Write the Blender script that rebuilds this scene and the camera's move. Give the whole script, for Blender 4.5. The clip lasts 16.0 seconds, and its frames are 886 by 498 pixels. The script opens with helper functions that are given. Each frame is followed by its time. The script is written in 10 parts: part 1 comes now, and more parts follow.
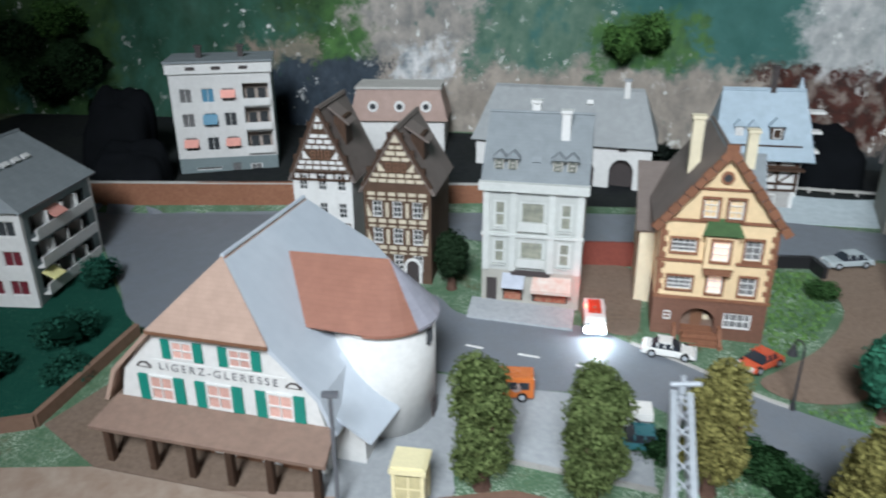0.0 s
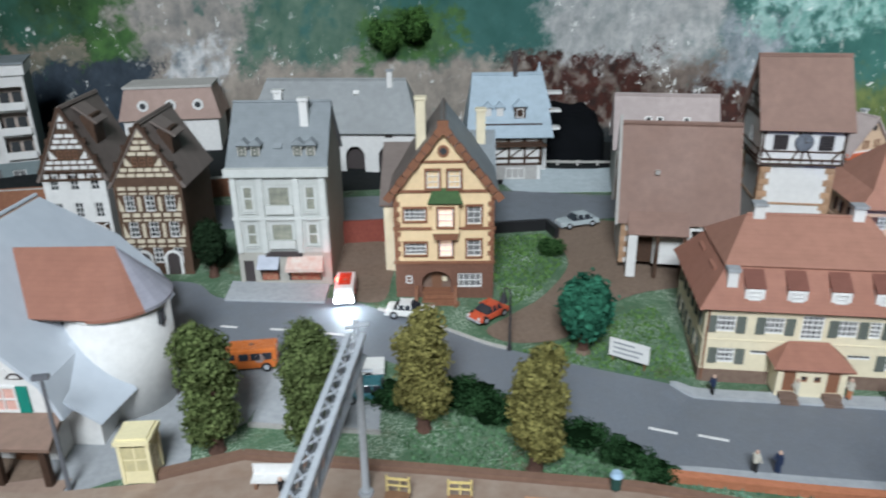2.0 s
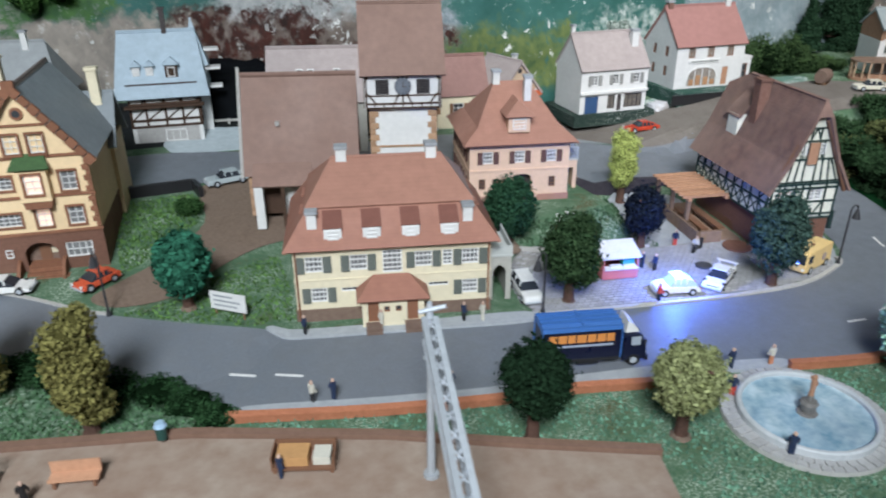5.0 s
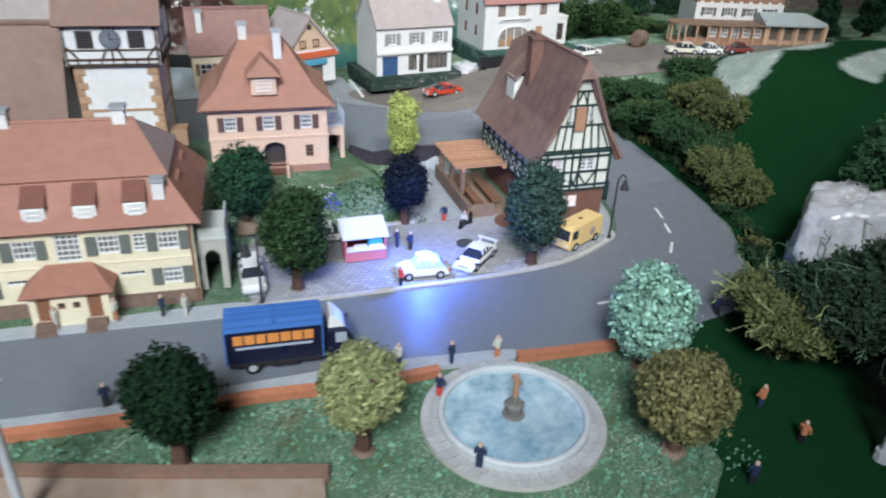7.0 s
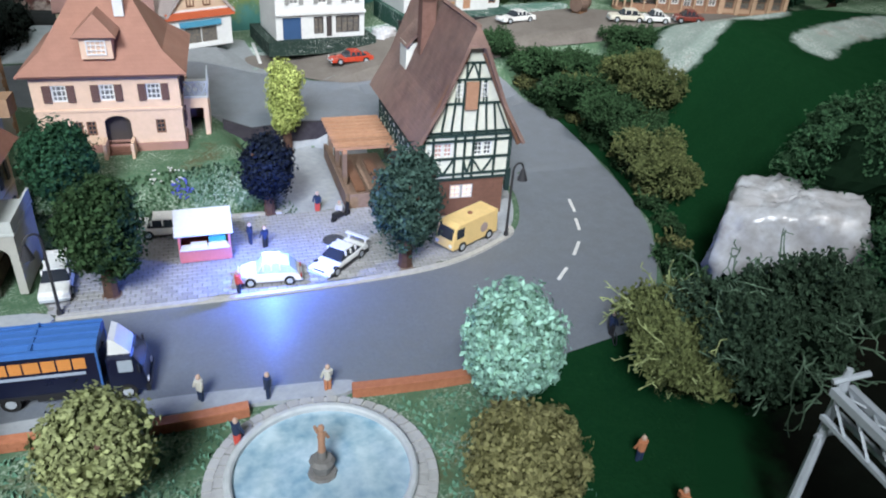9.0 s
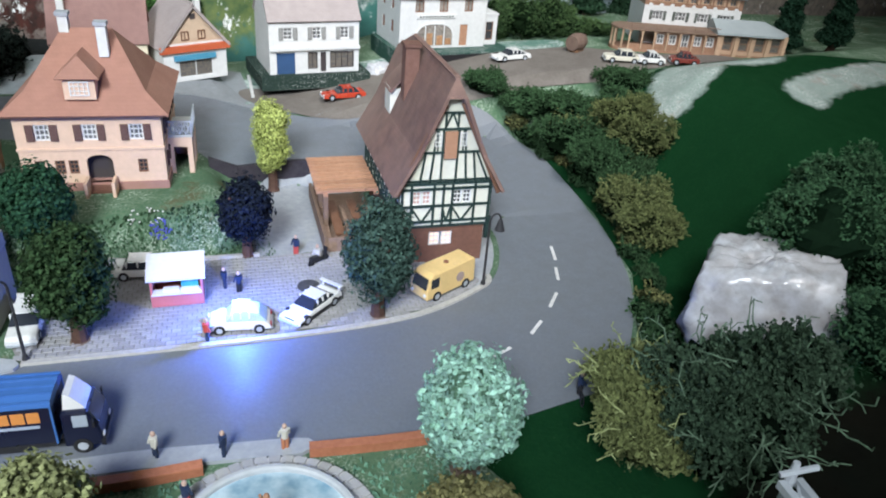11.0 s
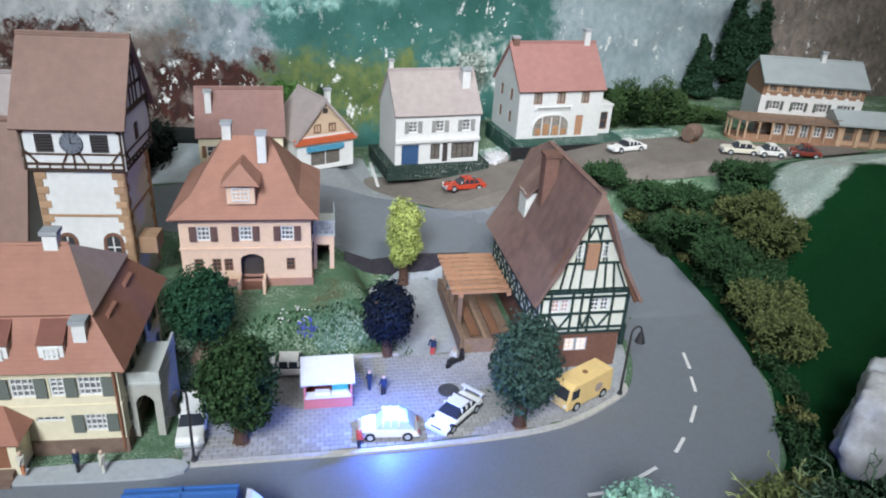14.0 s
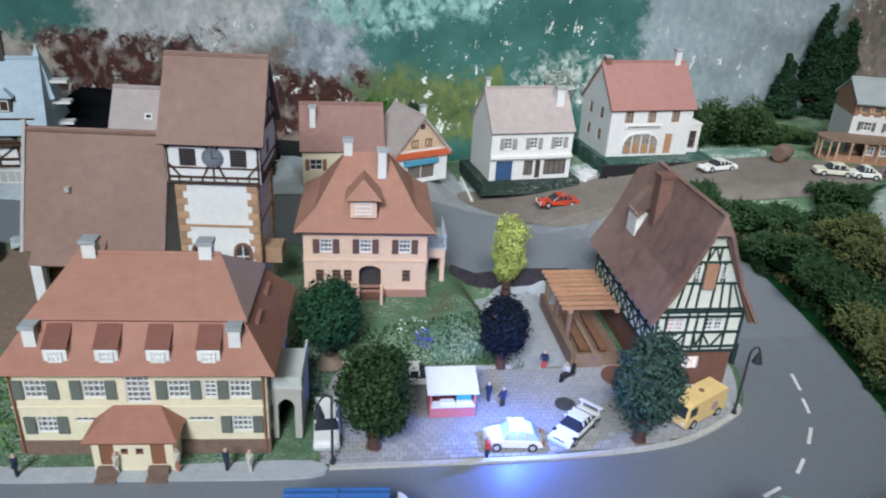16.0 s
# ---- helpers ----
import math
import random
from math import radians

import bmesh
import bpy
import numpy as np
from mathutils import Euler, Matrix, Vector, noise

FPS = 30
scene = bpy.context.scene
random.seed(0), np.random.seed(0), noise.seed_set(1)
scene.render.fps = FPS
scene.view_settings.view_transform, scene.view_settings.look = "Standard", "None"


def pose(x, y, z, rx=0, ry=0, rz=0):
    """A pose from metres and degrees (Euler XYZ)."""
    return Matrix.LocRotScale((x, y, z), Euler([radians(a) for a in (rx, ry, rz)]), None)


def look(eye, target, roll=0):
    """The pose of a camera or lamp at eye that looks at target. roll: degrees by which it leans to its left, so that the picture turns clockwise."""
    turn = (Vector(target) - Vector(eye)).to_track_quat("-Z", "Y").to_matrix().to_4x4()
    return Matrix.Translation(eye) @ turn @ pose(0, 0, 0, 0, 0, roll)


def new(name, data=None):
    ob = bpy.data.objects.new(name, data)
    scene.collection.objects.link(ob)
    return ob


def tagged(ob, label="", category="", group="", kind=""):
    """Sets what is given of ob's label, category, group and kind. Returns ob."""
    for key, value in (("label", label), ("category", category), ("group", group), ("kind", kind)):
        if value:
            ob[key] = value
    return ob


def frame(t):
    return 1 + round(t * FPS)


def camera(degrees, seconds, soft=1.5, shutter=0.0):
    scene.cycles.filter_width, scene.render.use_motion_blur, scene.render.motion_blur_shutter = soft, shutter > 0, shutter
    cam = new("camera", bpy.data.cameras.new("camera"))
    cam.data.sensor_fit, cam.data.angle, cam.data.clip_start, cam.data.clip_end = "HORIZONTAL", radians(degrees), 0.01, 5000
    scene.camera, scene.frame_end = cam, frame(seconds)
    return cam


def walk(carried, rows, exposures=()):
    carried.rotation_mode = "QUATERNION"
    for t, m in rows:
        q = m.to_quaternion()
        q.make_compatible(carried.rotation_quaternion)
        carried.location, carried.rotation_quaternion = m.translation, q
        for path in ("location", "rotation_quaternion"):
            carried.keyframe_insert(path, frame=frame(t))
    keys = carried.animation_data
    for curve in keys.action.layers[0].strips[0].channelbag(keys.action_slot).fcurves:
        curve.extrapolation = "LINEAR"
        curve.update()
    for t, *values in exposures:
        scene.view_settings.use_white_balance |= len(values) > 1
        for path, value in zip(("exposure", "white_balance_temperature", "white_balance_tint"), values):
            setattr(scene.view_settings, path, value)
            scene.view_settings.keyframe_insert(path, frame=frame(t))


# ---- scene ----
cam = camera(62.9, 16.0, soft=2.0, shutter=0.5)
PATH = [
    (0, (0.1, 0.058, 0.345), (0.065, 1.906, -0.42), -0.4),
    (0.5, (0.13, 0.035, 0.347), (0.204, 1.88, -0.42), -1.0),
    (1, (0.141, 0.022, 0.34), (0.292, 1.855, -0.446), -0.9),
    (1.5, (0.165, 0.012, 0.34), (0.42, 1.835, -0.443), -0.5),
    (2, (0.2, -0.002, 0.341), (0.547, 1.812, -0.424), -0.7),
    (2.5, (0.233, -0.023, 0.345), (0.679, 1.777, -0.404), -0.6),
    (3, (0.259, -0.026, 0.341), (0.794, 1.738, -0.437), -0.4),
    (3.5, (0.289, -0.035, 0.335), (0.912, 1.686, -0.47), -0.2),
    (6, (0.464, -0.087, 0.328), (1.335, 1.468, -0.579), 0.9),
    (6.5, (0.51, -0.087, 0.318), (1.439, 1.418, -0.615), 2.0),
    (7, (0.562, -0.081, 0.308), (1.539, 1.391, -0.63), 2.3),
    (7.5, (0.623, -0.066, 0.295), (1.599, 1.388, -0.669), 2.5),
    (8, (0.663, -0.054, 0.287), (1.657, 1.374, -0.701), 2.9),
    (8.5, (0.687, -0.052, 0.287), (1.67, 1.367, -0.723), 2.8),
    (9, (0.696, -0.051, 0.287), (1.68, 1.365, -0.725), 3.8),
    (9.5, (0.705, -0.05, 0.293), (1.695, 1.374, -0.703), 4.3),
    (12, (0.731, -0.053, 0.323), (1.659, 1.442, -0.628), 5.0),
    (12.5, (0.718, -0.036, 0.335), (1.616, 1.496, -0.585), 4.7),
    (13, (0.707, -0.025, 0.348), (1.582, 1.542, -0.536), 3.9),
    (13.5, (0.694, -0.016, 0.35), (1.535, 1.568, -0.534), 3.6),
    (14, (0.679, -0.015, 0.352), (1.504, 1.588, -0.514), 3.4),
    (14.5, (0.667, -0.012, 0.352), (1.487, 1.591, -0.518), 3.6),
    (15, (0.647, -0.004, 0.352), (1.441, 1.612, -0.519), 3.9),
    (15.5, (0.631, -0.002, 0.36), (1.394, 1.632, -0.505), 3.7),
    (16, (0.611, -0.001, 0.361), (1.345, 1.655, -0.486), 3.3),
]
EXPOSURES = [(0.0, -0.05), (1.5, -0.2), (2.5, -0.22), (4.0, -0.2), (6.0, -0.06), (7.5, 0.03), (9.5, 0.14), (12.5, 0.04), (14.5, -0.1), (16.0, -0.2)]
walk(cam, [(t, look(eye, target, roll)) for t, eye, target, roll in PATH], EXPOSURES)

# ---- light ----
CM = 0.01  # the layout is a model railway: everything below is written in centimetres
world = bpy.data.worlds.new("room")
scene.world = world
world.use_nodes = True
world.node_tree.nodes["Background"].inputs[0].default_value = (0.7, 0.88, 1.0, 1)
world.node_tree.nodes["Background"].inputs[1].default_value = 0.004


def lamp(name, kind, energy, color, m, size=0.0):
    data = bpy.data.lights.new(name, kind)
    data.energy, data.color = energy, color
    if kind == "AREA":
        data.shape, data.size, data.size_y = "RECTANGLE", size, size * 0.6
    else:
        data.shadow_soft_size = size
    ob = new(name, data)
    ob.matrix_world = m
    return ob


# main light from the front left, its source unseen
key = lamp("spot_lamp", "SPOT", 276, (0.88, 0.955, 1.02), look((-0.12, -0.92, 1.38), (0.55, 0.84, 0.05)), 0.3)
key.data.spot_size, key.data.spot_blend = math.radians(60), 0.7
# added fill spot that brightens the villas and hotel; no lamp stands there
side = lamp("spot_lamp_far", "SPOT", 190, (0.97, 0.955, 0.95), look((1.0, -0.6, 1.9), (1.36, 0.82, 0.1)), 0.3)
side.data.spot_size, side.data.spot_blend = math.radians(32), 0.5
lamp("ceiling_lamp", "AREA", 3.0, (0.84, 0.96, 1.0), look((1.2, 0.8, 2.3), (1.2, 0.8, 0)), 0.8)

# ---- materials ----
MATS = {}


def _mix(nt, fac, a, b, mode="MIX"):
    n = nt.nodes.new("ShaderNodeMix")
    n.data_type, n.blend_type = "RGBA", mode
    for sock, v in ((n.inputs[0], fac), (n.inputs[6], a), (n.inputs[7], b)):
        if hasattr(v, "links"):
            nt.links.new(v, sock)
        else:
            sock.default_value = v
    return n.outputs[2]


def _noise(nt, vec, scale, detail=3.0, rough=0.6):
    n = nt.nodes.new("ShaderNodeTexNoise")
    n.inputs["Scale"].default_value, n.inputs["Detail"].default_value, n.inputs["Roughness"].default_value = scale, detail, rough
    nt.links.new(vec, n.inputs["Vector"])
    return n.outputs[0]


def _range(nt, v, a, b, c=0.0, d=1.0):
    n = nt.nodes.new("ShaderNodeMapRange")
    n.inputs[1].default_value, n.inputs[2].default_value, n.inputs[3].default_value, n.inputs[4].default_value = a, b, c, d
    nt.links.new(v, n.inputs[0])
    return n.outputs[0]


def _math(nt, op, a, b):
    n = nt.nodes.new("ShaderNodeMath")
    n.operation = op
    for sock, v in ((n.inputs[0], a), (n.inputs[1], b)):
        if hasattr(v, "links"):
            nt.links.new(v, sock)
        else:
            sock.default_value = v
    return n.outputs[0]


def rgb(c):
    return (c[0], c[1], c[2], 1)


def mat(name, c1, c2=None, scale=250.0, rough=0.7, metal=0.0, bump=0.25, vary=0.12, tiles=None, spec=0.2, stain=None):
    """Paint of two colours in two sizes of grain, fine relief, and, with tiles=(w, h) in cm, courses of tiles or bricks."""
    if name in MATS:
        return MATS[name]
    m = bpy.data.materials.new(name)
    m.use_nodes = True
    nt = m.node_tree
    p = nt.nodes["Principled BSDF"]
    tc = nt.nodes.new("ShaderNodeTexCoord").outputs["Object"]
    c2 = c2 or tuple(v * 0.75 for v in c1)
    fine = _noise(nt, tc, scale)
    wide = _noise(nt, tc, scale / 7.0, 4.0)
    col = _mix(nt, _range(nt, fine, 0.3, 0.7), rgb(c1), rgb(c2))
    col = _mix(nt, _range(nt, wide, 0.35, 0.75, 0, 0.55), col, rgb(stain or tuple(0.5 * (a + b) * 0.8 for a, b in zip(c1, c2))))
    info = nt.nodes.new("ShaderNodeObjectInfo")
    shade = _range(nt, info.outputs["Random"], 0, 1, 1 - vary, 1 + vary)
    comb = nt.nodes.new("ShaderNodeCombineColor")
    for k in range(3):
        nt.links.new(shade, comb.inputs[k])
    col = _mix(nt, 1.0, col, comb.outputs[0], "MULTIPLY")
    height = fine
    if tiles:
        sep = nt.nodes.new("ShaderNodeSeparateXYZ")
        nt.links.new(tc, sep.inputs[0])
        vec = nt.nodes.new("ShaderNodeCombineXYZ")
        nt.links.new(_math(nt, "ADD", sep.outputs[0], sep.outputs[1]), vec.inputs[0])
        nt.links.new(sep.outputs[2], vec.inputs[1])
        br = nt.nodes.new("ShaderNodeTexBrick")
        br.inputs["Scale"].default_value = 1.0
        br.inputs["Brick Width"].default_value, br.inputs["Row Height"].default_value = tiles[0] * CM, tiles[1] * CM
        br.inputs["Mortar Size"].default_value = 0.09 * tiles[1] * CM
        br.inputs["Mortar Smooth"].default_value = 0.6
        nt.links.new(vec.outputs[0], br.inputs["Vector"])
        br.inputs["Color1"].default_value, br.inputs["Color2"].default_value, br.inputs["Mortar"].default_value = (1, 1, 1, 1), (0.93, 0.93, 0.93, 1), (0.8, 0.8, 0.8, 1)
        col = _mix(nt, 0.45, col, br.outputs["Color"], "MULTIPLY")
        height = _math(nt, "SUBTRACT", _math(nt, "MULTIPLY", fine, 0.4), br.outputs["Fac"])
    nt.links.new(col, p.inputs["Base Color"])
    p.inputs["Metallic"].default_value, p.inputs["Specular IOR Level"].default_value = metal, spec
    nt.links.new(_range(nt, wide, 0.3, 0.7, max(0.05, rough - 0.12), min(1, rough + 0.1)), p.inputs["Roughness"])
    b = nt.nodes.new("ShaderNodeBump")
    b.inputs["Strength"].default_value, b.inputs["Distance"].default_value = bump, 0.0008
    nt.links.new(height, b.inputs["Height"])
    nt.links.new(b.outputs[0], p.inputs["Normal"])
    MATS[name] = m
    return m


def glow(name, color, strength):
    if name in MATS:
        return MATS[name]
    m = bpy.data.materials.new(name)
    m.use_nodes = True
    p = m.node_tree.nodes["Principled BSDF"]
    p.inputs["Base Color"].default_value = rgb(color)
    p.inputs["Emission Color"].default_value = rgb(color)
    p.inputs["Emission Strength"].default_value = strength
    MATS[name] = m
    return m


def plaster(name, c):
    return mat(name, c, tuple(v * 0.88 for v in c), 180, 0.75, bump=0.15, vary=0.03)


def paint(name, c, rough=0.35):
    return mat(name, c, tuple(v * 0.9 for v in c), 400, rough, bump=0.05, vary=0.03, spec=0.4)


def tiled(name, c, size=(0.3, 0.26)):
    return mat(name, c, tuple(v * 0.84 for v in c), 110, 0.6, bump=0.22, vary=0.05, tiles=size)


ASPHALT = mat("asphalt", (0.19, 0.21, 0.24), (0.155, 0.175, 0.205), 500, 0.5, bump=0.35, stain=(0.185, 0.195, 0.21), spec=0.45)
THICKET_SHADE = mat("thicket_shade", (0.006, 0.008, 0.006), (0.004, 0.005, 0.004), 90, 0.95, bump=0.6, stain=(0.012, 0.01, 0.007), spec=0.0)
KERB = mat("kerb_stone", (0.46, 0.45, 0.43), (0.36, 0.35, 0.33), 300, 0.8)
CONCRETE = mat("concrete", (0.38, 0.4, 0.42), (0.3, 0.32, 0.34), 200, 0.8)
EARTH = mat("earth", (0.2, 0.145, 0.11), (0.14, 0.1, 0.075), 260, 0.95, bump=0.7, stain=(0.2, 0.15, 0.12))
TAN = mat("tan_board", (0.37, 0.3, 0.245), (0.27, 0.195, 0.15), 70, 0.8, stain=(0.26, 0.17, 0.125))
PAVER = mat("paver_stone", (0.37, 0.37, 0.38), (0.3, 0.3, 0.31), 300, 0.85, vary=0.16)
BRICK = mat("red_brick", (0.36, 0.17, 0.1), (0.27, 0.12, 0.075), 300, 0.85, tiles=(0.5, 0.22), bump=0.6)
ORANGE_BRICK = mat("orange_brick", (0.5, 0.2, 0.11), (0.4, 0.15, 0.08), 300, 0.85, tiles=(0.45, 0.25), bump=0.7)
ROCK = mat("plaster_rock", (0.6, 0.63, 0.68), (0.36, 0.36, 0.37), 90, 0.3, bump=1.0, stain=(0.26, 0.2, 0.16), spec=0.6)
STONE = mat("grey_stone", (0.48, 0.47, 0.45), (0.38, 0.37, 0.36), 240, 0.8)
WHITE = plaster("white_plaster", (0.7, 0.7, 0.69))
IVORY = plaster("ivory_plaster", (0.6, 0.53, 0.41))
CREAM = plaster("cream_plaster", (0.76, 0.68, 0.5))
YELLOW = plaster("yellow_plaster", (0.82, 0.62, 0.38))
PINK = plaster("pink_plaster", (0.74, 0.52, 0.38))
GREYWALL = plaster("grey_plaster", (0.5, 0.52, 0.5))
GREYTRIM = plaster("pale_grey_trim", (0.58, 0.6, 0.58))
GREYBACK = plaster("side_plaster", (0.42, 0.41, 0.37))
PLINTH = mat("plinth_stone", (0.2, 0.14, 0.11), (0.15, 0.1, 0.08), 200, 0.85)
BROWNSTONE = mat("brown_stone", (0.2, 0.1, 0.07), (0.155, 0.078, 0.055), 220, 0.8, tiles=(0.8, 0.4))
RED_TILE = tiled("red_tile", (0.35, 0.165, 0.12))
PINK_TILE = tiled("salmon_tile", (0.38, 0.195, 0.145))
BROWN_TILE = tiled("brown_tile", (0.26, 0.165, 0.135))
DARK_TILE = tiled("dark_brown_tile", (0.2, 0.165, 0.15))
GREY_TILE = tiled("grey_slate", (0.25, 0.28, 0.3))
BLUE_TILE = tiled("pale_blue_slate", (0.42, 0.52, 0.6))
PALE_TILE = tiled("pale_roof", (0.42, 0.36, 0.35))
MAROON_TILE = mat("weathered_maroon_tile", (0.23, 0.135, 0.112), (0.14, 0.085, 0.075), 85, 0.6, bump=0.6, tiles=(0.36, 0.32), stain=(0.32, 0.23, 0.19))
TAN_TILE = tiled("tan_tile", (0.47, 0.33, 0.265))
TIMBER = mat("dark_timber", (0.07, 0.04, 0.028), (0.05, 0.03, 0.02), 300, 0.7, vary=0.2)
GREEN_TIMBER = mat("green_black_timber", (0.03, 0.055, 0.05), (0.02, 0.04, 0.036), 300, 0.6, vary=0.15)
TRIM = mat("brown_trim", (0.26, 0.12, 0.07), (0.2, 0.09, 0.055), 300, 0.7)
FRAME = paint("white_frame", (0.74, 0.74, 0.73))
BROWN_FRAME = paint("brown_frame", (0.2, 0.1, 0.06), 0.5)
DARK_FRAME = paint("dark_frame", (0.06, 0.05, 0.05), 0.5)
WOOD = mat("brown_wood", (0.3, 0.17, 0.1), (0.22, 0.12, 0.07), 220, 0.7, vary=0.2)
ORANGE_WOOD = mat("orange_wood", (0.5, 0.28, 0.175), (0.41, 0.22, 0.135), 220, 0.65, vary=0.12)
WEATHERED = mat("weathered_wood", (0.28, 0.19, 0.14), (0.2, 0.135, 0.1), 200, 0.8, vary=0.2)
SHUTTER = paint("grey_green_shutter", (0.1, 0.115, 0.1), 0.6)
GREEN_SHUTTER = paint("bright_green_shutter", (0.0, 0.2, 0.15), 0.5)
MAROON_SHUTTER = paint("maroon_shutter", (0.1, 0.045, 0.04), 0.6)
BLACK = paint("black_paint", (0.02, 0.02, 0.022), 0.4)
IRON = paint("dark_iron", (0.035, 0.035, 0.04), 0.45)
STEEL = mat("grey_steel", (0.5, 0.54, 0.58), (0.42, 0.45, 0.49), 200, 0.5, metal=0.15, bump=0.1)
TYRE = paint("tyre_rubber", (0.015, 0.015, 0.016), 0.8)
GLASS = paint("window_glass", (0.05, 0.055, 0.06), 0.08)
CURTAIN = mat("curtained_glass", (0.3, 0.3, 0.29), (0.07, 0.07, 0.08), 420, 0.15, bump=0.02, stain=(0.06, 0.06, 0.07))
CARGLASS = paint("car_glass", (0.03, 0.035, 0.045), 0.08)
LIT = glow("lit_window", (1.0, 0.7, 0.55), 0.34)
# the paler water colour paints in highlights on the ripples
LEAFWATER = mat("pool_water", (0.17, 0.31, 0.41), (0.5, 0.62, 0.68), 75, 0.1, bump=0.9, stain=(0.05, 0.1, 0.16), spec=0.9)


def leafy(name, c, c2=None, size=220.0):
    """Foam and flock foliage: each flake or sprig has a shade of its own."""
    if name in MATS:
        return MATS[name]
    m = mat(name, c, c2, size, 0.9, bump=0.5, vary=0.08, spec=0.03)
    nt = m.node_tree
    p = nt.nodes["Principled BSDF"]
    col = p.inputs["Base Color"].links[0].from_socket
    geo = nt.nodes.new("ShaderNodeNewGeometry")
    shade = _range(nt, geo.outputs["Random Per Island"], 0, 1, 0.55, 1.45)
    comb = nt.nodes.new("ShaderNodeCombineColor")
    for k in range(3):
        nt.links.new(shade, comb.inputs[k])
    nt.links.new(_mix(nt, 1.0, col, comb.outputs[0], "MULTIPLY"), p.inputs["Base Color"])
    return m


def grass_material(name, base, dry, fleck, fleck_amount, bare=None, bare_amount=0.0):
    """Flock: grain of two greens, lighter flakes in drifts, and bare or straw patches."""
    m = mat(name, base, dry, 420, 0.95, bump=0.9, vary=0.0, spec=0.02)
    nt = m.node_tree
    p = nt.nodes["Principled BSDF"]
    col = p.inputs["Base Color"].links[0].from_socket
    tc = [n for n in nt.nodes if n.type == "TEX_COORD"][0].outputs["Object"]
    drift = _range(nt, _noise(nt, tc, 28, 4.0), 0.42, 0.62)
    spots = _math(nt, "MULTIPLY", _range(nt, _noise(nt, tc, 520, 3.0, 0.75), 0.6 - fleck_amount, 0.68 - fleck_amount), drift)
    col = _mix(nt, spots, col, rgb(fleck))
    if bare:
        patch = _math(nt, "MULTIPLY", _range(nt, _noise(nt, tc, 17, 6.0, 0.7), 0.56 - bare_amount, 0.64 - bare_amount), _range(nt, _noise(nt, tc, 300, 2.0), 0.3, 0.6))
        col = _mix(nt, patch, col, rgb(bare))
    nt.links.new(col, p.inputs["Base Color"])
    return m


GRASS = grass_material("flocked_grass", (0.06, 0.13, 0.078), (0.115, 0.175, 0.105), (0.36, 0.44, 0.35), 0.1, (0.1, 0.1, 0.055), 0.0)
LAWN = grass_material("deep_green_lawn", (0.0045, 0.029, 0.0105), (0.0075, 0.04, 0.0135), (0.04, 0.09, 0.04), -0.06)

# ---- building blocks (all in centimetres) ----


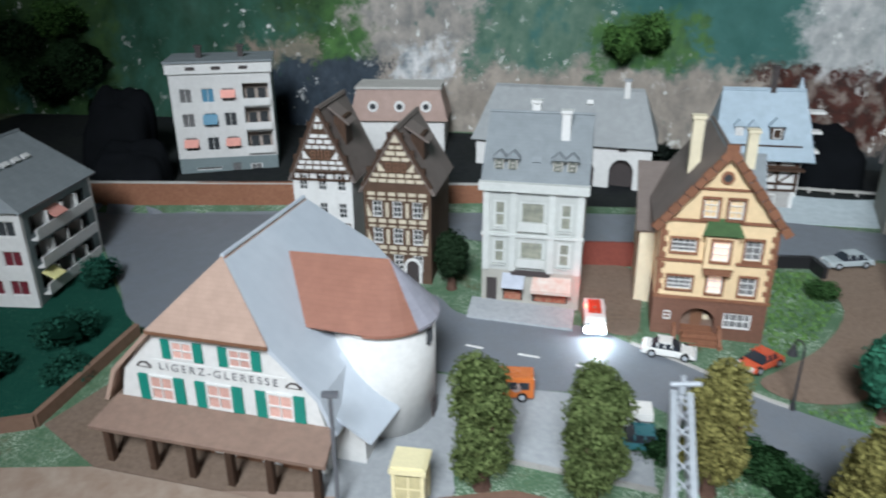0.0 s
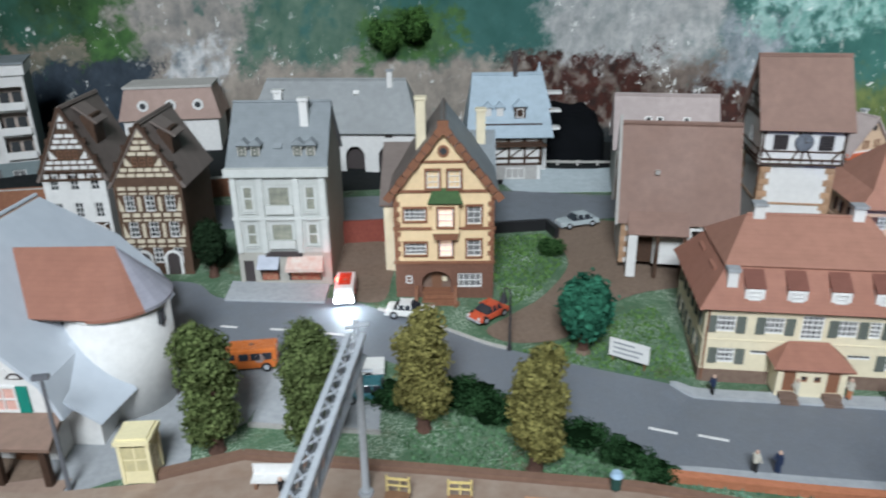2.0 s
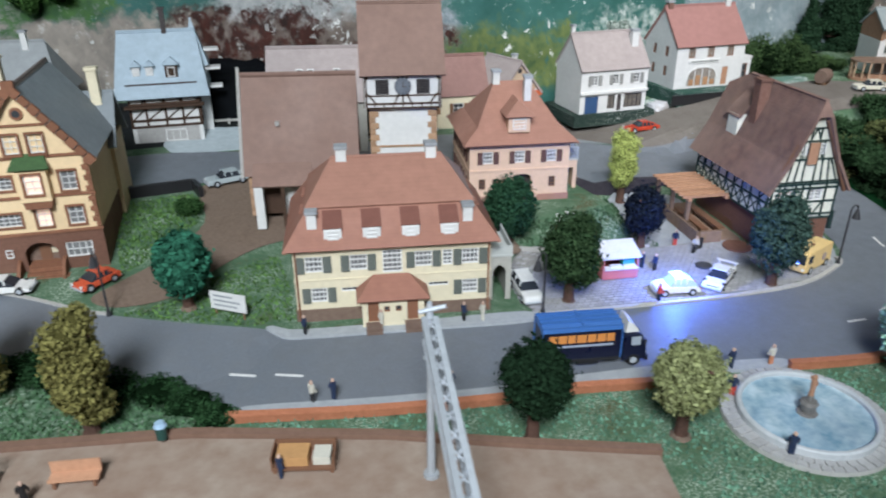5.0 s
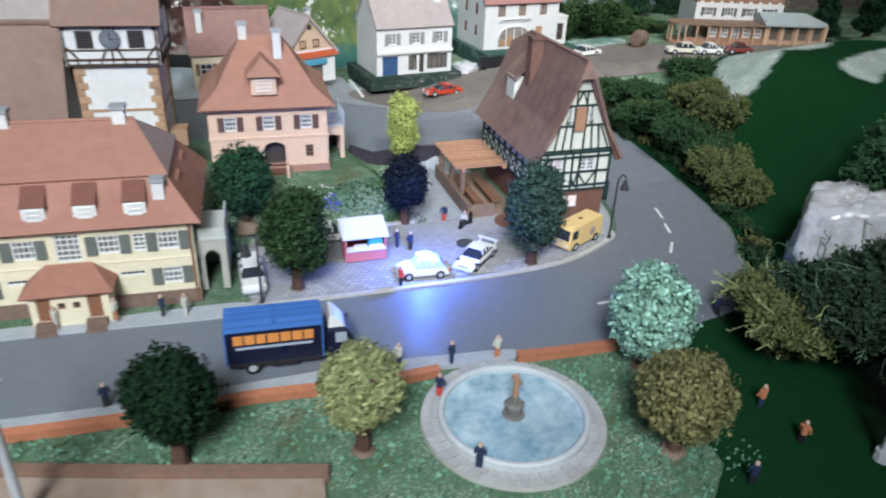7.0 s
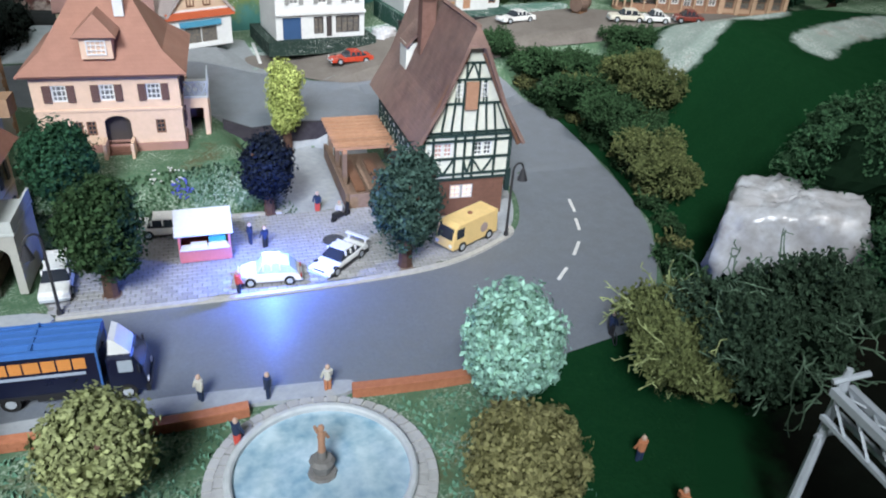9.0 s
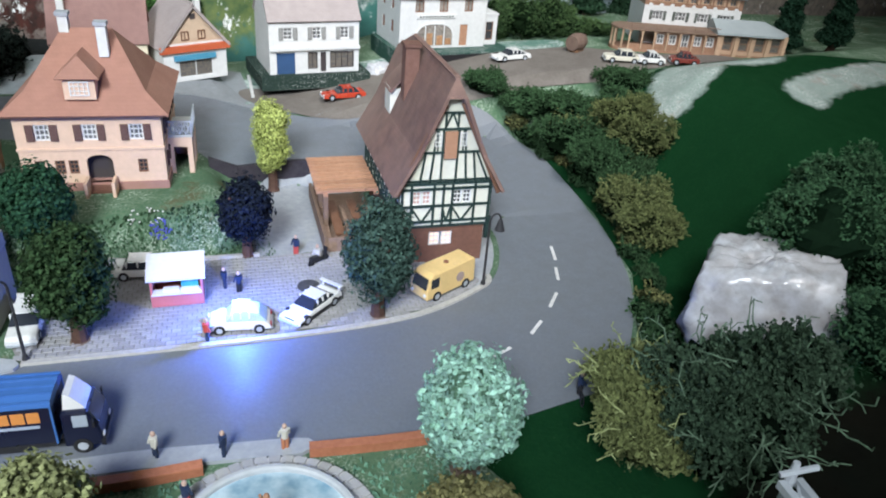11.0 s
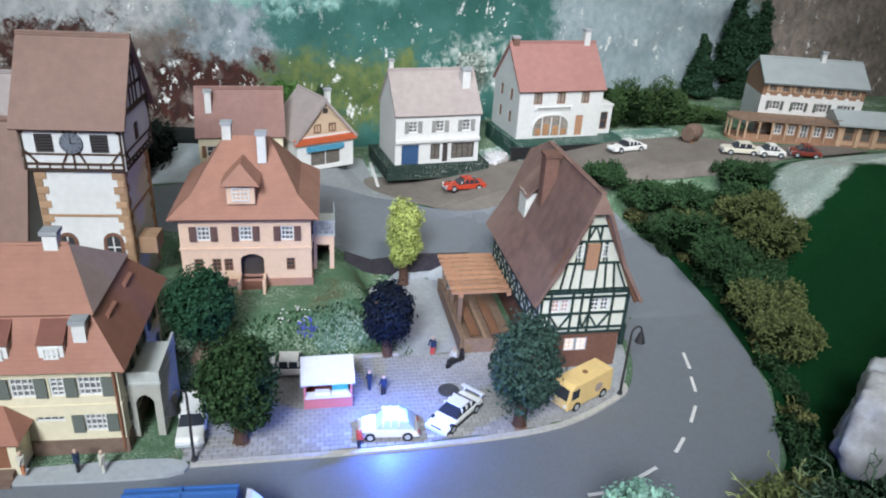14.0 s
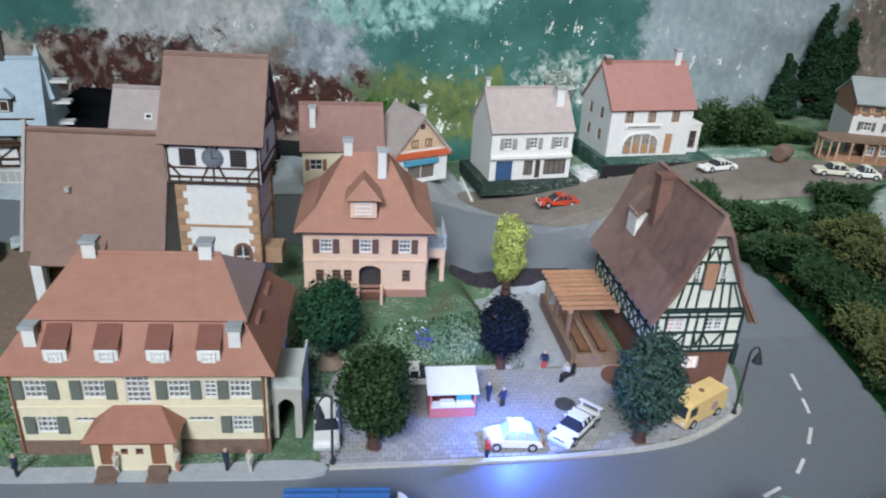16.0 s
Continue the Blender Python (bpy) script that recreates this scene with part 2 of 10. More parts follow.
class Shape:
    """Vertices and faces of one part."""

    def __init__(self):
        self.v, self.f = [], []

    def add(self, verts, faces, m=None):
        n = len(self.v)
        self.v += [tuple(m @ Vector(p)) if m else tuple(p) for p in verts]
        self.f += [[n + i for i in face] for face in faces]
        return self

    def box(self, x0, x1, y0, y1, z0, z1, m=None):
        return self.add([(x, y, z) for z in (z0, z1) for y in (y0, y1) for x in (x0, x1)],
                        [(0, 2, 3, 1), (4, 5, 7, 6), (0, 1, 5, 4), (2, 6, 7, 3), (0, 4, 6, 2), (1, 3, 7, 5)], m)

    def cyl(self, x, y, z0, z1, r0, r1=None, n=12, m=None):
        r1 = r0 if r1 is None else r1
        ring = [(math.cos(2 * math.pi * k / n), math.sin(2 * math.pi * k / n)) for k in range(n)]
        verts = [(x + r0 * c, y + r0 * s, z0) for c, s in ring] + [(x + r1 * c, y + r1 * s, z1) for c, s in ring]
        return self.add(verts, [(k, (k + 1) % n, n + (k + 1) % n, n + k) for k in range(n)] + [tuple(range(n - 1, -1, -1)), tuple(range(n, 2 * n))], m)

    def prism(self, poly, y0, y1, m=None):
        """A polygon of (x, z), seen from the front, pushed from y0 to y1."""
        n = len(poly)
        verts = [(x, y0, z) for x, z in poly] + [(x, y1, z) for x, z in poly]
        return self.add(verts, [tuple(range(n)), tuple(range(2 * n - 1, n - 1, -1))] + [(k, n + k, n + (k + 1) % n, (k + 1) % n) for k in range(n)], m)

    def plate(self, pts, th):
        """A flat polygon of points, th thick below it."""
        p = [Vector(q) for q in pts]
        nor = (p[1] - p[0]).cross(p[2] - p[0]).normalized()
        if nor.z < 0:
            nor = -nor
        n = len(p)
        return self.add([tuple(q) for q in p] + [tuple(q - nor * th) for q in p],
                        [tuple(range(n)), tuple(range(2 * n - 1, n - 1, -1))] + [(k, n + k, n + (k + 1) % n, (k + 1) % n) for k in range(n)])

    def rod(self, a, b, r, n=6):
        a, b = Vector(a), Vector(b)
        d = b - a
        return self.cyl(0, 0, 0, d.length, r, r, n, Matrix.Translation(a) @ d.to_track_quat("Z", "Y").to_matrix().to_4x4())

    def lattice(self, xs, zs, solid, y0, y1):
        """One connected slab in the x-z plane: the cells that solid(x, z) accepts, the others left open."""
        nx, nz = len(xs) - 1, len(zs) - 1
        on = [[solid((xs[i] + xs[i + 1]) / 2, (zs[k] + zs[k + 1]) / 2) for k in range(nz)] for i in range(nx)]
        at_ = {}
        verts, fs = [], []

        def vert(i, k, side):
            key = (i, k, side)
            if key not in at_:
                at_[key] = len(verts)
                verts.append((xs[i], y1 if side else y0, zs[k]))
            return at_[key]

        def is_on(i, k):
            return 0 <= i < nx and 0 <= k < nz and on[i][k]
        for i in range(nx):
            for k in range(nz):
                if not on[i][k]:
                    continue
                fs.append((vert(i, k, 0), vert(i + 1, k, 0), vert(i + 1, k + 1, 0), vert(i, k + 1, 0)))
                fs.append((vert(i, k + 1, 1), vert(i + 1, k + 1, 1), vert(i + 1, k, 1), vert(i, k, 1)))
                for di, dk, a, c in ((-1, 0, (i, k + 1), (i, k)), (1, 0, (i + 1, k), (i + 1, k + 1)), (0, -1, (i, k), (i + 1, k)), (0, 1, (i + 1, k + 1), (i, k + 1))):
                    if not is_on(i + di, k + dk):
                        fs.append((vert(c[0], c[1], 0), vert(a[0], a[1], 0), vert(a[0], a[1], 1), vert(c[0], c[1], 1)))
        return self.add(verts, fs)

    def wall(self, length, height, th, holes=()):
        """A wall along x, its face at y = 0, with real openings (x0, x1, z0, z1)."""
        xs = sorted({0.0, length, *(h[0] for h in holes), *(h[1] for h in holes)})
        zs = sorted({0.0, height, *(h[2] for h in holes), *(h[3] for h in holes)})
        return self.lattice(xs, zs, lambda x, z: not any(h[0] < x < h[1] and h[2] < z < h[3] for h in holes), 0, th)

    def mesh(self, name):
        me = bpy.data.meshes.new(name)
        me.from_pydata([(x * CM, y * CM, z * CM) for x, y, z in self.v], [], self.f)
        me.update()
        bm = bmesh.new()
        bm.from_mesh(me)
        bmesh.ops.recalc_face_normals(bm, faces=bm.faces)
        bm.to_mesh(me)
        bm.free()
        return me


def at(x, y, z=0.0, rz=0.0, rx=0.0, ry=0.0):
    return pose(x * CM, y * CM, z * CM, rx, ry, rz)


def thing(name, m, label, category, group="", kind=""):
    ob = new(name)
    ob.empty_display_size = 0.01
    ob.matrix_basis = m
    return tagged(ob, label, category, group, kind)


def part(name, shape, material, parent, label="", m=None, smooth=False):
    me = shape if isinstance(shape, bpy.types.Mesh) else shape.mesh(name)
    if material and not me.materials:
        me.materials.append(material)
    if smooth:
        me.polygons.foreach_set("use_smooth", [True] * len(me.polygons))
    ob = new(name, me)
    if parent:
        ob.parent = parent
    if m:
        ob.matrix_basis = m
    return tagged(ob, label)


def solo(name, shape, material, m, label, category, group="", kind="", smooth=False):
    """A thing that is one mesh."""
    ob = part(name, shape, material, None, "", m, smooth)
    return tagged(ob, label, category, group, kind)


CACHE = {}


def shared(key, make):
    if key not in CACHE:
        CACHE[key] = make()
    return CACHE[key]


def unit_box(material):
    def make():
        me = Shape().box(-0.5, 0.5, -0.5, 0.5, -0.5, 0.5).mesh("beam")
        me.materials.append(material)
        return me
    return shared(("box", material.name), make)


def bar(name, parent, material, face, u0, z0, u1, z1, w=0.32, proud=0.09, label="", depth=0.3):
    """A straight timber on a wall face, from (u0, z0) to (u1, z1)."""
    length = math.hypot(u1 - u0, z1 - z0)
    turn = Matrix.Rotation(-math.atan2(z1 - z0, u1 - u0), 4, "Y")
    m = face @ Matrix.Translation(Vector(((u0 + u1) / 2, depth / 2 - proud, (z0 + z1) / 2)) * CM) @ turn @ Matrix.Diagonal((length, depth, w, 1))
    return part(name, unit_box(material), None, parent, label, m)


def faces(w, d):
    """Wall frames of a house whose front is at y = 0: x along the wall, y inwards."""
    return {"front": at(-w / 2, 0), "right": at(w / 2, 0, 0, 90), "back": at(w / 2, d, 0, 180), "left": at(-w / 2, d, 0, -90)}


def window_mesh(w, h, cols, rows, material, fr):
    def make():
        g = fr * 0.55 / 2
        bx = [(0, fr)] + [(w * k / cols - g, w * k / cols + g) for k in range(1, cols)] + [(w - fr, w)]
        bz = [(0, fr)] + [(h * k / rows - g, h * k / rows + g) for k in range(1, rows)] + [(h - fr, h)]
        s = Shape().lattice([v for p in bx for v in p], [v for p in bz for v in p], lambda x, z: any(p < x < q for p, q in bx) or any(p < z < q for p, q in bz), 0.0, 0.2)
        me = s.mesh("window")
        me.materials.append(material)
        return me
    return shared(("win", w, h, cols, rows, material.name, fr), make)


def pane_mesh(w, h, material):
    def make():
        me = Shape().box(0.02, w - 0.02, 0, 0.05, 0.02, h - 0.02).mesh("pane")
        me.materials.append(material)
        return me
    return shared(("pane", w, h, material.name), make)


def shutter_mesh(w, h, material):
    def make():
        n = max(3, int(h / 0.16))
        louvred = [(-0.12, 0), (0, 0), (0, h), (-0.12, h)]
        for k in range(n - 1, -1, -1):
            z = h * (k + 0.5) / n
            louvred += [(-0.12, z + 0.03), (-0.155, z - 0.02), (-0.12, z - 0.04)]
        me = Shape().prism(louvred, -w, 0, Matrix.Rotation(math.pi / 2, 4, "Z")).mesh("shutter")
        me.materials.append(material)
        return me
    return shared(("shut", w, h, material.name), make)


def window(parent, face, u, z, w, h, cols=2, rows=3, frame_mat=None, glass=None, fr=0.11, shutters=None, sw=0.55, sill=False, proud=0.0, trim=None):
    """A window centred at u, its foot at z. proud > 0: set on the wall instead of into an opening."""
    frame_mat, glass = frame_mat or FRAME, glass or GLASS
    m = face @ at(u - w / 2, 0.08 - proud, z)
    win = part("window", window_mesh(w, h, cols, rows, frame_mat, fr), None, parent, "", m)
    part("pane", pane_mesh(w, h, glass), None, win, "", at(0, 0.13, 0))
    if sill:
        part("window_sill", Shape().box(-0.08, w + 0.08, -0.26, 0.05, -0.12, 0), frame_mat, win)
    if trim:
        s = Shape().lattice([-0.2, 0, w, w + 0.2], [-0.22, 0, h, h + 0.2], lambda x, z: not (0 < x < w and 0 < z < h), -0.2, -0.085)
        part("window_surround", s, trim, win)
    if shutters:
        for x in (-sw - 0.03, w + 0.03):
            part("shutter", shutter_mesh(sw, h, shutters), None, win, "", at(x, -0.1 + proud, 0))
    return win


def hole(u, z, w, h):
    return (u - w / 2, u + w / 2, z, z + h)


def body(parent, w, d, h, material, holes=None, th=0.35, names=("front", "right", "back", "left"), mats=None):
    """Four walls with openings."""
    holes, mats, f = holes or {}, mats or {}, faces(w, d)
    for side in names:
        length = w if side in ("front", "back") else d
        inset = 0 if side in ("front", "back") else th
        hs = [(a - inset, b - inset, c, e) for a, b, c, e in holes.get(side, ())]
        part("wall", Shape().wall(length - 2 * inset, h, th, hs), mats.get(side, material), parent, "", f[side] @ at(inset, 0, 0))
    return f


def gable(parent, w, rise, z, y, material, th=0.35, cut=1.0):
    """The triangle of wall above the eaves; cut < 1 makes a half hip."""
    hw = w / 2
    poly = [(-hw, z), (hw, z), (hw * (1 - cut), z + rise * cut), (-hw * (1 - cut), z + rise * cut)] if cut < 1 else [(-hw, z), (hw, z), (0, z + rise)]
    part("gable", Shape().prism(poly, y, y + th), material, parent)


def roof_y(parent, w, d, z, rise, material, side=0.6, end=0.5, th=0.3, hip=0.0, label="", flare=0.0, right=None):
    """A pitched roof with its ridge running front to back. hip: length by which the ridge ends are hipped."""
    hw, k = w / 2 + side, rise / (w / 2)
    ze, zr = z - side * k, z + rise + 0.12
    y0, y1 = -end, d + end
    for sx in (-1, 1):
        pts = [(sx * hw, y0, ze), (sx * hw, y1, ze), (0, y1 - hip, zr), (0, y0 + hip, zr)]
        if flare:
            mid = (sx * hw * 0.62, ze + (zr - ze) * 0.30)
            pts2 = [(mid[0], y0 + hip * 0.38, mid[1]), (mid[0], y1 - hip * 0.38, mid[1]), pts[2], pts[3]]
            part("roof_slope", Shape().plate(pts2, th), material, parent, label)
            pts = [(sx * (hw + flare), y0, ze + 0.1), (sx * (hw + flare), y1, ze + 0.1), pts2[1], pts2[0]]
        part("roof_slope", Shape().plate(pts, th), right if right and sx > 0 else material, parent, label)
    if hip:
        for ya, yb in ((y0, y0 + hip), (y1, y1 - hip)):
            part("roof_hip", Shape().plate([(-hw, ya, ze), (hw, ya, ze), (0, yb, zr)], th), material, parent, label)
    part("ridge", Shape().rod((0, y0 + hip, zr), (0, y1 - hip, zr), 0.16, 6), material, parent)


def roof_x(parent, w, d, z, rise, material, side=0.5, end=0.6, th=0.3, hip=0.0, label=""):
    """A pitched roof with its ridge running left to right."""
    k = rise / (d / 2)
    ze, zr = z - end * k, z + rise + 0.12
    x0, x1 = -w / 2 - side, w / 2 + side
    for ya in (-end, d + end):
        part("roof_slope", Shape().plate([(x0, ya, ze), (x1, ya, ze), (x1 - hip, d / 2, zr), (x0 + hip, d / 2, zr)], th), material, parent, label)
    if hip:
        for xa, xb in ((x0, x0 + hip), (x1, x1 - hip)):
            part("roof_hip", Shape().plate([(xa, -end, ze), (xa, d + end, ze), (xb, d / 2, zr)], th), material, parent, label)
    part("ridge", Shape().rod((x0 + hip, d / 2, zr), (x1 - hip, d / 2, zr), 0.16, 6), material, parent)


def gable_x(parent, w, d, rise, z, material, th=0.35):
    for x in (-w / 2, w / 2 - th):
        s = Shape().prism([(0, z), (d, z), (d / 2, z + rise)], 0, th, pose(0, 0, 0, 0, 0, 0))
        part("gable", s, material, parent, "", at(x + th, 0, 0, 90))


def chimney(parent, x, y, z0, z1, w=0.9, d=0.9, material=None, cap=None, label=""):
    ch = part("chimney", Shape().box(x - w / 2, x + w / 2, y - d / 2, y + d / 2, z0, z1), material or WHITE, parent, label)
    part("chimney_cap", Shape().box(x - w / 2 - 0.12, x + w / 2 + 0.12, y - d / 2 - 0.12, y + d / 2 + 0.12, z1, z1 + 0.28), cap or CONCRETE, ch)
    return ch


def dormer(parent, x, y, z, w, h, depth, roof_mat, wall_mat, cols=2, rows=2, rise=0.6, shed=False, fr=0.1, o=0.22, frame_mat=None):
    """A small roof window house whose front stands at y, with its own window."""
    s = Shape().box(x - w / 2, x + w / 2, y, y + depth, z, z + h)
    do = part("dormer", s, wall_mat, parent)
    window(do, at(x, y), 0, z + h * 0.18, w * 0.62, h * 0.66, cols, rows, frame_mat, fr=fr, proud=0.2)
    if shed:
        part("dormer_roof", Shape().plate([(x - w / 2 - o, y - o, z + h), (x + w / 2 + o, y - o, z + h), (x + w / 2 + o, y + depth, z + h + rise), (x - w / 2 - o, y + depth, z + h + rise)], 0.18), roof_mat, do)
    else:
        top = (x, y + w * 0.4, z + h + rise)
        part("dormer_roof", Shape().plate([(x - w / 2 - o, y - o, z + h), (x + w / 2 + o, y - o, z + h), top], 0.15), roof_mat, do)
        for sx in (-1, 1):
            part("dormer_roof", Shape().plate([(x + sx * (w / 2 + o), y - o, z + h), (x + sx * (w / 2 + o), y + depth, z + h), (x, y + depth + w * 0.4, z + h + rise), top], 0.15), roof_mat, do)
    return do


def arch_door(parent, face, u, z, w, h, material, surround=None, label=""):
    """A round-headed door set in front of the wall's face."""
    n = 8
    top = h - w / 2
    poly = [(u - w / 2, z), (u + w / 2, z)] + [(u + w / 2 * math.cos(a), z + top + w / 2 * math.sin(a)) for a in [math.pi * k / n for k in range(n + 1)]]
    door = part("door", Shape().prism(poly, -0.05, 0.12), material, parent, label, face)
    if surround:
        ring = Shape()
        for k in range(n):
            a, b = math.pi * k / n, math.pi * (k + 1) / n
            r0, r1 = w / 2, w / 2 + 0.25
            c = [(u + r * math.cos(t), z + top + r * math.sin(t)) for r, t in ((r0, a), (r1, a), (r1, b), (r0, b))]
            ring.prism(c, -0.16, 0.05)
        ring.box(u - w / 2 - 0.25, u - w / 2, -0.16, 0.05, z, z + top).box(u + w / 2, u + w / 2 + 0.25, -0.16, 0.05, z, z + top)
        part("door_surround", ring, surround, door)
    return door


def quoins(parent, face, u, z0, z1, material, flip=1, w=0.7, step=0.55):
    """Toothed corner stones up a wall."""
    n = int((z1 - z0) / step)
    for k in range(n):
        length = w if k % 2 else w * 0.6
        x0 = u if flip > 0 else u - length
        def make(length=length):
            me = Shape().box(0, length, -0.1, 0.05, 0, step * 0.94).mesh("corner_stone")
            me.materials.append(material)
            return me
        part("corner_stone", shared(("quoin", length, step, material.name), make), None, parent, "", face @ at(x0, 0, z0 + k * step))

# ---- terrain ----
def sst(a, b, v):
    t = min(1.0, max(0.0, (v - a) / (b - a)))
    return t * t * (3 - 2 * t)


def lerp_table(v, xs, ys):
    return float(np.interp(v, xs, ys))


def ground_z(x, y):
    """Height of the board's terrain in cm at a place in cm."""
    slope = 0.11 * max(0.0, y - 42.0)
    # flat square, yard and near side; terrace behind it
    edge = lerp_table(x, [46, 56, 68, 71, 88, 90, 101, 106, 112, 124], [42, 51, 52, 48, 48, 58.6, 57.4, 50, 43, 42])
    wide = lerp_table(x, [46, 56, 60, 70, 86, 90, 101, 104, 112], [0.6, 8, 8, 3, 3, 0.5, 0.5, 8, 0.6])
    z = slope * sst(edge, edge + wide, y) if x > 46 else slope
    # lawn plateau of the pink house
    plat = sst(70, 72.5, x) * sst(90, 87, x) * sst(47.5, 51.5, y) * sst(66, 62, y)
    z = z * (1 - plat) + 3.5 * plat
    # upper street climbing to the right
    up_edge = lerp_table(x, [94, 103, 112, 119, 128, 140, 150, 190], [73.5, 67.6, 66.2, 64.5, 62.5, 59.5, 56, 44])
    up_z = lerp_table(x, [94, 103, 112, 128, 145, 165], [3.2, 3.3, 4.8, 7.3, 8.2, 8.4])
    up = sst(94, 97, x) * sst(up_edge - lerp_table(x, [100, 112, 126], [1.5, 3.0, 9.0]), up_edge + 0.3, y)
    z = z * (1 - up) + up_z * up
    # lawn and bank outside the bend
    bank = sst(0.8, 21, x - lerp_table(y, [-20, 14, 21, 24, 31, 40, 51, 59], [96, 100, 107, 112.5, 117.5, 121, 122.5, 121]))
    if y < 64:
        z = max(z, bank * lerp_table(y, [-8, 2, 14, 22, 30, 40, 47, 52, 58, 64], [0, 1.5, 4.0, 6.5, 9.2, 11.0, 11.4, 9.8, 7.8, 7.4]))
    # rough hillside behind the houses
    foot = lerp_table(x, [-80, -40, 0, 45, 70, 95, 115, 135, 170, 220], [122, 120, 114, 108, 100, 92, 89, 88, 84, 70])
    if y > foot:
        z = z + (lerp_table(y, [foot, foot + 30], [0, -6]))
    # brick-walled terrace on the far left
    if x < 22:
        z += 1.6 * sst(88.6, 89.0, y) * sst(22, 20, x)
    return z


def grid_object(name, x0, x1, y0, y1, step, height, material, label, category, kind):
    nx, ny = int((x1 - x0) / step) + 1, int((y1 - y0) / step) + 1
    s = Shape()
    s.v = [(x0 + i * step, y0 + j * step, height(x0 + i * step, y0 + j * step)) for j in range(ny) for i in range(nx)]
    s.f = [(j * nx + i, j * nx + i + 1, (j + 1) * nx + i + 1, (j + 1) * nx + i) for j in range(ny - 1) for i in range(nx - 1)]
    return solo(name, s, material, None, label, category, "", kind, smooth=True)


def inside(x, y, poly):
    odd = False
    for (ax, ay), (bx, by) in zip(poly, poly[1:] + poly[:1]):
        if (ay > y) != (by > y) and x < (bx - ax) * (y - ay) / (by - ay) + ax:
            odd = not odd
    return odd


def smooth_line(pts, closed=True, n=6):
    """A rounded line through the points."""
    out, k = [], len(pts)
    for i in range(k if closed else k - 1):
        p = [Vector(pts[j % k] if closed else pts[min(max(j, 0), k - 1)]).to_2d() for j in (i - 1, i, i + 1, i + 2)]
        for s in range(n):
            t = s / n
            q = 0.5 * ((2 * p[1]) + (p[2] - p[0]) * t + (2 * p[0] - 5 * p[1] + 4 * p[2] - p[3]) * t * t + (3 * p[1] - p[0] - 3 * p[2] + p[3]) * t ** 3)
            out.append((q.x, q.y))
    return out if closed else out + [tuple(pts[-1])]


def sheet(name, loops, material, dz, label, category, step=2.0, skirt=0.0, kind="structure", height=None, parent=None):
    """A paved surface within closed lines, lying on the terrain dz above it, with an edge of skirt."""
    height = height or ground_z
    bm = bmesh.new()
    for loop in loops:
        vs = [bm.verts.new((x, y, 0)) for x, y in loop]
        for a, b in zip(vs, vs[1:] + vs[:1]):
            bm.edges.new((a, b))
    bmesh.ops.triangle_fill(bm, use_beauty=True, use_dissolve=False, edges=bm.edges[:])
    xs, ys = [v.co.x for v in bm.verts], [v.co.y for v in bm.verts]
    for axis, lo, hi in ((0, min(xs), max(xs)), (1, min(ys), max(ys))):
        for k in range(1, int((hi - lo) / step) + 1):
            co = [0.0, 0.0, 0.0]
            co[axis] = lo + k * step
            no = [0.0, 0.0, 0.0]
            no[axis] = 1.0
            bmesh.ops.bisect_plane(bm, geom=bm.verts[:] + bm.edges[:] + bm.faces[:], plane_co=co, plane_no=no)
    for f in bm.faces:
        if f.normal.z < 0:
            f.normal_flip()
    if skirt:
        rim = [e for e in bm.edges if e.is_boundary]
        made = bmesh.ops.extrude_edge_only(bm, edges=rim)["geom"]
        low = {v for v in made if isinstance(v, bmesh.types.BMVert)}
    else:
        low = set()
    for v in bm.verts:
        v.co.z = height(v.co.x, v.co.y) + dz - (skirt if v in low else 0.0)
    bmesh.ops.recalc_face_normals(bm, faces=bm.faces)
    for v in bm.verts:
        v.co *= CM
    me = bpy.data.meshes.new(name)
    bm.to_mesh(me)
    bm.free()
    me.materials.append(material)
    ob = new(name, me)
    ob.parent = parent
    return tagged(ob, label, category, "", kind)


def ribbon(shape, line, width, z0, z1, height=None):
    """A low upright band along a line (kerbs, walls)."""
    height = height or ground_z
    for (ax, ay), (bx, by) in zip(line, line[1:]):
        d = Vector((bx - ax, by - ay))
        if d.length < 1e-4:
            continue
        nx, ny = -d.y / d.length * width / 2, d.x / d.length * width / 2
        za, zb = height(ax, ay), height(bx, by)
        shape.add([(ax - nx, ay - ny, za + z0), (bx - nx, by - ny, zb + z0), (bx + nx, by + ny, zb + z0), (ax + nx, ay + ny, za + z0),
                   (ax - nx, ay - ny, za + z1), (bx - nx, by - ny, zb + z1), (bx + nx, by + ny, zb + z1), (ax + nx, ay + ny, za + z1)],
                  [(0, 3, 2, 1), (4, 5, 6, 7), (0, 1, 5, 4), (1, 2, 6, 5), (2, 3, 7, 6), (3, 0, 4, 7)])
    return shape


def on_ground(x, y, rz=0.0, dz=0.0):
    return at(x, y, ground_z(x, y) + dz, rz)

# ---- ground, streets, room ----
grid_object("ground", -90, 230, -40, 140, 1.0, ground_z, GRASS, "green flocked model board with lawns and banks", "ground", "structure")

INNER = smooth_line([(-9, 84), (-9, 75.5), (-3, 72.2), (7.3, 70.1), (11, 66.3), (21.2, 64.6), (25.5, 61.8), (29.6, 58.8), (34.1, 54.8), (41, 50.4), (48.2, 46.3), (50, 44.5),
                     (60, 41.3), (69.2, 38.4), (71.3, 38.6), (79, 36.4), (87.1, 34.3), (96.2, 32.8), (103, 34), (107, 37.5), (109.5, 43), (109.3, 50), (106.5, 56.5), (101.6, 58.6),
                     (95.5, 59.0), (90.6, 60.2), (87, 63.5), (80, 67.5), (72, 71.5), (64, 74.5), (56, 76.5), (46.5, 76.3), (36, 77.2), (24, 78), (8, 82)])
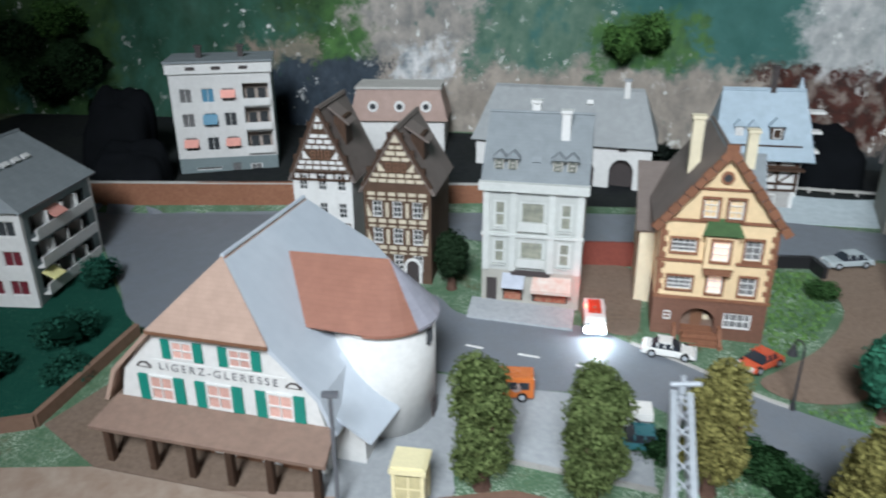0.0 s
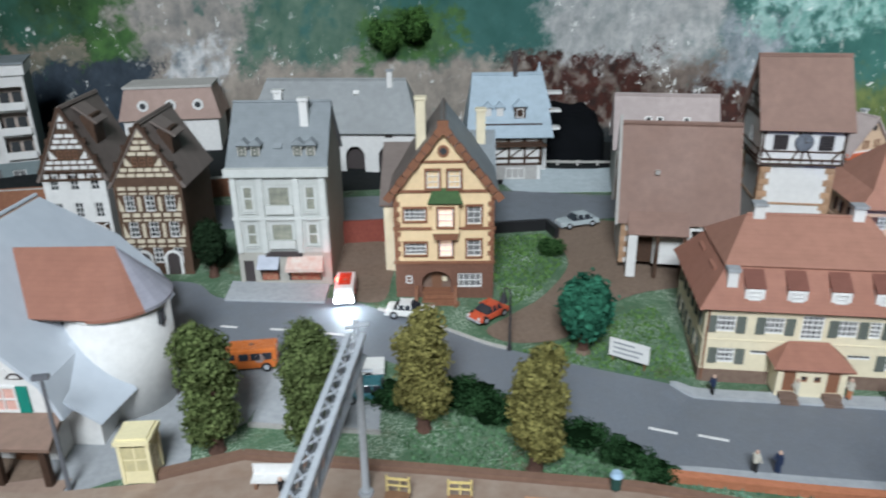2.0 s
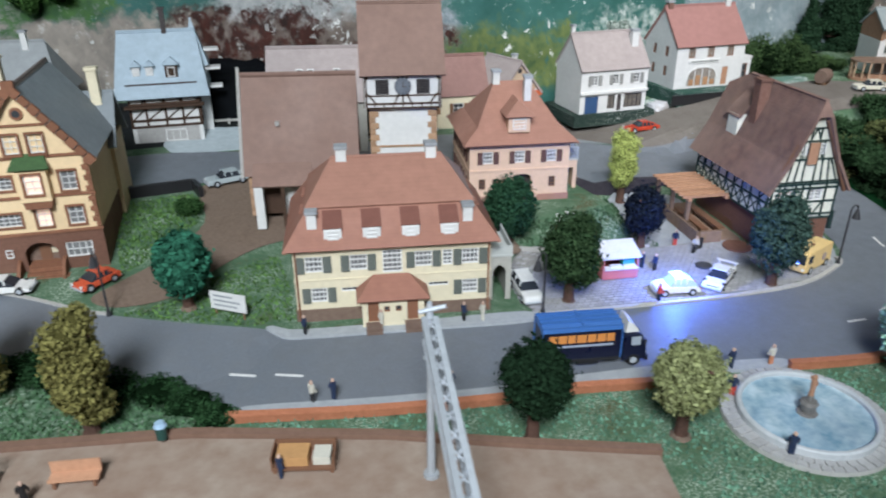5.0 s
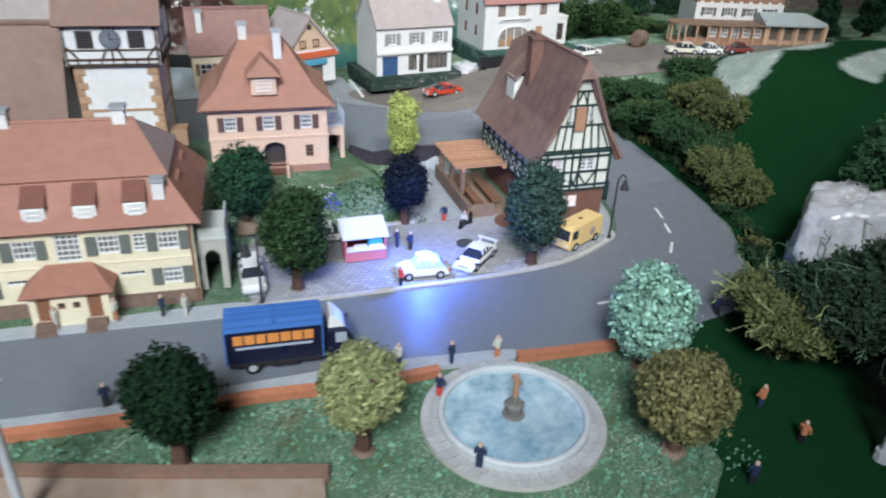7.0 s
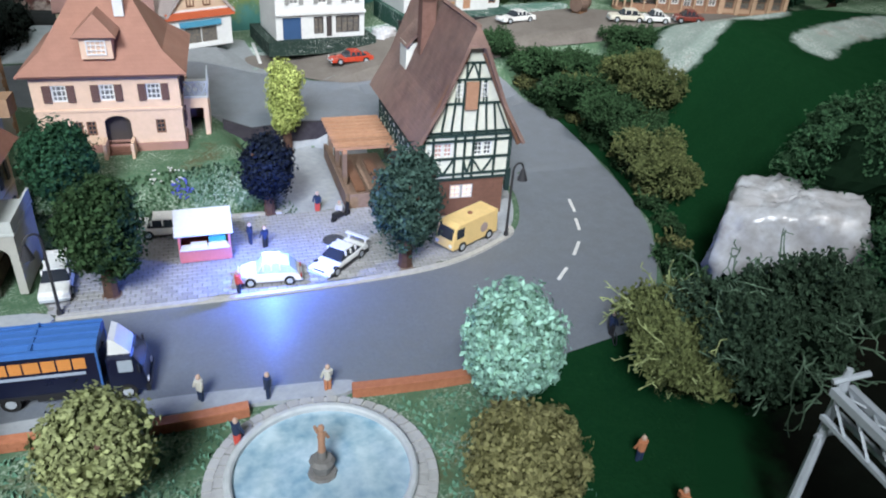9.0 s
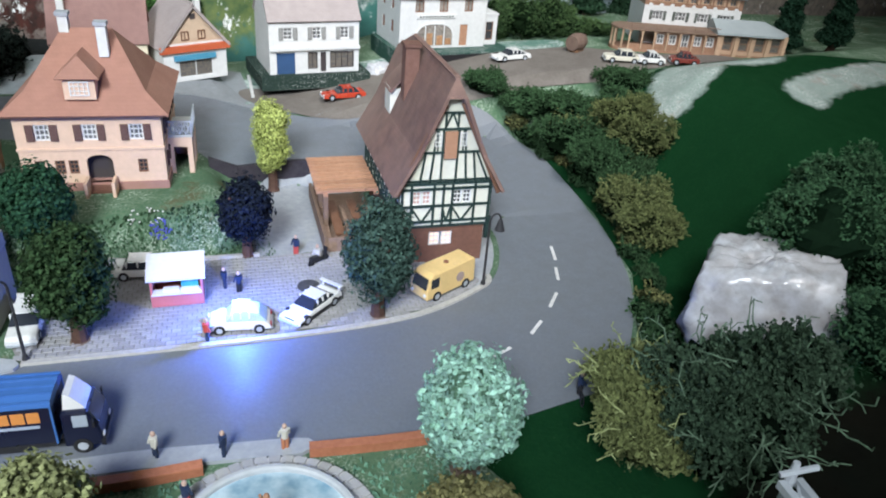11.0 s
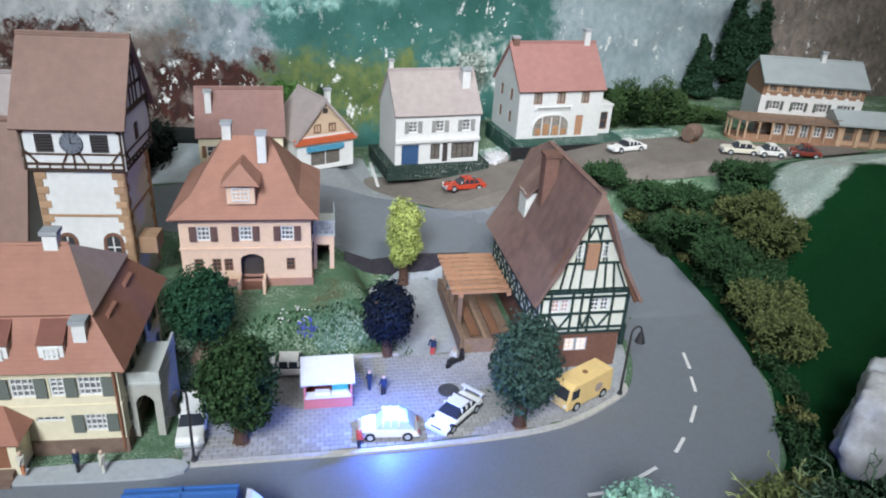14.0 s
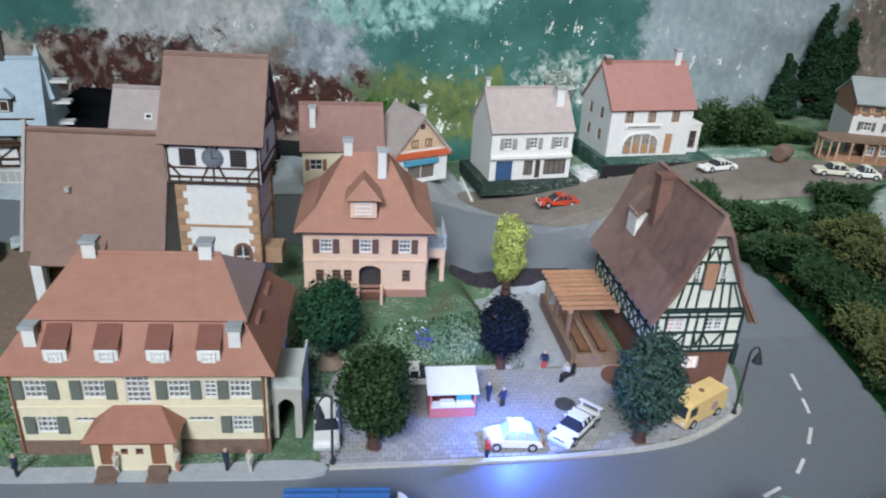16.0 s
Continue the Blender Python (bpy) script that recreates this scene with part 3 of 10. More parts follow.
OUTER = smooth_line([(-40, 88.7), (-33, 85), (-29, 79.5), (-24, 71.5), (-19.5, 64.6), (-10, 61), (0, 59.5), (8, 58.1), (15.7, 55.7), (23.8, 54.6), (30, 49.3), (36.5, 43.8),
                     (40.5, 40), (44, 37.3), (52, 34.3), (61, 31.4), (67, 30), (74.7, 28), (80.5, 25.9), (84, 24.2), (90, 22.2), (97, 20), (103.7, 20.2), (109.4, 23.8), (115.6, 30.7),
                     (120.6, 41.3), (123, 52), (121, 60.5), (113, 65.2), (103, 67.2), (96.5, 73), (92, 77), (80, 80.5), (70, 81.5), (57, 83), (45.7, 86.3), (30, 87.6), (8, 88.7), (-20, 88.7)])
sheet("road", [OUTER, INNER], ASPHALT, 0.10, "grey asphalt ring street of a model town", "road")

# painted lane dashes
for ax, ay, bx, by in ((112.4, 37.1, 111.2, 35), (110.4, 34, 109.3, 32.3), (107.9, 30.8, 106.1, 29.4), (104.3, 28.2, 102.6, 27.2), (100.2, 26.5, 98.4, 26.2), (94.1, 26.2, 95.9, 25.8),
                       (43.9, 41.9, 45.7, 40.8), (47.1, 40.3, 49, 39.2), (10.9, 61.6, 12.4, 61.1), (15.4, 60.3, 17.2, 59.8), (20.2, 58.8, 22, 58.1)):
    ribbon_shape = ribbon(Shape(), [(ax, ay), (bx, by)], 0.26, 0.08, 0.135)
    solo("lane_dash", ribbon_shape, FRAME, None, "white painted lane dash on the asphalt", "road marking", "lane dashes")

# kerbs and pavements
EDGE = smooth_line([(25.5, 61.8), (29.6, 58.8), (34.1, 54.8), (36.2, 53.4)], closed=False)
solo("kerb", ribbon(Shape(), EDGE, 0.3, 0, 0.28), KERB, None, "pale narrow kerb along the street", "kerb", "", "structure")
SQUARE_EDGE = smooth_line([(70.6, 38.9), (79, 36.5), (87.1, 34.35), (96.2, 32.85), (103, 34.1), (104.2, 35.3)], closed=False)
solo("kerb", ribbon(Shape(), SQUARE_EDGE, 0.42, 0, 0.3), KERB, None, "pale stone kerb along the cobbled square", "kerb", "", "structure")
sheet("pavement", [smooth_line([(48.0, 46.6), (49.2, 44.9), (52, 43.9), (60, 41.2), (69.2, 38.3), (69.5, 39.9), (60, 42.7), (52, 45.2)], n=4)], CONCRETE, 0.3, "light concrete pavement strip before the hall", "pavement", skirt=0.3)
sheet("pavement", [[(11.0, 65.9), (20.5, 63.7), (21.2, 66.9), (11.6, 69.2)]], CONCRETE, 0.32, "grey base slab before the shop house", "pavement", skirt=0.5)
sheet("pavement", [smooth_line([(45.8, 86.6), (57, 84.2), (72, 82.2), (80, 81.2), (82, 86), (80.9, 91.0), (75, 92.4), (59, 91.5), (48, 93.5)], n=3)], mat("pale_apron", (0.46, 0.52, 0.55), (0.36, 0.42, 0.45), 120, 0.6), 0.12, "pale blue-grey apron behind the street", "pavement", skirt=0.1)
sheet("pavement", [smooth_line([(0.6, 44.0), (5.0, 43.9), (9.6, 44.2), (9.9, 47.0), (11.5, 48.2), (13.8, 48.2), (15.6, 55.5), (9.9, 57.3), (3, 58.4), (-1, 57)], n=3)], CONCRETE, 0.14, "grey station forecourt", "pavement", skirt=0.14)
sheet("pavement", [smooth_line([(44, 36.0), (52, 33.1), (61, 30.2), (67, 28.9), (74.5, 26.7), (80.3, 24.7), (83.4, 23.6), (84.2, 24.5), (80.5, 26.0), (74.7, 28.1), (67, 30.1), (61, 31.5), (52, 34.4), (44.1, 37.2)], n=3)], CONCRETE, 0.26, "light footpath along the street", "pavement", skirt=0.26)
sheet("path", [[(-21.5, 51.4), (-15.6, 47.0), (0.4, 43.5), (1.4, 46.5), (-3, 52), (-18, 57)]], EARTH, 0.09, "brown strip under the station canopy", "path", skirt=0.1)
sheet("car_park", [[(14.0, 47.8), (23.6, 45.2), (25.0, 53.2), (23.6, 54.6), (15.9, 55.6)]], CONCRETE, 0.12, "pale concrete car park", "car park")
solo("kerb", ribbon(Shape(), [(13.9, 47.75), (23.7, 45.1)], 0.3, 0, 0.3), KERB, None, "pale kerb at the end of the car park", "kerb", "", "structure")
sheet("path", [smooth_line([(36.6, 54.4), (41.5, 54.2), (46, 57.5), (51, 60), (57, 60.5), (63, 62), (60, 70), (56, 75.5), (48.5, 76), (46.9, 73), (46.5, 67), (42, 61.5), (37.5, 58.5), (34.8, 56.6)], n=4)], EARTH, 0.1, "brown earth path climbing to the church", "path")
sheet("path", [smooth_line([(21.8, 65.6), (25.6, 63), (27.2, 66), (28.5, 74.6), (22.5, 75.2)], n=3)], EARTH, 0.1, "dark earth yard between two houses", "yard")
sheet("path", [smooth_line([(88.2, 46.2), (92.5, 44.9), (97.5, 44.3), (99.2, 50), (101, 57), (91, 58.2), (89.6, 53)], n=3)], CONCRETE, 0.1, "smooth grey back yard", "yard")
UPPER = smooth_line([(97.5, 74.2), (103, 67.0), (112, 64.8), (119, 62.4), (128, 60.2), (140, 57.6), (148, 57), (156, 54), (158, 58), (148, 62.5), (143.5, 66.5), (140, 69.5), (133, 71), (122, 73), (113, 75), (104, 77), (98, 79)])
sheet("street", [UPPER], mat("upper_street", (0.17, 0.15, 0.135), (0.13, 0.115, 0.1), 300, 0.85, stain=(0.24, 0.22, 0.2)), 0.2, "brownish upper street climbing past the villas", "street", step=1.0)
sheet("pavement", [[(83, 80.4), (91.5, 77.3), (96.4, 73.2), (102.6, 67.6), (106, 68.3), (104.6, 76.6), (98.7, 78.9), (100, 86), (97, 89), (90, 88), (85, 85)]], mat("grey_apron", (0.29, 0.315, 0.335), (0.23, 0.25, 0.265), 200, 0.75, stain=(0.24, 0.25, 0.26)), 0.17, "grey apron before the little shop", "pavement", skirt=0.15)
sheet("pavement", [smooth_line([(97.5, 33.6), (102.8, 34.4), (106.6, 37.8), (109.0, 43), (108.9, 49.8), (106.8, 54.5), (103.5, 53), (100, 43)], n=3)], CONCRETE, 0.1, "narrow grey pavement round the inn", "pavement", skirt=0.1)
sheet("platform", [[(-40, 20), (-40, 46), (-15.6, 46.6), (0.5, 43.0), (7.5, 42.6), (13.8, 43.6), (27, 39.4), (40, 34.9), (51.8, 29.0), (60, 24), (67.4, 19.7), (66.3, 16.9), (62, 6), (58, -6), (-40, -6)]], TAN, 0.55, "tan station platform board", "platform", skirt=0.6)
RIM = [(7.6, 43.2), (13.8, 44.1), (27, 39.9), (40, 35.4), (51.8, 29.5), (60, 24.5), (67.8, 20.0)]
solo("platform_rim", ribbon(Shape(), RIM, 0.7, 0.0, 0.85), mat("brown_rim", (0.25, 0.15, 0.11), (0.2, 0.12, 0.085), 200, 0.8), None, "brown edge wall along the platform", "low wall", "", "structure")
RIM_L = [(-40, 47.0), (-22, 51.2), (-18.8, 63.2)]
solo("embankment_wall", ribbon(Shape(), RIM_L, 0.5, -0.5, 1.1), mat("brown_rim", (0.25, 0.15, 0.11)), None, "brown board edge beside the station", "low wall", "", "structure")

solo("kerb", ribbon(Shape(), [(100.4, 84.0), (99.0, 78.6), (98.2, 75.6)], 0.35, 0, 0.34), FRAME, None, "white painted kerb at the shop corner", "kerb", "", "structure")

# orange brick garden walls with footing
for line in ([(42.6, 36.3), (52, 32.6), (61, 29.7), (66.4, 28.5), (73.5, 26.0), (78.2, 24.9)], [(83.8, 23.5), (86.5, 22.5), (89.6, 21.5), (92.5, 20.8)]):
    w = thing("garden_wall", None or at(0, 0), "low orange brick garden wall beside the footpath", "garden wall", "garden walls", "structure")
    part("wall", ribbon(Shape(), smooth_line(line, False, 5), 0.5, -0.2, 0.6), ORANGE_BRICK, w)
    part("coping", ribbon(Shape(), smooth_line(line, False, 5), 0.62, 0.6, 0.72), ORANGE_BRICK, w)

# retaining walls behind the houses
solo("retaining_wall", ribbon(Shape(), [(-40, 88.75), (-26, 88.75), (-8, 88.75), (22, 88.9)], 0.4, -2.4, 3.2), BRICK, None, "red brick retaining wall with pale coping", "retaining wall", "", "structure")
solo("coping", ribbon(Shape(), [(-40, 88.75), (22, 88.9)], 0.55, 3.2, 3.35), KERB, None, "pale coping on the brick wall", "coping", "", "structure")
solo("retaining_wall", ribbon(Shape(), [(22.2, 76.0), (29, 75.6)], 0.4, -0.4, 2.6), mat("dark_red_brick", (0.24, 0.07, 0.05), (0.18, 0.05, 0.04), 300, 0.85, tiles=(0.5, 0.22)), None, "dark red brick wall between two houses", "retaining wall", "", "structure")
solo("retaining_wall", ribbon(Shape(), [(37.5, 75.6), (46.8, 75.2), (47.2, 72.8)], 0.5, -0.6, 1.3), BLACK, None, "black painted retaining wall", "retaining wall", "", "structure")
solo("retaining_wall", ribbon(Shape(), [(88.5, 59.6), (91, 58.9), (96, 58.4), (101.4, 57.8)], 0.5, -2.4, 0.9), mat("dark_wall", (0.055, 0.05, 0.06), (0.035, 0.03, 0.04), 200, 0.8), None, "dark retaining wall below the back street", "retaining wall", "", "structure")


# back hillside: painted plaster
def hill_material():
    m = mat("painted_hillside", (0.026, 0.1, 0.084), (0.045, 0.14, 0.124), 30, 0.7, bump=0.45, vary=0.0, stain=(0.018, 0.068, 0.064))
    nt = m.node_tree
    p = nt.nodes["Principled BSDF"]
    col = p.inputs["Base Color"].links[0].from_socket
    tc = [n for n in nt.nodes if n.type == "TEX_COORD"][0].outputs["Object"]
    sep = nt.nodes.new("ShaderNodeSeparateXYZ")
    nt.links.new(tc, sep.inputs[0])
    vm = nt.nodes.new("ShaderNodeVectorMath")
    vm.operation = "MULTIPLY"
    vm.inputs[1].default_value = (1.0, 1.0, 0.75)
    nt.links.new(tc, vm.inputs[0])
    brushed = vm.outputs[0]
    wob = _math(nt, "SUBTRACT", _noise(nt, tc, 14, 9.0, 0.75), 0.5)
    x = _math(nt, "ADD", sep.outputs[0], _math(nt, "MULTIPLY", wob, 0.28))
    z = _math(nt, "ADD", sep.outputs[2], _math(nt, "MULTIPLY", wob, 0.16))
    # brushed patches: left, right, bottom, top in cm, softness, coverage, two colours
    for k, (x0, x1, z0, z1, soft, cover, c1, c2) in enumerate((
            (-90, 3, 6, 70, 3, 0.85, (0.045, 0.1, 0.03), (0.016, 0.045, 0.018)),
            (-44, -15, 8, 34, 5, 1.0, (0.032, 0.105, 0.075), (0.022, 0.065, 0.04)),
            (-24, -11, 18.5, 21.5, 1.5, 0.9, (0.26, 0.21, 0.17), (0.12, 0.12, 0.09)),
            (-10, 3, 19, 30, 3, 0.8, (0.07, 0.16, 0.045), (0.03, 0.08, 0.03)),
            (12, 31, 18, 32, 5, 0.75, (0.1, 0.16, 0.12), (0.05, 0.11, 0.08)),
            (-4, 13, 8, 36, 3, 0.9, (0.34, 0.31, 0.28), (0.17, 0.17, 0.165)),
            (-3, 62, -2, 19, 3, 0.95, (0.33, 0.29, 0.25), (0.2, 0.18, 0.16)),
            (1, 9, 15, 22, 2, 0.7, (0.62, 0.62, 0.62), (0.16, 0.19, 0.21)),
            (28, 43, 19, 25, 2, 0.9, (0.06, 0.14, 0.035), (0.03, 0.08, 0.03)),
            (57, 80, 16, 34, 4, 0.95, (0.4, 0.4, 0.4), (0.22, 0.245, 0.245)),
            (52, 90, -2, 18.5, 3, 0.95, (0.2, 0.165, 0.145), (0.12, 0.095, 0.08)),
            (80, 92, 15, 25, 3, 0.8, (0.3, 0.33, 0.36), (0.13, 0.17, 0.19)),
            (51, 73, 11, 20, 1.5, 0.66, (0.062, 0.018, 0.012), (0.02, 0.01, 0.008)),
            (76, 89, 7, 15, 1.5, 0.72, (0.062, 0.018, 0.012), (0.02, 0.01, 0.008)),
            (86, 108, 22, 30, 2, 0.62, (0.3, 0.46, 0.43), (0.1, 0.25, 0.22)),
            (90, 109, 5, 15.5, 3, 0.85, (0.13, 0.165, 0.055), (0.06, 0.105, 0.045)),
            (113, 127, 9, 17, 2, 0.62, (0.5, 0.54, 0.52), (0.1, 0.2, 0.17)),
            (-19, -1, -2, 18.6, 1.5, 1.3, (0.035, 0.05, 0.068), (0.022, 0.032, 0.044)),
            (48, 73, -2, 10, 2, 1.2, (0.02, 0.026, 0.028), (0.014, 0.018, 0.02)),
            (131, 168, -2, 60, 4, 1.1, (0.27, 0.32, 0.345), (0.19, 0.25, 0.27)),
            (169, 240, -2, 60, 4, 0.95, (0.24, 0.2, 0.17), (0.12, 0.11, 0.1)))):
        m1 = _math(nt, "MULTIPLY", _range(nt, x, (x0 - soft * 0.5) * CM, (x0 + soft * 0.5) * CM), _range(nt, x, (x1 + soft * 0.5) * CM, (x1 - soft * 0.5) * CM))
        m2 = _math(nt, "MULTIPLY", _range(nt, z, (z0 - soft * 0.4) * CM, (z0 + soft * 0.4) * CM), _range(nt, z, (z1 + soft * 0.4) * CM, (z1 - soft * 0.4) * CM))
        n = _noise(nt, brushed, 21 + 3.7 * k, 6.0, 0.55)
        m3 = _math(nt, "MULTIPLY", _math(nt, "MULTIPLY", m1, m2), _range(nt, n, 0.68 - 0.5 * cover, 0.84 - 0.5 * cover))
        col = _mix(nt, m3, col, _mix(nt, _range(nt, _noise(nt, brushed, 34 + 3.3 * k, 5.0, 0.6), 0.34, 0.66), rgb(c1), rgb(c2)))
    # worn paint: pale flecks, thicker low down
    spread = _math(nt, "ADD", _range(nt, _noise(nt, tc, 7, 3.0), 0.45, 0.6), _range(nt, z, 0.24, 0.12, 0, 0.45))
    fl = _math(nt, "MULTIPLY", _range(nt, _noise(nt, brushed, 52, 7.0, 0.8), 0.6, 0.62), spread)
    col = _mix(nt, fl, col, (0.72, 0.73, 0.71, 1))
    drips = nt.nodes.new("ShaderNodeVectorMath")
    drips.operation = "MULTIPLY"
    drips.inputs[1].default_value = (1.0, 1.0, 0.3)
    nt.links.new(tc, drips.inputs[0])
    runs = _math(nt, "MULTIPLY", _range(nt, _noise(nt, drips.outputs[0], 90, 4.0, 0.6), 0.67, 0.69), _range(nt, _noise(nt, tc, 11, 2.0), 0.56, 0.64))
    col = _mix(nt, runs, col, (0.66, 0.68, 0.66, 1))
    nt.links.new(col, p.inputs["Base Color"])
    return m


def hill_z(u, v):
    """Depth of the painted hillside, by place along it and height."""
    return lerp_table(u, [-120, -40, 0, 45, 70, 95, 115, 135, 170, 260], [122, 119, 112, 106, 100, 93, 90, 89, 85, 60]) + v * 0.12 + 1.6 * noise.fractal(Vector((u * 0.06, v * 0.08, 3.1)), 0.7, 2.2, 5) + 0.8 * noise.noise(Vector((u * 0.3, v * 0.3, 7)))


hill = Shape()
NX, NV = 220, 46
hill.v = [(-120 + 380 * i / (NX - 1), hill_z(-120 + 380 * i / (NX - 1), 1.8 * j), -3.0 + 1.8 * j) for j in range(NV) for i in range(NX)]
hill.f = [(j * NX + i, j * NX + i + 1, (j + 1) * NX + i + 1, (j + 1) * NX + i) for j in range(NV - 1) for i in range(NX - 1)]
solo("backdrop", hill, hill_material(), None, "painted plaster hillside in teal, green, grey and russet", "backdrop", "", "structure", smooth=True)
sheet("back_ground", [smooth_line([(-60, 91), (-30, 91.5), (0, 91), (24, 90), (46, 88.5), (58, 86), (72, 84), (82, 82.5), (90, 86), (84, 96), (66, 101), (40, 107), (0, 113), (-60, 121)], n=3)], mat("dark_back_sheet", (0.02, 0.022, 0.024), (0.012, 0.014, 0.016), 120, 0.85, stain=(0.03, 0.034, 0.03), spec=0.05), 0.08, "dark ground sheet behind the houses", "ground")

# the unseen room round the layout, coloured dark to cut bounced light
room = mat("room_paint", (0.12, 0.12, 0.118), (0.1, 0.1, 0.098), 20, 0.85)
for nm, bx in (("wall_north", (-130, 260, 146, 156, -80, 250)), ("wall_south", (-130, 260, -180, -170, -80, 250)), ("wall_west", (-140, -130, -180, 156, -80, 250)), ("wall_east", (260, 270, -180, 156, -80, 250)),
               ("ceiling", (-140, 270, -180, 156, 250, 260)), ("floor", (-140, 270, -180, 156, -90, -80))):
    solo(nm, Shape().box(*bx), room, None, "plain dark grey room surface", nm.split("_")[0], "", "structure")
solo("layout_base", Shape().box(-88, 228, -38, 138, -80, -8), room, None, "plain support below the layout", "table", "", "structure")

# white and teal daubed plaster round the villas
DAUB = grass_material("daubed_plaster", (0.06, 0.17, 0.13), (0.2, 0.3, 0.26), (0.7, 0.72, 0.7), 0.12, (0.62, 0.66, 0.64), 0.05)
for line in ([(98, 79.2), (103, 77.4), (112, 75.3), (122, 73.3), (133, 71.3), (139, 70), (141, 73), (134, 75.5), (122, 78), (110, 81), (100, 83)], [(96.5, 74), (103, 68), (104, 69.2), (98.5, 74.6)]):
    sheet("slope", [smooth_line(line, n=3)], DAUB, 0.16, "white and teal daubed plaster slope", "ground")

# ---- houses ----


def frame_grid(parent, face, material, us, zs, w=0.3, proud=0.1):
    """Posts and rails of a half-timbered wall."""
    for u in us:
        bar("post", parent, material, face, u, zs[0], u, zs[-1], w, proud)
    for z in zs:
        bar("rail", parent, material, face, us[0] - w / 2, z, us[-1] + w / 2, z, w, proud + 0.015)


def town_hall():
    w, d, h = 17.0, 11.2, 6.9
    o = thing("town_hall", at(59.0, 44.7, 0.25, -18.3), "cream plastered hall with red mansard roof and grey shutters", "house")
    upper = [(1.7, 1.5), (5.5, 1.5), (11.1, 1.5), (15.2, 1.5)]
    lower = [(2.0, 1.4), (15.2, 1.4)]
    hs = [hole(u, 4.5, ww, 1.5) for u, ww in upper] + [hole(u, 1.6, ww, 1.4) for u, ww in lower]
    hs += [hole(8.4, 4.1, 1.7, 2.2), hole(13.2, 4.5, 0.9, 1.5), hole(4.8, 2.5, 1.8, 0.4), hole(12.4, 2.5, 1.8, 0.4)]
    side = [hole(u, z, 1.2, 1.4) for u in (2.2, 5.6, 9.0) for z in (1.6, 4.5)]
    f = body(o, w, d, h, CREAM, {"front": hs, "left": side, "right": side})
    for u, ww in upper:
        window(o, f["front"], u, 4.5, ww, 1.5, 4, 3, glass=CURTAIN, shutters=SHUTTER, sw=0.72)
    for u, ww in lower:
        window(o, f["front"], u, 1.6, ww, 1.4, 4, 3, glass=CURTAIN, shutters=SHUTTER, sw=0.72)
    window(o, f["front"], 8.4, 4.1, 1.7, 2.2, 4, 5, glass=CURTAIN)
    window(o, f["front"], 13.2, 4.5, 0.9, 1.5, 2, 4, glass=CURTAIN)
    for u in (4.8, 12.4):
        window(o, f["front"], u, 2.5, 1.8, 0.4, 4, 1, glass=GLASS, fr=0.08)
    for sd in ("left", "right"):
        for u in (2.2, 5.6, 9.0):
            for z in (1.6, 4.5):
                window(o, f[sd], u, z, 1.2, 1.4, 2, 3, glass=CURTAIN, shutters=SHUTTER, sw=0.55)
    part("plinth", Shape().box(-w / 2 - 0.1, w / 2 + 0.1, -0.1, d + 0.1, -0.6, 0.95), PLINTH, o)
    part("string_course", Shape().box(-w / 2 - 0.06, w / 2 + 0.06, -0.07, d + 0.06, 3.72, 3.85), CREAM, o)
    part("cornice", Shape().box(-w / 2 - 0.3, w / 2 + 0.3, -0.3, d + 0.3, 6.75, 6.98), CREAM, o)
    # mansard: a steeper skirt and a flatter hipped top
    def ring(e, z):
        return [(-w / 2 - e, -e, z), (w / 2 + e, -e, z), (w / 2 + e, d + e, z), (-w / 2 - e, d + e, z)]
    a, b = ring(0.75, 6.85), ring(-1.5, 9.9)
    b2 = ring(-1.25, 9.95)
    r0, r1 = (-4.9, d / 2, 12.9), (4.9, d / 2, 12.9)
    for k in range(4):
        part("roof_skirt", Shape().plate([a[k], a[(k + 1) % 4], b[(k + 1) % 4], b[k]], 0.3), RED_TILE, o)
    part("roof_slope", Shape().plate([b2[0], b2[1], r1, r0], 0.25), PINK_TILE, o)
    part("roof_slope", Shape().plate([b2[2], b2[3], r0, r1], 0.25), PINK_TILE, o)
    # right hip in paler lilac: the sheen on that side put in the colour
    part("roof_hip", Shape().plate([b2[1], b2[2], r1], 0.25), HIP_TILE, o)
    part("roof_hip", Shape().plate([b2[3], b2[0], r0], 0.25), PINK_TILE, o)
    part("ridge", Shape().rod(r0, r1, 0.15), PINK_TILE, o)
    # dormer roofs in a darkened red: their shadowed recess put in the tile colour
    for x in (-5.0, -1.75, 1.55, 4.85):
        dormer(o, x, -0.15, 7.35, 1.5, 1.25, 2.1, DORMER_TILE, FRAME, 3, 2, 1.5, shed=True, fr=0.1, o=0.06)
    for y in (3.4, 7.6):
        for sx in (-1, 1):
            dm = part("dormer", Shape().box(sx * (w / 2 - 1.9) - 0.8, sx * (w / 2 - 1.9) + 0.8, y - 0.7, y + 0.7, 7.7, 9.2), CREAM, o)
            part("dormer_roof", Shape().plate([(sx * (w / 2 - 0.7), y - 0.95, 9.1), (sx * (w / 2 - 0.7), y + 0.95, 9.1), (sx * (w / 2 - 3.2), y + 0.95, 9.9), (sx * (w / 2 - 3.2), y - 0.95, 9.9)], 0.18), RED_TILE, dm)
    for x in (-6.7, 6.5):
        chimney(o, x, 0.75, 7.3, 9.7, 0.8, 0.75)
    for x in (-4.0, 3.9):
        chimney(o, x, d / 2, 12.3, 13.7, 0.9, 0.9)
    # porch with its own hipped roof, two doors and steps
    px, pw, pd = -0.25, 5.3, 2.1
    pf = at(px - pw / 2, -pd)
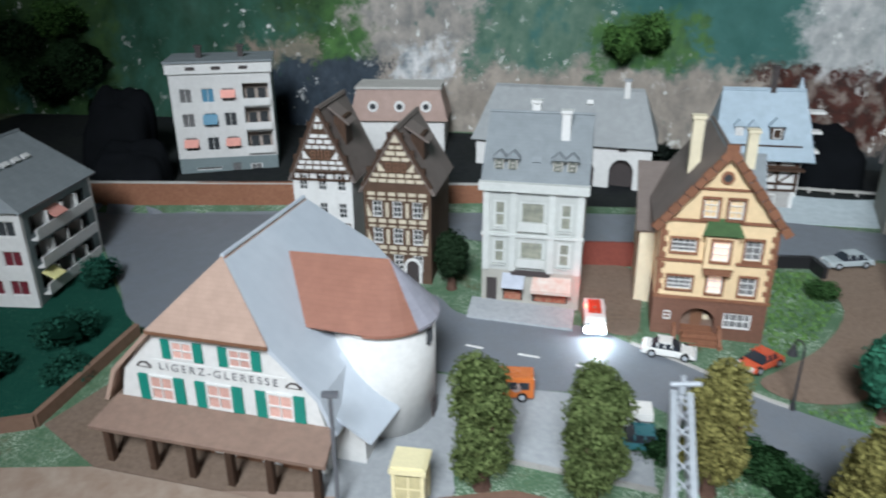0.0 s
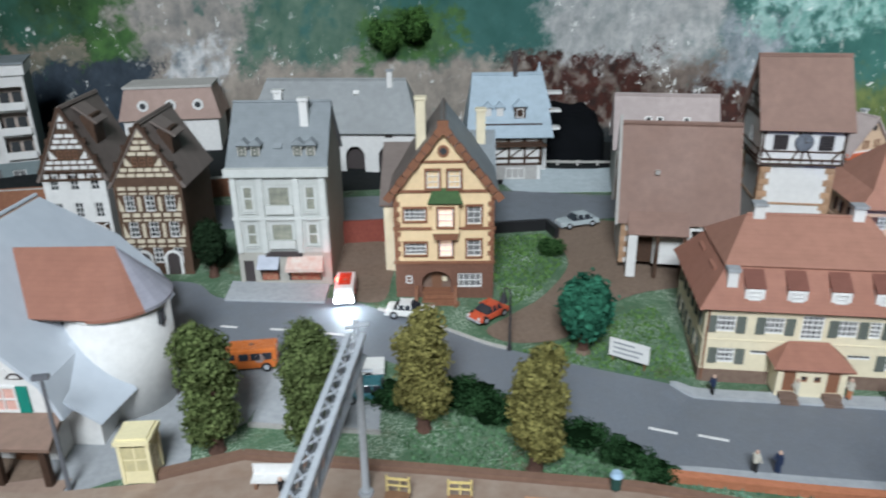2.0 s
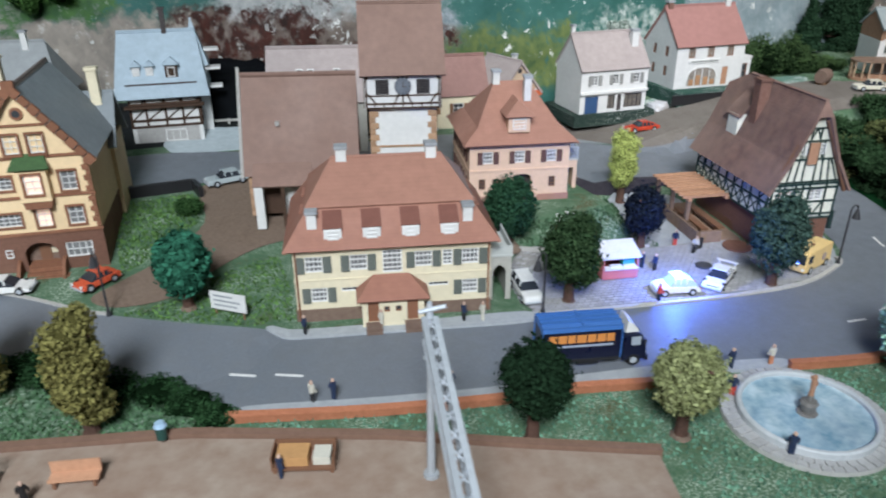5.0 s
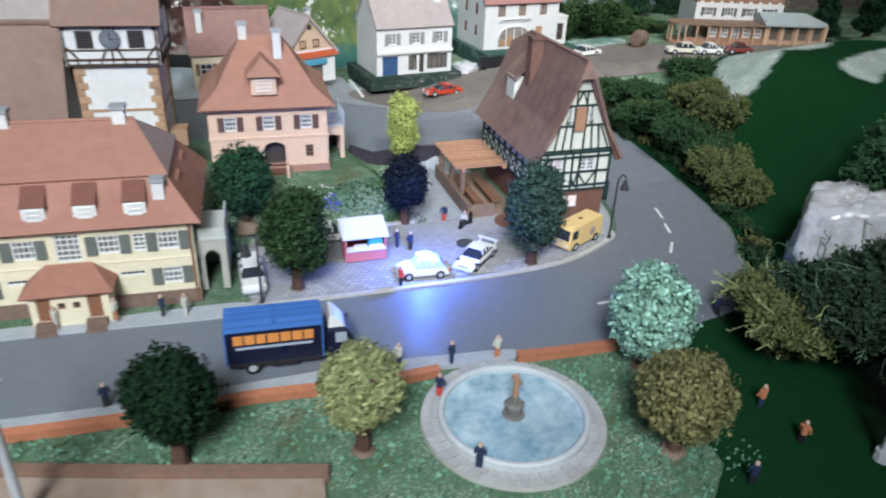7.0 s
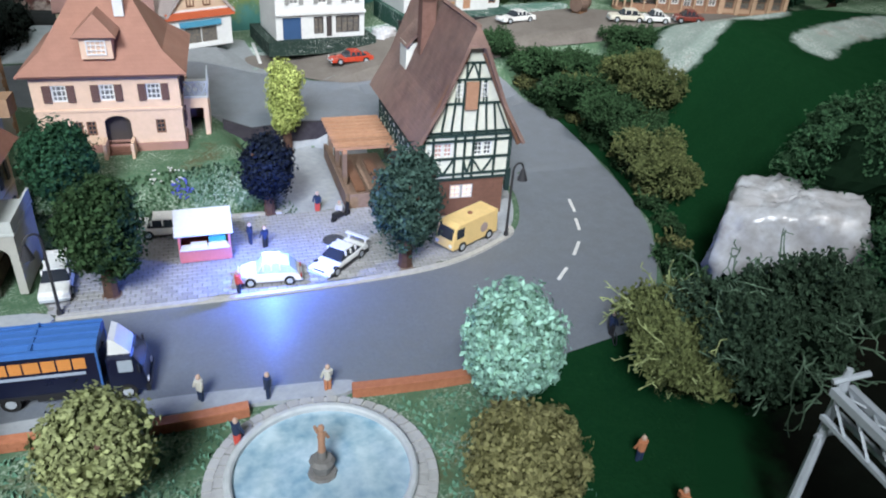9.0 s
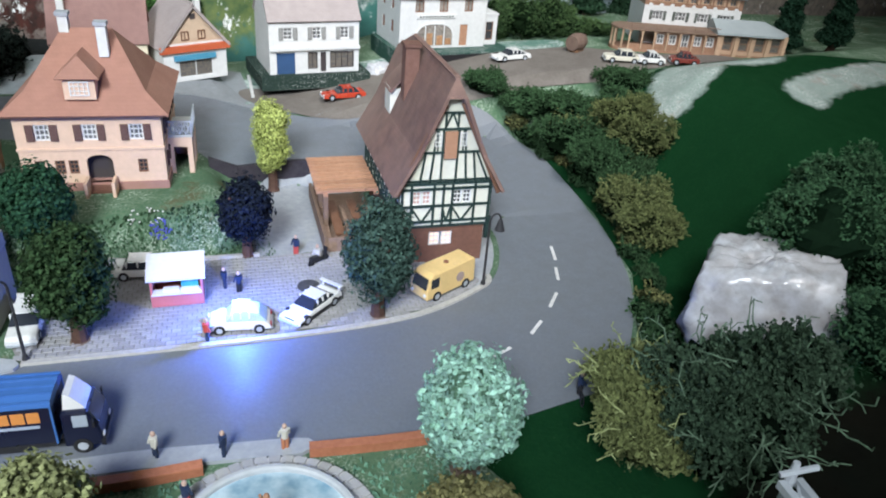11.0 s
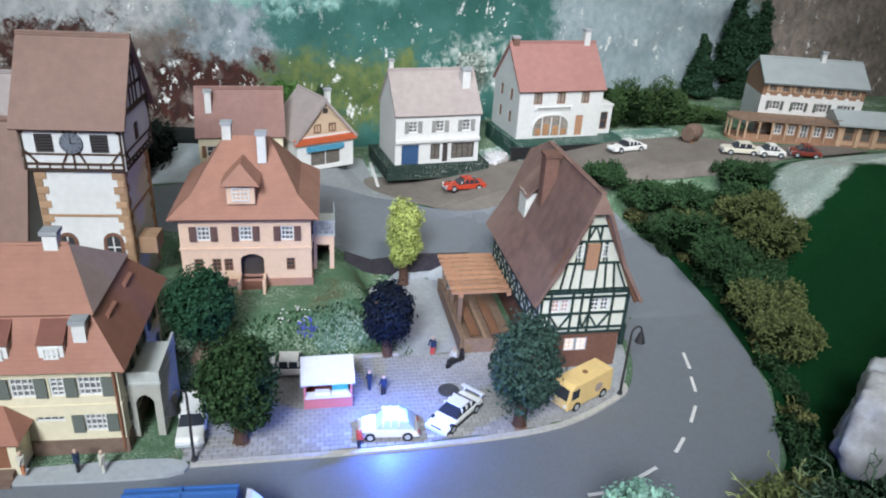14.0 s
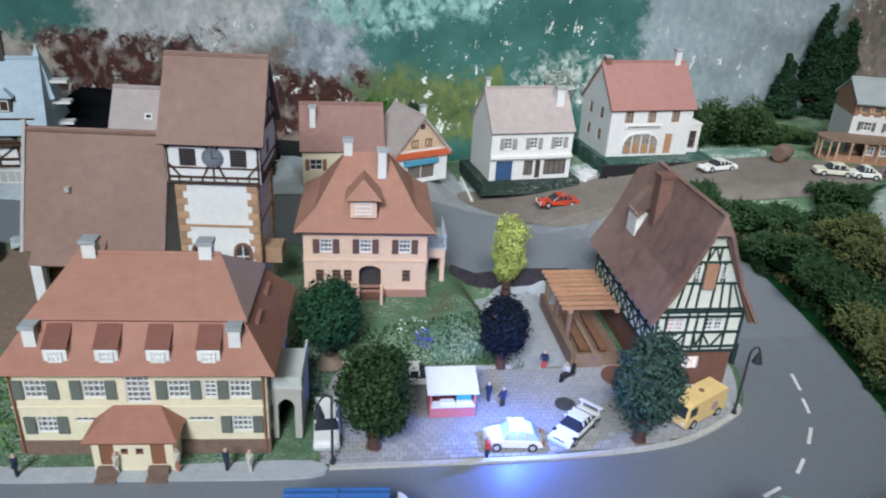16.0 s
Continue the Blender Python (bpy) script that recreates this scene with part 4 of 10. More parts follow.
    doors = [hole(0.95, 0.5, 0.95, 1.9), hole(4.3, 0.5, 0.95, 1.9), hole(2.1, 1.4, 0.5, 0.55), hole(3.1, 1.4, 0.5, 0.55)]
    part("porch_wall", Shape().wall(pw, 2.8, 0.3, doors), CREAM, o, "", pf)
    for sx in (-1, 1):
        part("porch_wall", Shape().box(px + sx * (pw / 2 - 0.15) - 0.15, px + sx * (pw / 2 - 0.15) + 0.15, -pd + 0.3, 0, 0, 2.8), CREAM, o)
    for u in (0.95, 4.3):
        part("door", Shape().box(u - 0.47, u + 0.47, 0.1, 0.2, 0.5, 2.4), TRIM, o, "", pf)
        part("stair", Shape().box(px - pw / 2 + u - 0.7, px - pw / 2 + u + 0.7, -pd - 0.55, -pd, -0.4, 0.5).box(px - pw / 2 + u - 0.7, px - pw / 2 + u + 0.7, -pd - 1.1, -pd - 0.55, -0.4, 0.1), PLINTH, o)
    for u in (2.1, 3.1):
        window(o, pf, u, 1.4, 0.5, 0.55, 1, 1, TRIM, GLASS, 0.08)
    e = 0.45
    q0, q1 = (px - pw / 2 + 1.1, -0.2, 4.1), (px + pw / 2 - 1.1, -0.2, 4.1)
    c = [(px - pw / 2 - e, -pd - e, 2.75), (px + pw / 2 + e, -pd - e, 2.75), (px + pw / 2 + e, 0, 2.75), (px - pw / 2 - e, 0, 2.75)]
    part("porch_roof", Shape().plate([c[0], c[1], q1, q0], 0.2), RED_TILE, o)
    part("porch_roof", Shape().plate([c[1], c[2], q1], 0.2), RED_TILE, o)
    part("porch_roof", Shape().plate([c[3], c[0], q0], 0.2), RED_TILE, o)
    # arched side annex with a railed terrace on top
    ax = w / 2
    part("annex_wall", Shape().wall(2.2, 4.4, 0.3, [hole(1.1, 0, 1.2, 3.5)]), GREYBACK, o, "", at(ax, 1.2))
    part("arch_head", Shape().prism([(ax + 0.5, 3.5), (ax + 0.5, 2.9), (ax + 0.68, 3.25), (ax + 0.95, 3.45), (ax + 0.95, 3.5)], 1.22, 1.48).prism([(ax + 1.7, 3.5), (ax + 1.25, 3.5), (ax + 1.25, 3.45), (ax + 1.52, 3.25), (ax + 1.7, 2.9)], 1.22, 1.48), GREYBACK, o)
    part("annex_wall", Shape().box(ax + 1.9, ax + 2.2, 1.5, 6.2, 0, 4.4), GREYBACK, o)
    part("annex_roof", Shape().box(ax, ax + 2.3, 1.1, 6.2, 4.4, 4.6), GREYWALL, o)
    part("terrace_rail", Shape().box(ax, ax + 2.25, 1.15, 1.3, 4.6, 5.4).box(ax + 2.1, ax + 2.25, 1.3, 6.2, 4.6, 5.4), GREYWALL, o)
    part("annex_shade", Shape().box(ax, ax + 1.9, 5.9, 6.2, 0, 4.4), GREYBACK, o)
    for sx in (-1, 1):
        part("downpipe", Shape().cyl(sx * (w / 2 - 0.2), -0.15, 0, 6.8, 0.09, n=6), TRIM, o)


def half_timbered_inn():
    w, d = 7.6, 14.6
    o = thing("half_timbered_inn", at(101.94, 38.95, 0, -15.4), "half-timbered inn with maroon roof and lit door windows", "house")
    g = 3.45
    gf = body(o, w - 0.7, d - 0.5, g, BROWNSTONE, {"front": [hole(3.2, 1.75, 2.0, 1.25)]})
    f1 = faces(w, d)
    for u in (2.68, 3.72):
        window(o, gf["front"] @ at(0, 0), u, 1.75, 0.92, 1.25, 2, 3, glass=LIT)
    part("door", Shape().box(-1.6, 0.9, 0.25, 0.32, 0, 1.85), TRIM, o)
    h0, h1 = g, 7.5
    front_wins = (1.35, 2.15, 4.75, 5.55)
    for side, length in (("front", w), ("right", d), ("back", w), ("left", d)):
        inset = 0 if side in ("front", "back") else 0.35
        hs = [hole(u, 2.05, 0.72, 1.2) for u in front_wins] if side == "front" else []
        if side == "left":
            hs = [(u - inset - 0.36, u - inset + 0.36, 2.05, 3.25) for u in (2.0, 3.0, 6.6, 10.2)]
        part("wall", Shape().wall(length - 2 * inset, h1 - h0, 0.35, hs), CREAMWHITE, o, "", f1[side] @ at(inset, 0, h0))
    fr = f1["front"] @ at(0, 0, h0)
    lf = f1["left"] @ at(0, 0, h0)
    rf = f1["right"] @ at(0, 0, h0)
    for u in front_wins:
        window(o, fr, u, 2.05, 0.72, 1.2, 2, 3, glass=PINKPANE if u < 3 else GLASS, fr=0.1)
    for u in (2.0, 3.0, 6.6, 10.2):
        window(o, lf, u, 2.05, 0.72, 1.2, 2, 3, glass=CURTAIN, fr=0.08)
    G = GREEN_TIMBER
    frame_grid(o, fr, G, [0.15, 0.9, 2.75, 3.55, 4.3, 6.2, w - 0.15], [0.12, 0.55, 1.95, 3.45, 3.9], 0.2)
    for a, b in ((0.9, 2.7), (3.5, 4.25), (4.25, 6.1)):
        bar("brace", o, G, fr, a, 1.9, (a + b) / 2, 0.5, 0.17)
        bar("brace", o, G, fr, b, 1.9, (a + b) / 2, 0.5, 0.17)
    for side, ff in (("left", lf), ("right", rf)):
        us = [0.15] + [d * k / 9 for k in range(1, 9)] + [d - 0.15]
        frame_grid(o, ff, G, us, [0.12, 1.95, 3.9], 0.2)
        for k in range(9):
            a, b = us[k], us[k + 1]
            bar("brace", o, G, ff, a, 0.2, b, 1.9, 0.15)
            bar("brace", o, G, ff, b, 0.2, a, 1.9, 0.15)
            if k in (0, 2, 5, 8):
                bar("brace", o, G, ff, a, 2.0, b, 3.8, 0.15)
    rise = 8.6
    gable(o, w, rise, h1, 0.0, CREAMWHITE, cut=0.8)
    gable(o, w, rise, h1, d - 0.35, CREAMWHITE, cut=0.8)
    gf2 = at(0, 0, h1)
    def half(z):
        return w / 2 * (1 - z / rise) - 0.15
    for z in (0.12, 2.5, 4.4, 5.7):
        bar("rail", o, G, gf2, -half(z), z, half(z), z, 0.17, 0.12)
    for z0, z1, us in ((0, 2.5, (-2.3, -1.5, -0.62, 0.62, 1.5, 2.3)), (2.5, 4.4, (-1.3, -0.62, 0.62, 1.3)), (4.4, 5.7, (-0.5, 0.5))):
        for u in us:
            top = u * 0.85 if abs(u) > 0.7 else u
            bar("post", o, G, gf2, u, z0, top, z1, 0.17)
    for sx in (-1, 1):
        bar("brace", o, G, gf2, sx * 3.3, 0.1, sx * 2.2, 2.5, 0.16)
        bar("brace", o, G, gf2, sx * 0.5, 4.5, sx * 0.05, 5.6, 0.14)
        bar("rafter", o, BROWN_FRAME, gf2, sx * (w / 2 + 0.5), -1.0, sx * 0.72, 6.5, 0.4, 0.5)
        bar("window_post", o, G, gf2, sx * 1.02, 2.6, sx * 1.02, 4.3, 0.12)
    part("shutter", Shape().box(-0.5, 0.5, -0.22, 0.0, h1 + 2.0, h1 + 4.2), ORANGE_WOOD, o)
    for u in (-1.0, 1.0):
        window(o, gf2, u, 3.0, 0.55, 1.1, 2, 3, glass=GLASS, fr=0.07, proud=0.2)
    # roof: flared eaves, half hips, broken edge with a light gap, brick chimney
    s, k = 0.75, rise / (w / 2)
    zt = h1 + rise
    hz = h1 + rise * 0.8
    hx = w / 2 * 0.2 + 0.12
    y0, y1 = -0.8, d + 0.75
    for sx in (-1, 1):
        mid = (sx * (w / 2 * 0.72), h1 + rise * 0.28 + 0.12)
        part("roof_slope", Shape().plate([(mid[0], y0, mid[1]), (mid[0], y1, mid[1]), (sx * hx, y1, hz + 0.1), (0, y1 - 3.0, zt + 0.1), (0, y0 + 0.35, zt + 0.1), (sx * hx, y0, hz + 0.1)], 0.28), MAROON_TILE, o)
        part("roof_eave", Shape().plate([(sx * (w / 2 + 0.85), y0 - 0.1, h1 - 0.75), (sx * (w / 2 + 0.85), y1 + 0.1, h1 - 0.75), (mid[0], y1, mid[1]), (mid[0], y0, mid[1])], 0.28), MAROON_TILE, o)
    for ya, yb in ((y0, y0 + 0.35), (y1, y1 - 3.0)):
        part("roof_hip", Shape().plate([(-hx, ya, hz + 0.1), (hx, ya, hz + 0.1), (0, yb, zt + 0.1)], 0.25), MAROON_TILE, o)
    chimney(o, -1.45, 8.0, 10.8, 16.2, 1.2, 1.2, BRICKBROWN, BRICKBROWN, "brown brick chimney")
    dm = part("roof_gap", Shape().box(-2.8, -1.5, 9.3, 11.3, 9.9, 12.2), CREAMWHITE, o, "pale open dormer cheek")
    part("dormer_roof", Shape().plate([(-2.95, 9.0, 12.0), (-2.95, 11.8, 12.0), (-0.8, 11.8, 14.4), (-0.8, 9.0, 14.4)], 0.2), MAROON_TILE, dm)
    part("bracket", Shape().box(w / 2 - 0.25, w / 2 + 0.15, -0.2, 0.1, 2.2, 4.2), G, o)


def pink_house():
    w, d, h = 11.0, 11.0, 7.0
    o = thing("pink_house", at(78.5, 56.2, 3.3, -17.6), "salmon pink villa with hipped tile roof and dormer", "house")
    up = (2.0, 5.5, 9.0)
    hs = [hole(u, 4.6, 1.1, 1.35) for u in up] + [hole(9.2, 1.7, 0.75, 1.2), hole(2.9, 1.7, 0.75, 1.2), hole(3.9, 1.7, 0.75, 1.2), hole(1.4, 1.7, 0.75, 1.2), hole(5.9, 0.9, 2.0, 2.5)]
    side = [hole(u, z, 1.0, 1.3) for u in (2.2, 5.5, 8.8) for z in (1.7, 4.6)]
    f = body(o, w, d, h, PINK, {"front": hs, "left": side, "right": side})
    for u in up:
        window(o, f["front"], u, 4.6, 1.1, 1.35, 3, 3, glass=CURTAIN, shutters=MAROON_SHUTTER, sw=0.58)
    for u in (9.2, 2.9, 3.9, 1.4):
        window(o, f["front"], u, 1.7, 0.75, 1.2, 2, 3, BROWN_FRAME, GLASS)
    for sd in ("left", "right"):
        for u in (2.2, 5.5, 8.8):
            for z in (1.7, 4.6):
                window(o, f[sd], u, z, 1.0, 1.3, 2, 3, glass=CURTAIN, shutters=MAROON_SHUTTER, sw=0.5)
    part("plinth", Shape().box(-w / 2 - 0.12, w / 2 + 0.12, -0.12, d + 0.12, -1.2, 0.9), PLINTHPINK, o)
    part("string_course", Shape().box(-w / 2 - 0.08, w / 2 + 0.08, -0.1, d + 0.08, 3.75, 3.95), PINK, o)
    part("cornice", Shape().box(-w / 2 - 0.3, w / 2 + 0.3, -0.3, d + 0.3, 6.8, 7.05), PINK, o)
    part("door_recess", Shape().box(-0.7, 1.5, 0.9, 1.0, 0.9, 3.5), DARK_FRAME, o)
    for sx in (-1, 1):
        curve = [(sx * -1.0, 2.7)] + [(sx * -math.cos(math.pi * k / 12), 2.7 + 0.62 * math.sin(math.pi * k / 12)) for k in range(1, 7)] + [(0, 3.42), (sx * -1.0, 3.42)]
        part("arch_spandrel", Shape().prism(curve, 0.0, 0.33), PINK, o, "", at(0.4, 0, 0))
    for k in range(4):
        part("step", Shape().box(-0.5, 1.3, -0.4 * (4 - k), -0.4 * (3 - k), -0.9, 0.9 - 0.36 * (3 - k) - 0.2), BROWNSTONE, o)
    for x in (-0.75, 1.35):
        part("stair_wall", Shape().box(x - 0.02, x + 0.22, -1.7, -0.1, -0.9, 1.5), PINK, o)
    e, zr = 0.75, 12.3
    a = [(-w / 2 - e, -e, 6.9), (w / 2 + e, -e, 6.9), (w / 2 + e, d + e, 6.9), (-w / 2 - e, d + e, 6.9)]
    mid = [(x * 0.72, d / 2 + (y - d / 2) * 0.72, 8.35) for x, y, z in a]
    r0, r1 = (-1.9, d / 2, zr), (1.9, d / 2, zr)
    for k in range(4):
        part("roof_eave", Shape().plate([a[k], a[(k + 1) % 4], mid[(k + 1) % 4], mid[k]], 0.25), PINK_TILE, o)
    for pts in ([mid[0], mid[1], r1, r0], [mid[1], mid[2], r1], [mid[2], mid[3], r0, r1], [mid[3], mid[0], r0]):
        part("roof_slope", Shape().plate(pts, 0.25), PINK_TILE, o)
    dormer(o, -0.2, 0.0, 8.0, 2.3, 1.75, 2.6, PINK_TILE, PINK, 4, 3, 1.5, fr=0.09, o=0.45)
    chimney(o, 1.4, 3.6, 10.5, 13.0, 0.75, 0.75)
    chimney(o, -1.7, d / 2, 11.8, 13.3, 0.75, 0.75)
    # veranda with an iron balcony on the right
    x = w / 2
    part("veranda_wall", Shape().wall(2.0, 3.6, 0.3, [hole(1.0, 0, 1.15, 2.7)]), PINK, o, "", at(x, 3.0))
    part("veranda_wall", Shape().wall(4.4, 3.6, 0.3, [hole(2.2, 0, 1.3, 2.7)]), PINK, o, "", at(x + 2.0, 3.3, 0, 90))
    part("veranda_back", Shape().box(x, x + 1.9, 7.4, 7.7, -1.2, 3.6).box(x, x + 1.9, 3.3, 7.4, -1.2, 0.0), PLINTHPINK, o)
    # maroon panel added so the inside of the arch looks dark
    part("veranda_lining", Shape().box(x + 0.02, x + 0.1, 3.3, 7.4, 0, 3.6), MAROON_SHUTTER, o)
    for k in range(4):
        for q in (0, 0.5):
            bar("lattice_bar", o, STEEL, at(x, 3.0), 0.05 + 0.5 * k + q, 3.85, 0.05 + 0.5 * k + 0.5 - q, 4.9, 0.07)
    part("veranda_roof", Shape().box(x, x + 2.1, 2.95, 7.8, 3.6, 3.8), GREYWALL, o)
    rail = Shape()
    for k in range(9):
        rail.box(x + 0.1 + k * 0.23, x + 0.16 + k * 0.23, 3.0, 3.06, 3.8, 5.0).box(x + 2.0, x + 2.06, 3.0 + k * 0.55, 3.06 + k * 0.55, 3.8, 5.0)
    rail.box(x, x + 2.1, 2.98, 3.08, 4.95, 5.07).box(x + 1.98, x + 2.08, 3.0, 7.7, 4.95, 5.07)
    part("balcony_rail", rail, STEEL, o)


def church():
    o = thing("church", at(56.4, 63.2, 3.4, -20.5), "white church with brown tiled nave roof and porch", "church")
    w, d, h = 11.0, 7.6, 5.6
    f = body(o, w, d, h, WHITE, {"front": [hole(2.2, 0, 2.4, 3.0), hole(7.6, 1.6, 1.0, 2.2)]})
    gable_x(o, w, d, 8.4, h, WHITE)
    roof_x(o, w, d, h, 8.4, BROWN_TILE, side=0.5, end=0.5, label="large plain brown tile roof")
    part("verge", Shape().prism([(-0.6, h - 1.2), (0, h - 1.3), (d / 2, h + 8.6), (d, h - 1.3), (d + 0.6, h - 1.2), (d / 2, h + 9.2)], 0, 0.3), KERB, o, "", at(-w / 2 - 0.35, 0, 0, 90))
    quoins(o, f["front"], 0, 0, h - 0.6, BRICKPALE, 1, 0.8, 0.6)
    part("porch_roof", Shape().plate([(-w / 2 + 0.6, -2.0, 3.9), (-w / 2 + 6.6, -2.0, 3.9), (-w / 2 + 6.6, 0.6, 6.2), (-w / 2 + 0.6, 0.6, 6.2)], 0.3), BROWN_TILE, o)
    for x in (-w / 2 + 1.0, -w / 2 + 3.6, -w / 2 + 6.2):
        part("porch_post", Shape().box(x - 0.18, x + 0.18, -1.8, -1.45, -0.8, 4.0), TIMBER, o)
    part("porch_wall", Shape().box(-w / 2 + 0.7, -w / 2 + 1.6, -1.9, -1.2, -0.8, 3.9), WHITE, o)
    part("door", Shape().box(-w / 2 + 1.0, -w / 2 + 3.4, 0.4, 0.5, 0, 3.0), TIMBER, o)
    part("roof_vent", Shape().box(-2.4, -2.0, 1.2, 1.6, 9.3, 9.7), STONE, o)
    # round-headed windows between porch and tower
    for u in (8.9,):
        arch_door(o, f["front"], u, 1.2, 1.1, 2.4, GLASS, BRICKPALE)


def church_tower():
    w, d = 6.7, 7.0
    o = thing("church_tower", at(66.5, 59.7, 2.1, -20.0), "white church tower with timbered belfry, clock and brown gable roof", "church tower")
    f = body(o, w, d, 12.4, WHITE)
    for u, fl in ((0, 1), (w, -1)):
        quoins(o, f["front"], u, 1, 12.3, BRICKPALE, fl, 0.85, 0.62)
    for u, fl in ((0, 1), (d, -1)):
        quoins(o, f["right"], u, 1, 12.3, BRICKPALE, fl, 0.85, 0.62)
        quoins(o, f["left"], u, 1, 12.3, BRICKPALE, fl, 0.85, 0.62)
    part("string_course", Shape().box(-w / 2 - 0.08, w / 2 + 0.08, -0.09, d + 0.08, 8.3, 8.5), BRICKPALE, o)
    for u in (1.6, 5.2):
        lancet = arch_door(o, f["front"], u, 4.4, 1.1, 2.2, GLASS, BROWNSTONE, "leaded church window")
        part("glazing_bar", Shape().box(u - 0.05, u + 0.05, -0.12, 0.0, 4.4, 6.5), FRAME, lancet)
        part("glazing_bar", Shape().box(u - 0.5, u + 0.5, -0.11, 0.0, 5.5, 5.6), FRAME, lancet)
    W, D, z0, h = w + 0.9, d + 0.8, 12.4, 4.3
    up = Matrix.Translation(Vector((0, -0.4, z0)) * CM)
    F = {k: up @ m for k, m in faces(W, D).items()}
    for side, length in (("front", W), ("right", D), ("back", W), ("left", D)):
        inset = 0 if side in ("front", "back") else 0.35
        hs = [hole(1.75, 1.45, 1.35, 1.5), hole(W - 1.75, 1.45, 1.35, 1.5)] if side == "front" else [(length / 2 - inset - 0.7, length / 2 - inset + 0.7, 1.45, 2.95)]
        part("belfry_wall", Shape().wall(length - 2 * inset, h, 0.35, hs), WHITE, o, "", F[side] @ at(inset, 0, 0))
        frame_grid(o, F[side], TIMBER, [0.15, length - 0.15], [0.1, 0.55, h - 0.1], 0.17)
        n = 8
        for k in range(1, n):
            bar("stud", o, TIMBER, F[side], length * k / n, 0.1, length * k / n, 0.55, 0.13)
        for sx, base in ((1, 0.15), (-1, length - 0.15)):
            bar("brace", o, TIMBER, F[side], base + sx * 0.1, 1.6, base + sx * 1.0, 0.5, 0.16)
            bar("brace", o, TIMBER, F[side], base + sx * 0.1, 3.0, base + sx * 0.7, h - 0.1, 0.16)
        bar("rail", o, TIMBER, F[side], 0, 1.35, length, 1.35, 0.13)
    mid = W / 2
    for a, b in ((-0.9, -0.35), (0.9, 0.35)):
        bar("brace", o, TIMBER, F["front"], mid + a, 0.5, mid + b, 1.6, 0.16)
        bar("brace", o, TIMBER, F["front"], mid + a, h - 0.1, mid + b, 2.9, 0.16)
    bar("post", o, TIMBER, F["front"], mid, 0.5, mid, h - 0.1, 0.16)
    for u in (1.75, W - 1.75):
        lv = part("louvre", Shape().box(u - 0.65, u + 0.65, 0.1, 0.2, 1.45, 2.95), BLACK, o, "", F["front"])
        for k in range(6):
            part("slat", Shape().box(u - 0.62, u + 0.62, 0.03, 0.12, 1.5 + k * 0.24, 1.6 + k * 0.24), DARK_FRAME, lv)
    part("louvre", Shape().box(D / 2 - 0.65, D / 2 + 0.65, 0.1, 0.2, 1.45, 2.95), TIMBER, o, "", F["right"])
    clock = part("clock_face", Shape().cyl(0, 0, 0, 0.14, 0.85, n=24), mat("clock_grey", (0.17, 0.19, 0.22), (0.12, 0.135, 0.16), 300, 0.5), o, "round grey clock face with dark marks", F["front"] @ at(mid, -0.1, 2.3, 0, 90))
    for k in range(12):
        a = math.pi * k / 6
        part("hour_mark", Shape().box(-0.04, 0.04, 0.6, 0.78, 0, 0.04, Matrix.Rotation(a, 4, "Z")), DARK_FRAME, clock, "", at(0, 0, 0.13))
    part("clock_hand", Shape().box(-0.04, 0.04, -0.05, 0.55, 0.15, 0.2).box(-0.05, 0.42, -0.04, 0.04, 0.15, 0.2), DARK_FRAME, clock)
    s = Shape().prism([(0, 0), (D, 0), (D / 2, 5.4)], 0, 0.3)
    for x in (-W / 2 + 0.3, W / 2):
        part("gable", Shape().prism([(0, 0), (D, 0), (D / 2, 5.4)], 0, 0.3), WHITE, o, "", up @ at(x, 0, h, 90))
    gl = up @ at(W / 2, 0, h, 90)
    for sd in (gl, up @ at(-W / 2, D, h, -90)):
        for z in (0.1, 1.7, 3.3):
            half = D / 2 * (1 - z / 5.4)
            bar("rail", o, TIMBER, sd, D / 2 - half, z, D / 2 + half, z, 0.25)
        for u in (1.6, 3.0, D / 2, D - 3.0, D - 1.6):
            bar("post", o, TIMBER, sd, u, 0, u, 5.4 * (1 - abs(u - D / 2) / (D / 2)), 0.22)
    k = 5.4 / (D / 2)
    for ya in (-0.4 - 0.7, D - 0.4 + 0.7):
        part("roof_slope", Shape().plate([(-W / 2 - 0.45, ya, z0 + h - 0.7 * k + 0.15), (W / 2 + 0.45, ya, z0 + h - 0.7 * k + 0.15), (W / 2 + 0.45, D / 2 - 0.4, z0 + h + 5.6), (-W / 2 - 0.45, D / 2 - 0.4, z0 + h + 5.6)], 0.28), BROWN_TILE, o)
    part("ridge", Shape().rod((-W / 2 - 0.45, D / 2 - 0.4, z0 + h + 5.6), (W / 2 + 0.45, D / 2 - 0.4, z0 + h + 5.6), 0.15), BROWN_TILE, o)
    part("stone_arch", Shape().box(W / 2 - 0.3, W / 2 + 1.2, 1.0, 3.0, 4.5, 6.0), BRICKPALE, o)


def barn_behind_church():
    w, d, h = 12.0, 8.0, 8.0
    o = thing("barn", at(63.6, 80.4, 3.4, -20.5), "long barn with pale weathered roof and three skylights", "barn")
    body(o, w, d, h, GREYBACK)
    gable_x(o, w, d, 5.4, h, GREYBACK)
    roof_x(o, w, d, h, 5.4, PALE_TILE, side=0.4, end=0.5)
    for x in (-2.2, -0.8, 2.4):
        s = Shape().box(-0.4, 0.4, -0.35, 0.35, -0.1, 0.14)
        sk = part("skylight", s, FRAME, o, "", at(x, 1.9, h + 2.75, 0, 53))
        part("pane", Shape().box(-0.25, 0.25, -0.2, 0.2, 0.14, 0.17), GLASS, sk)


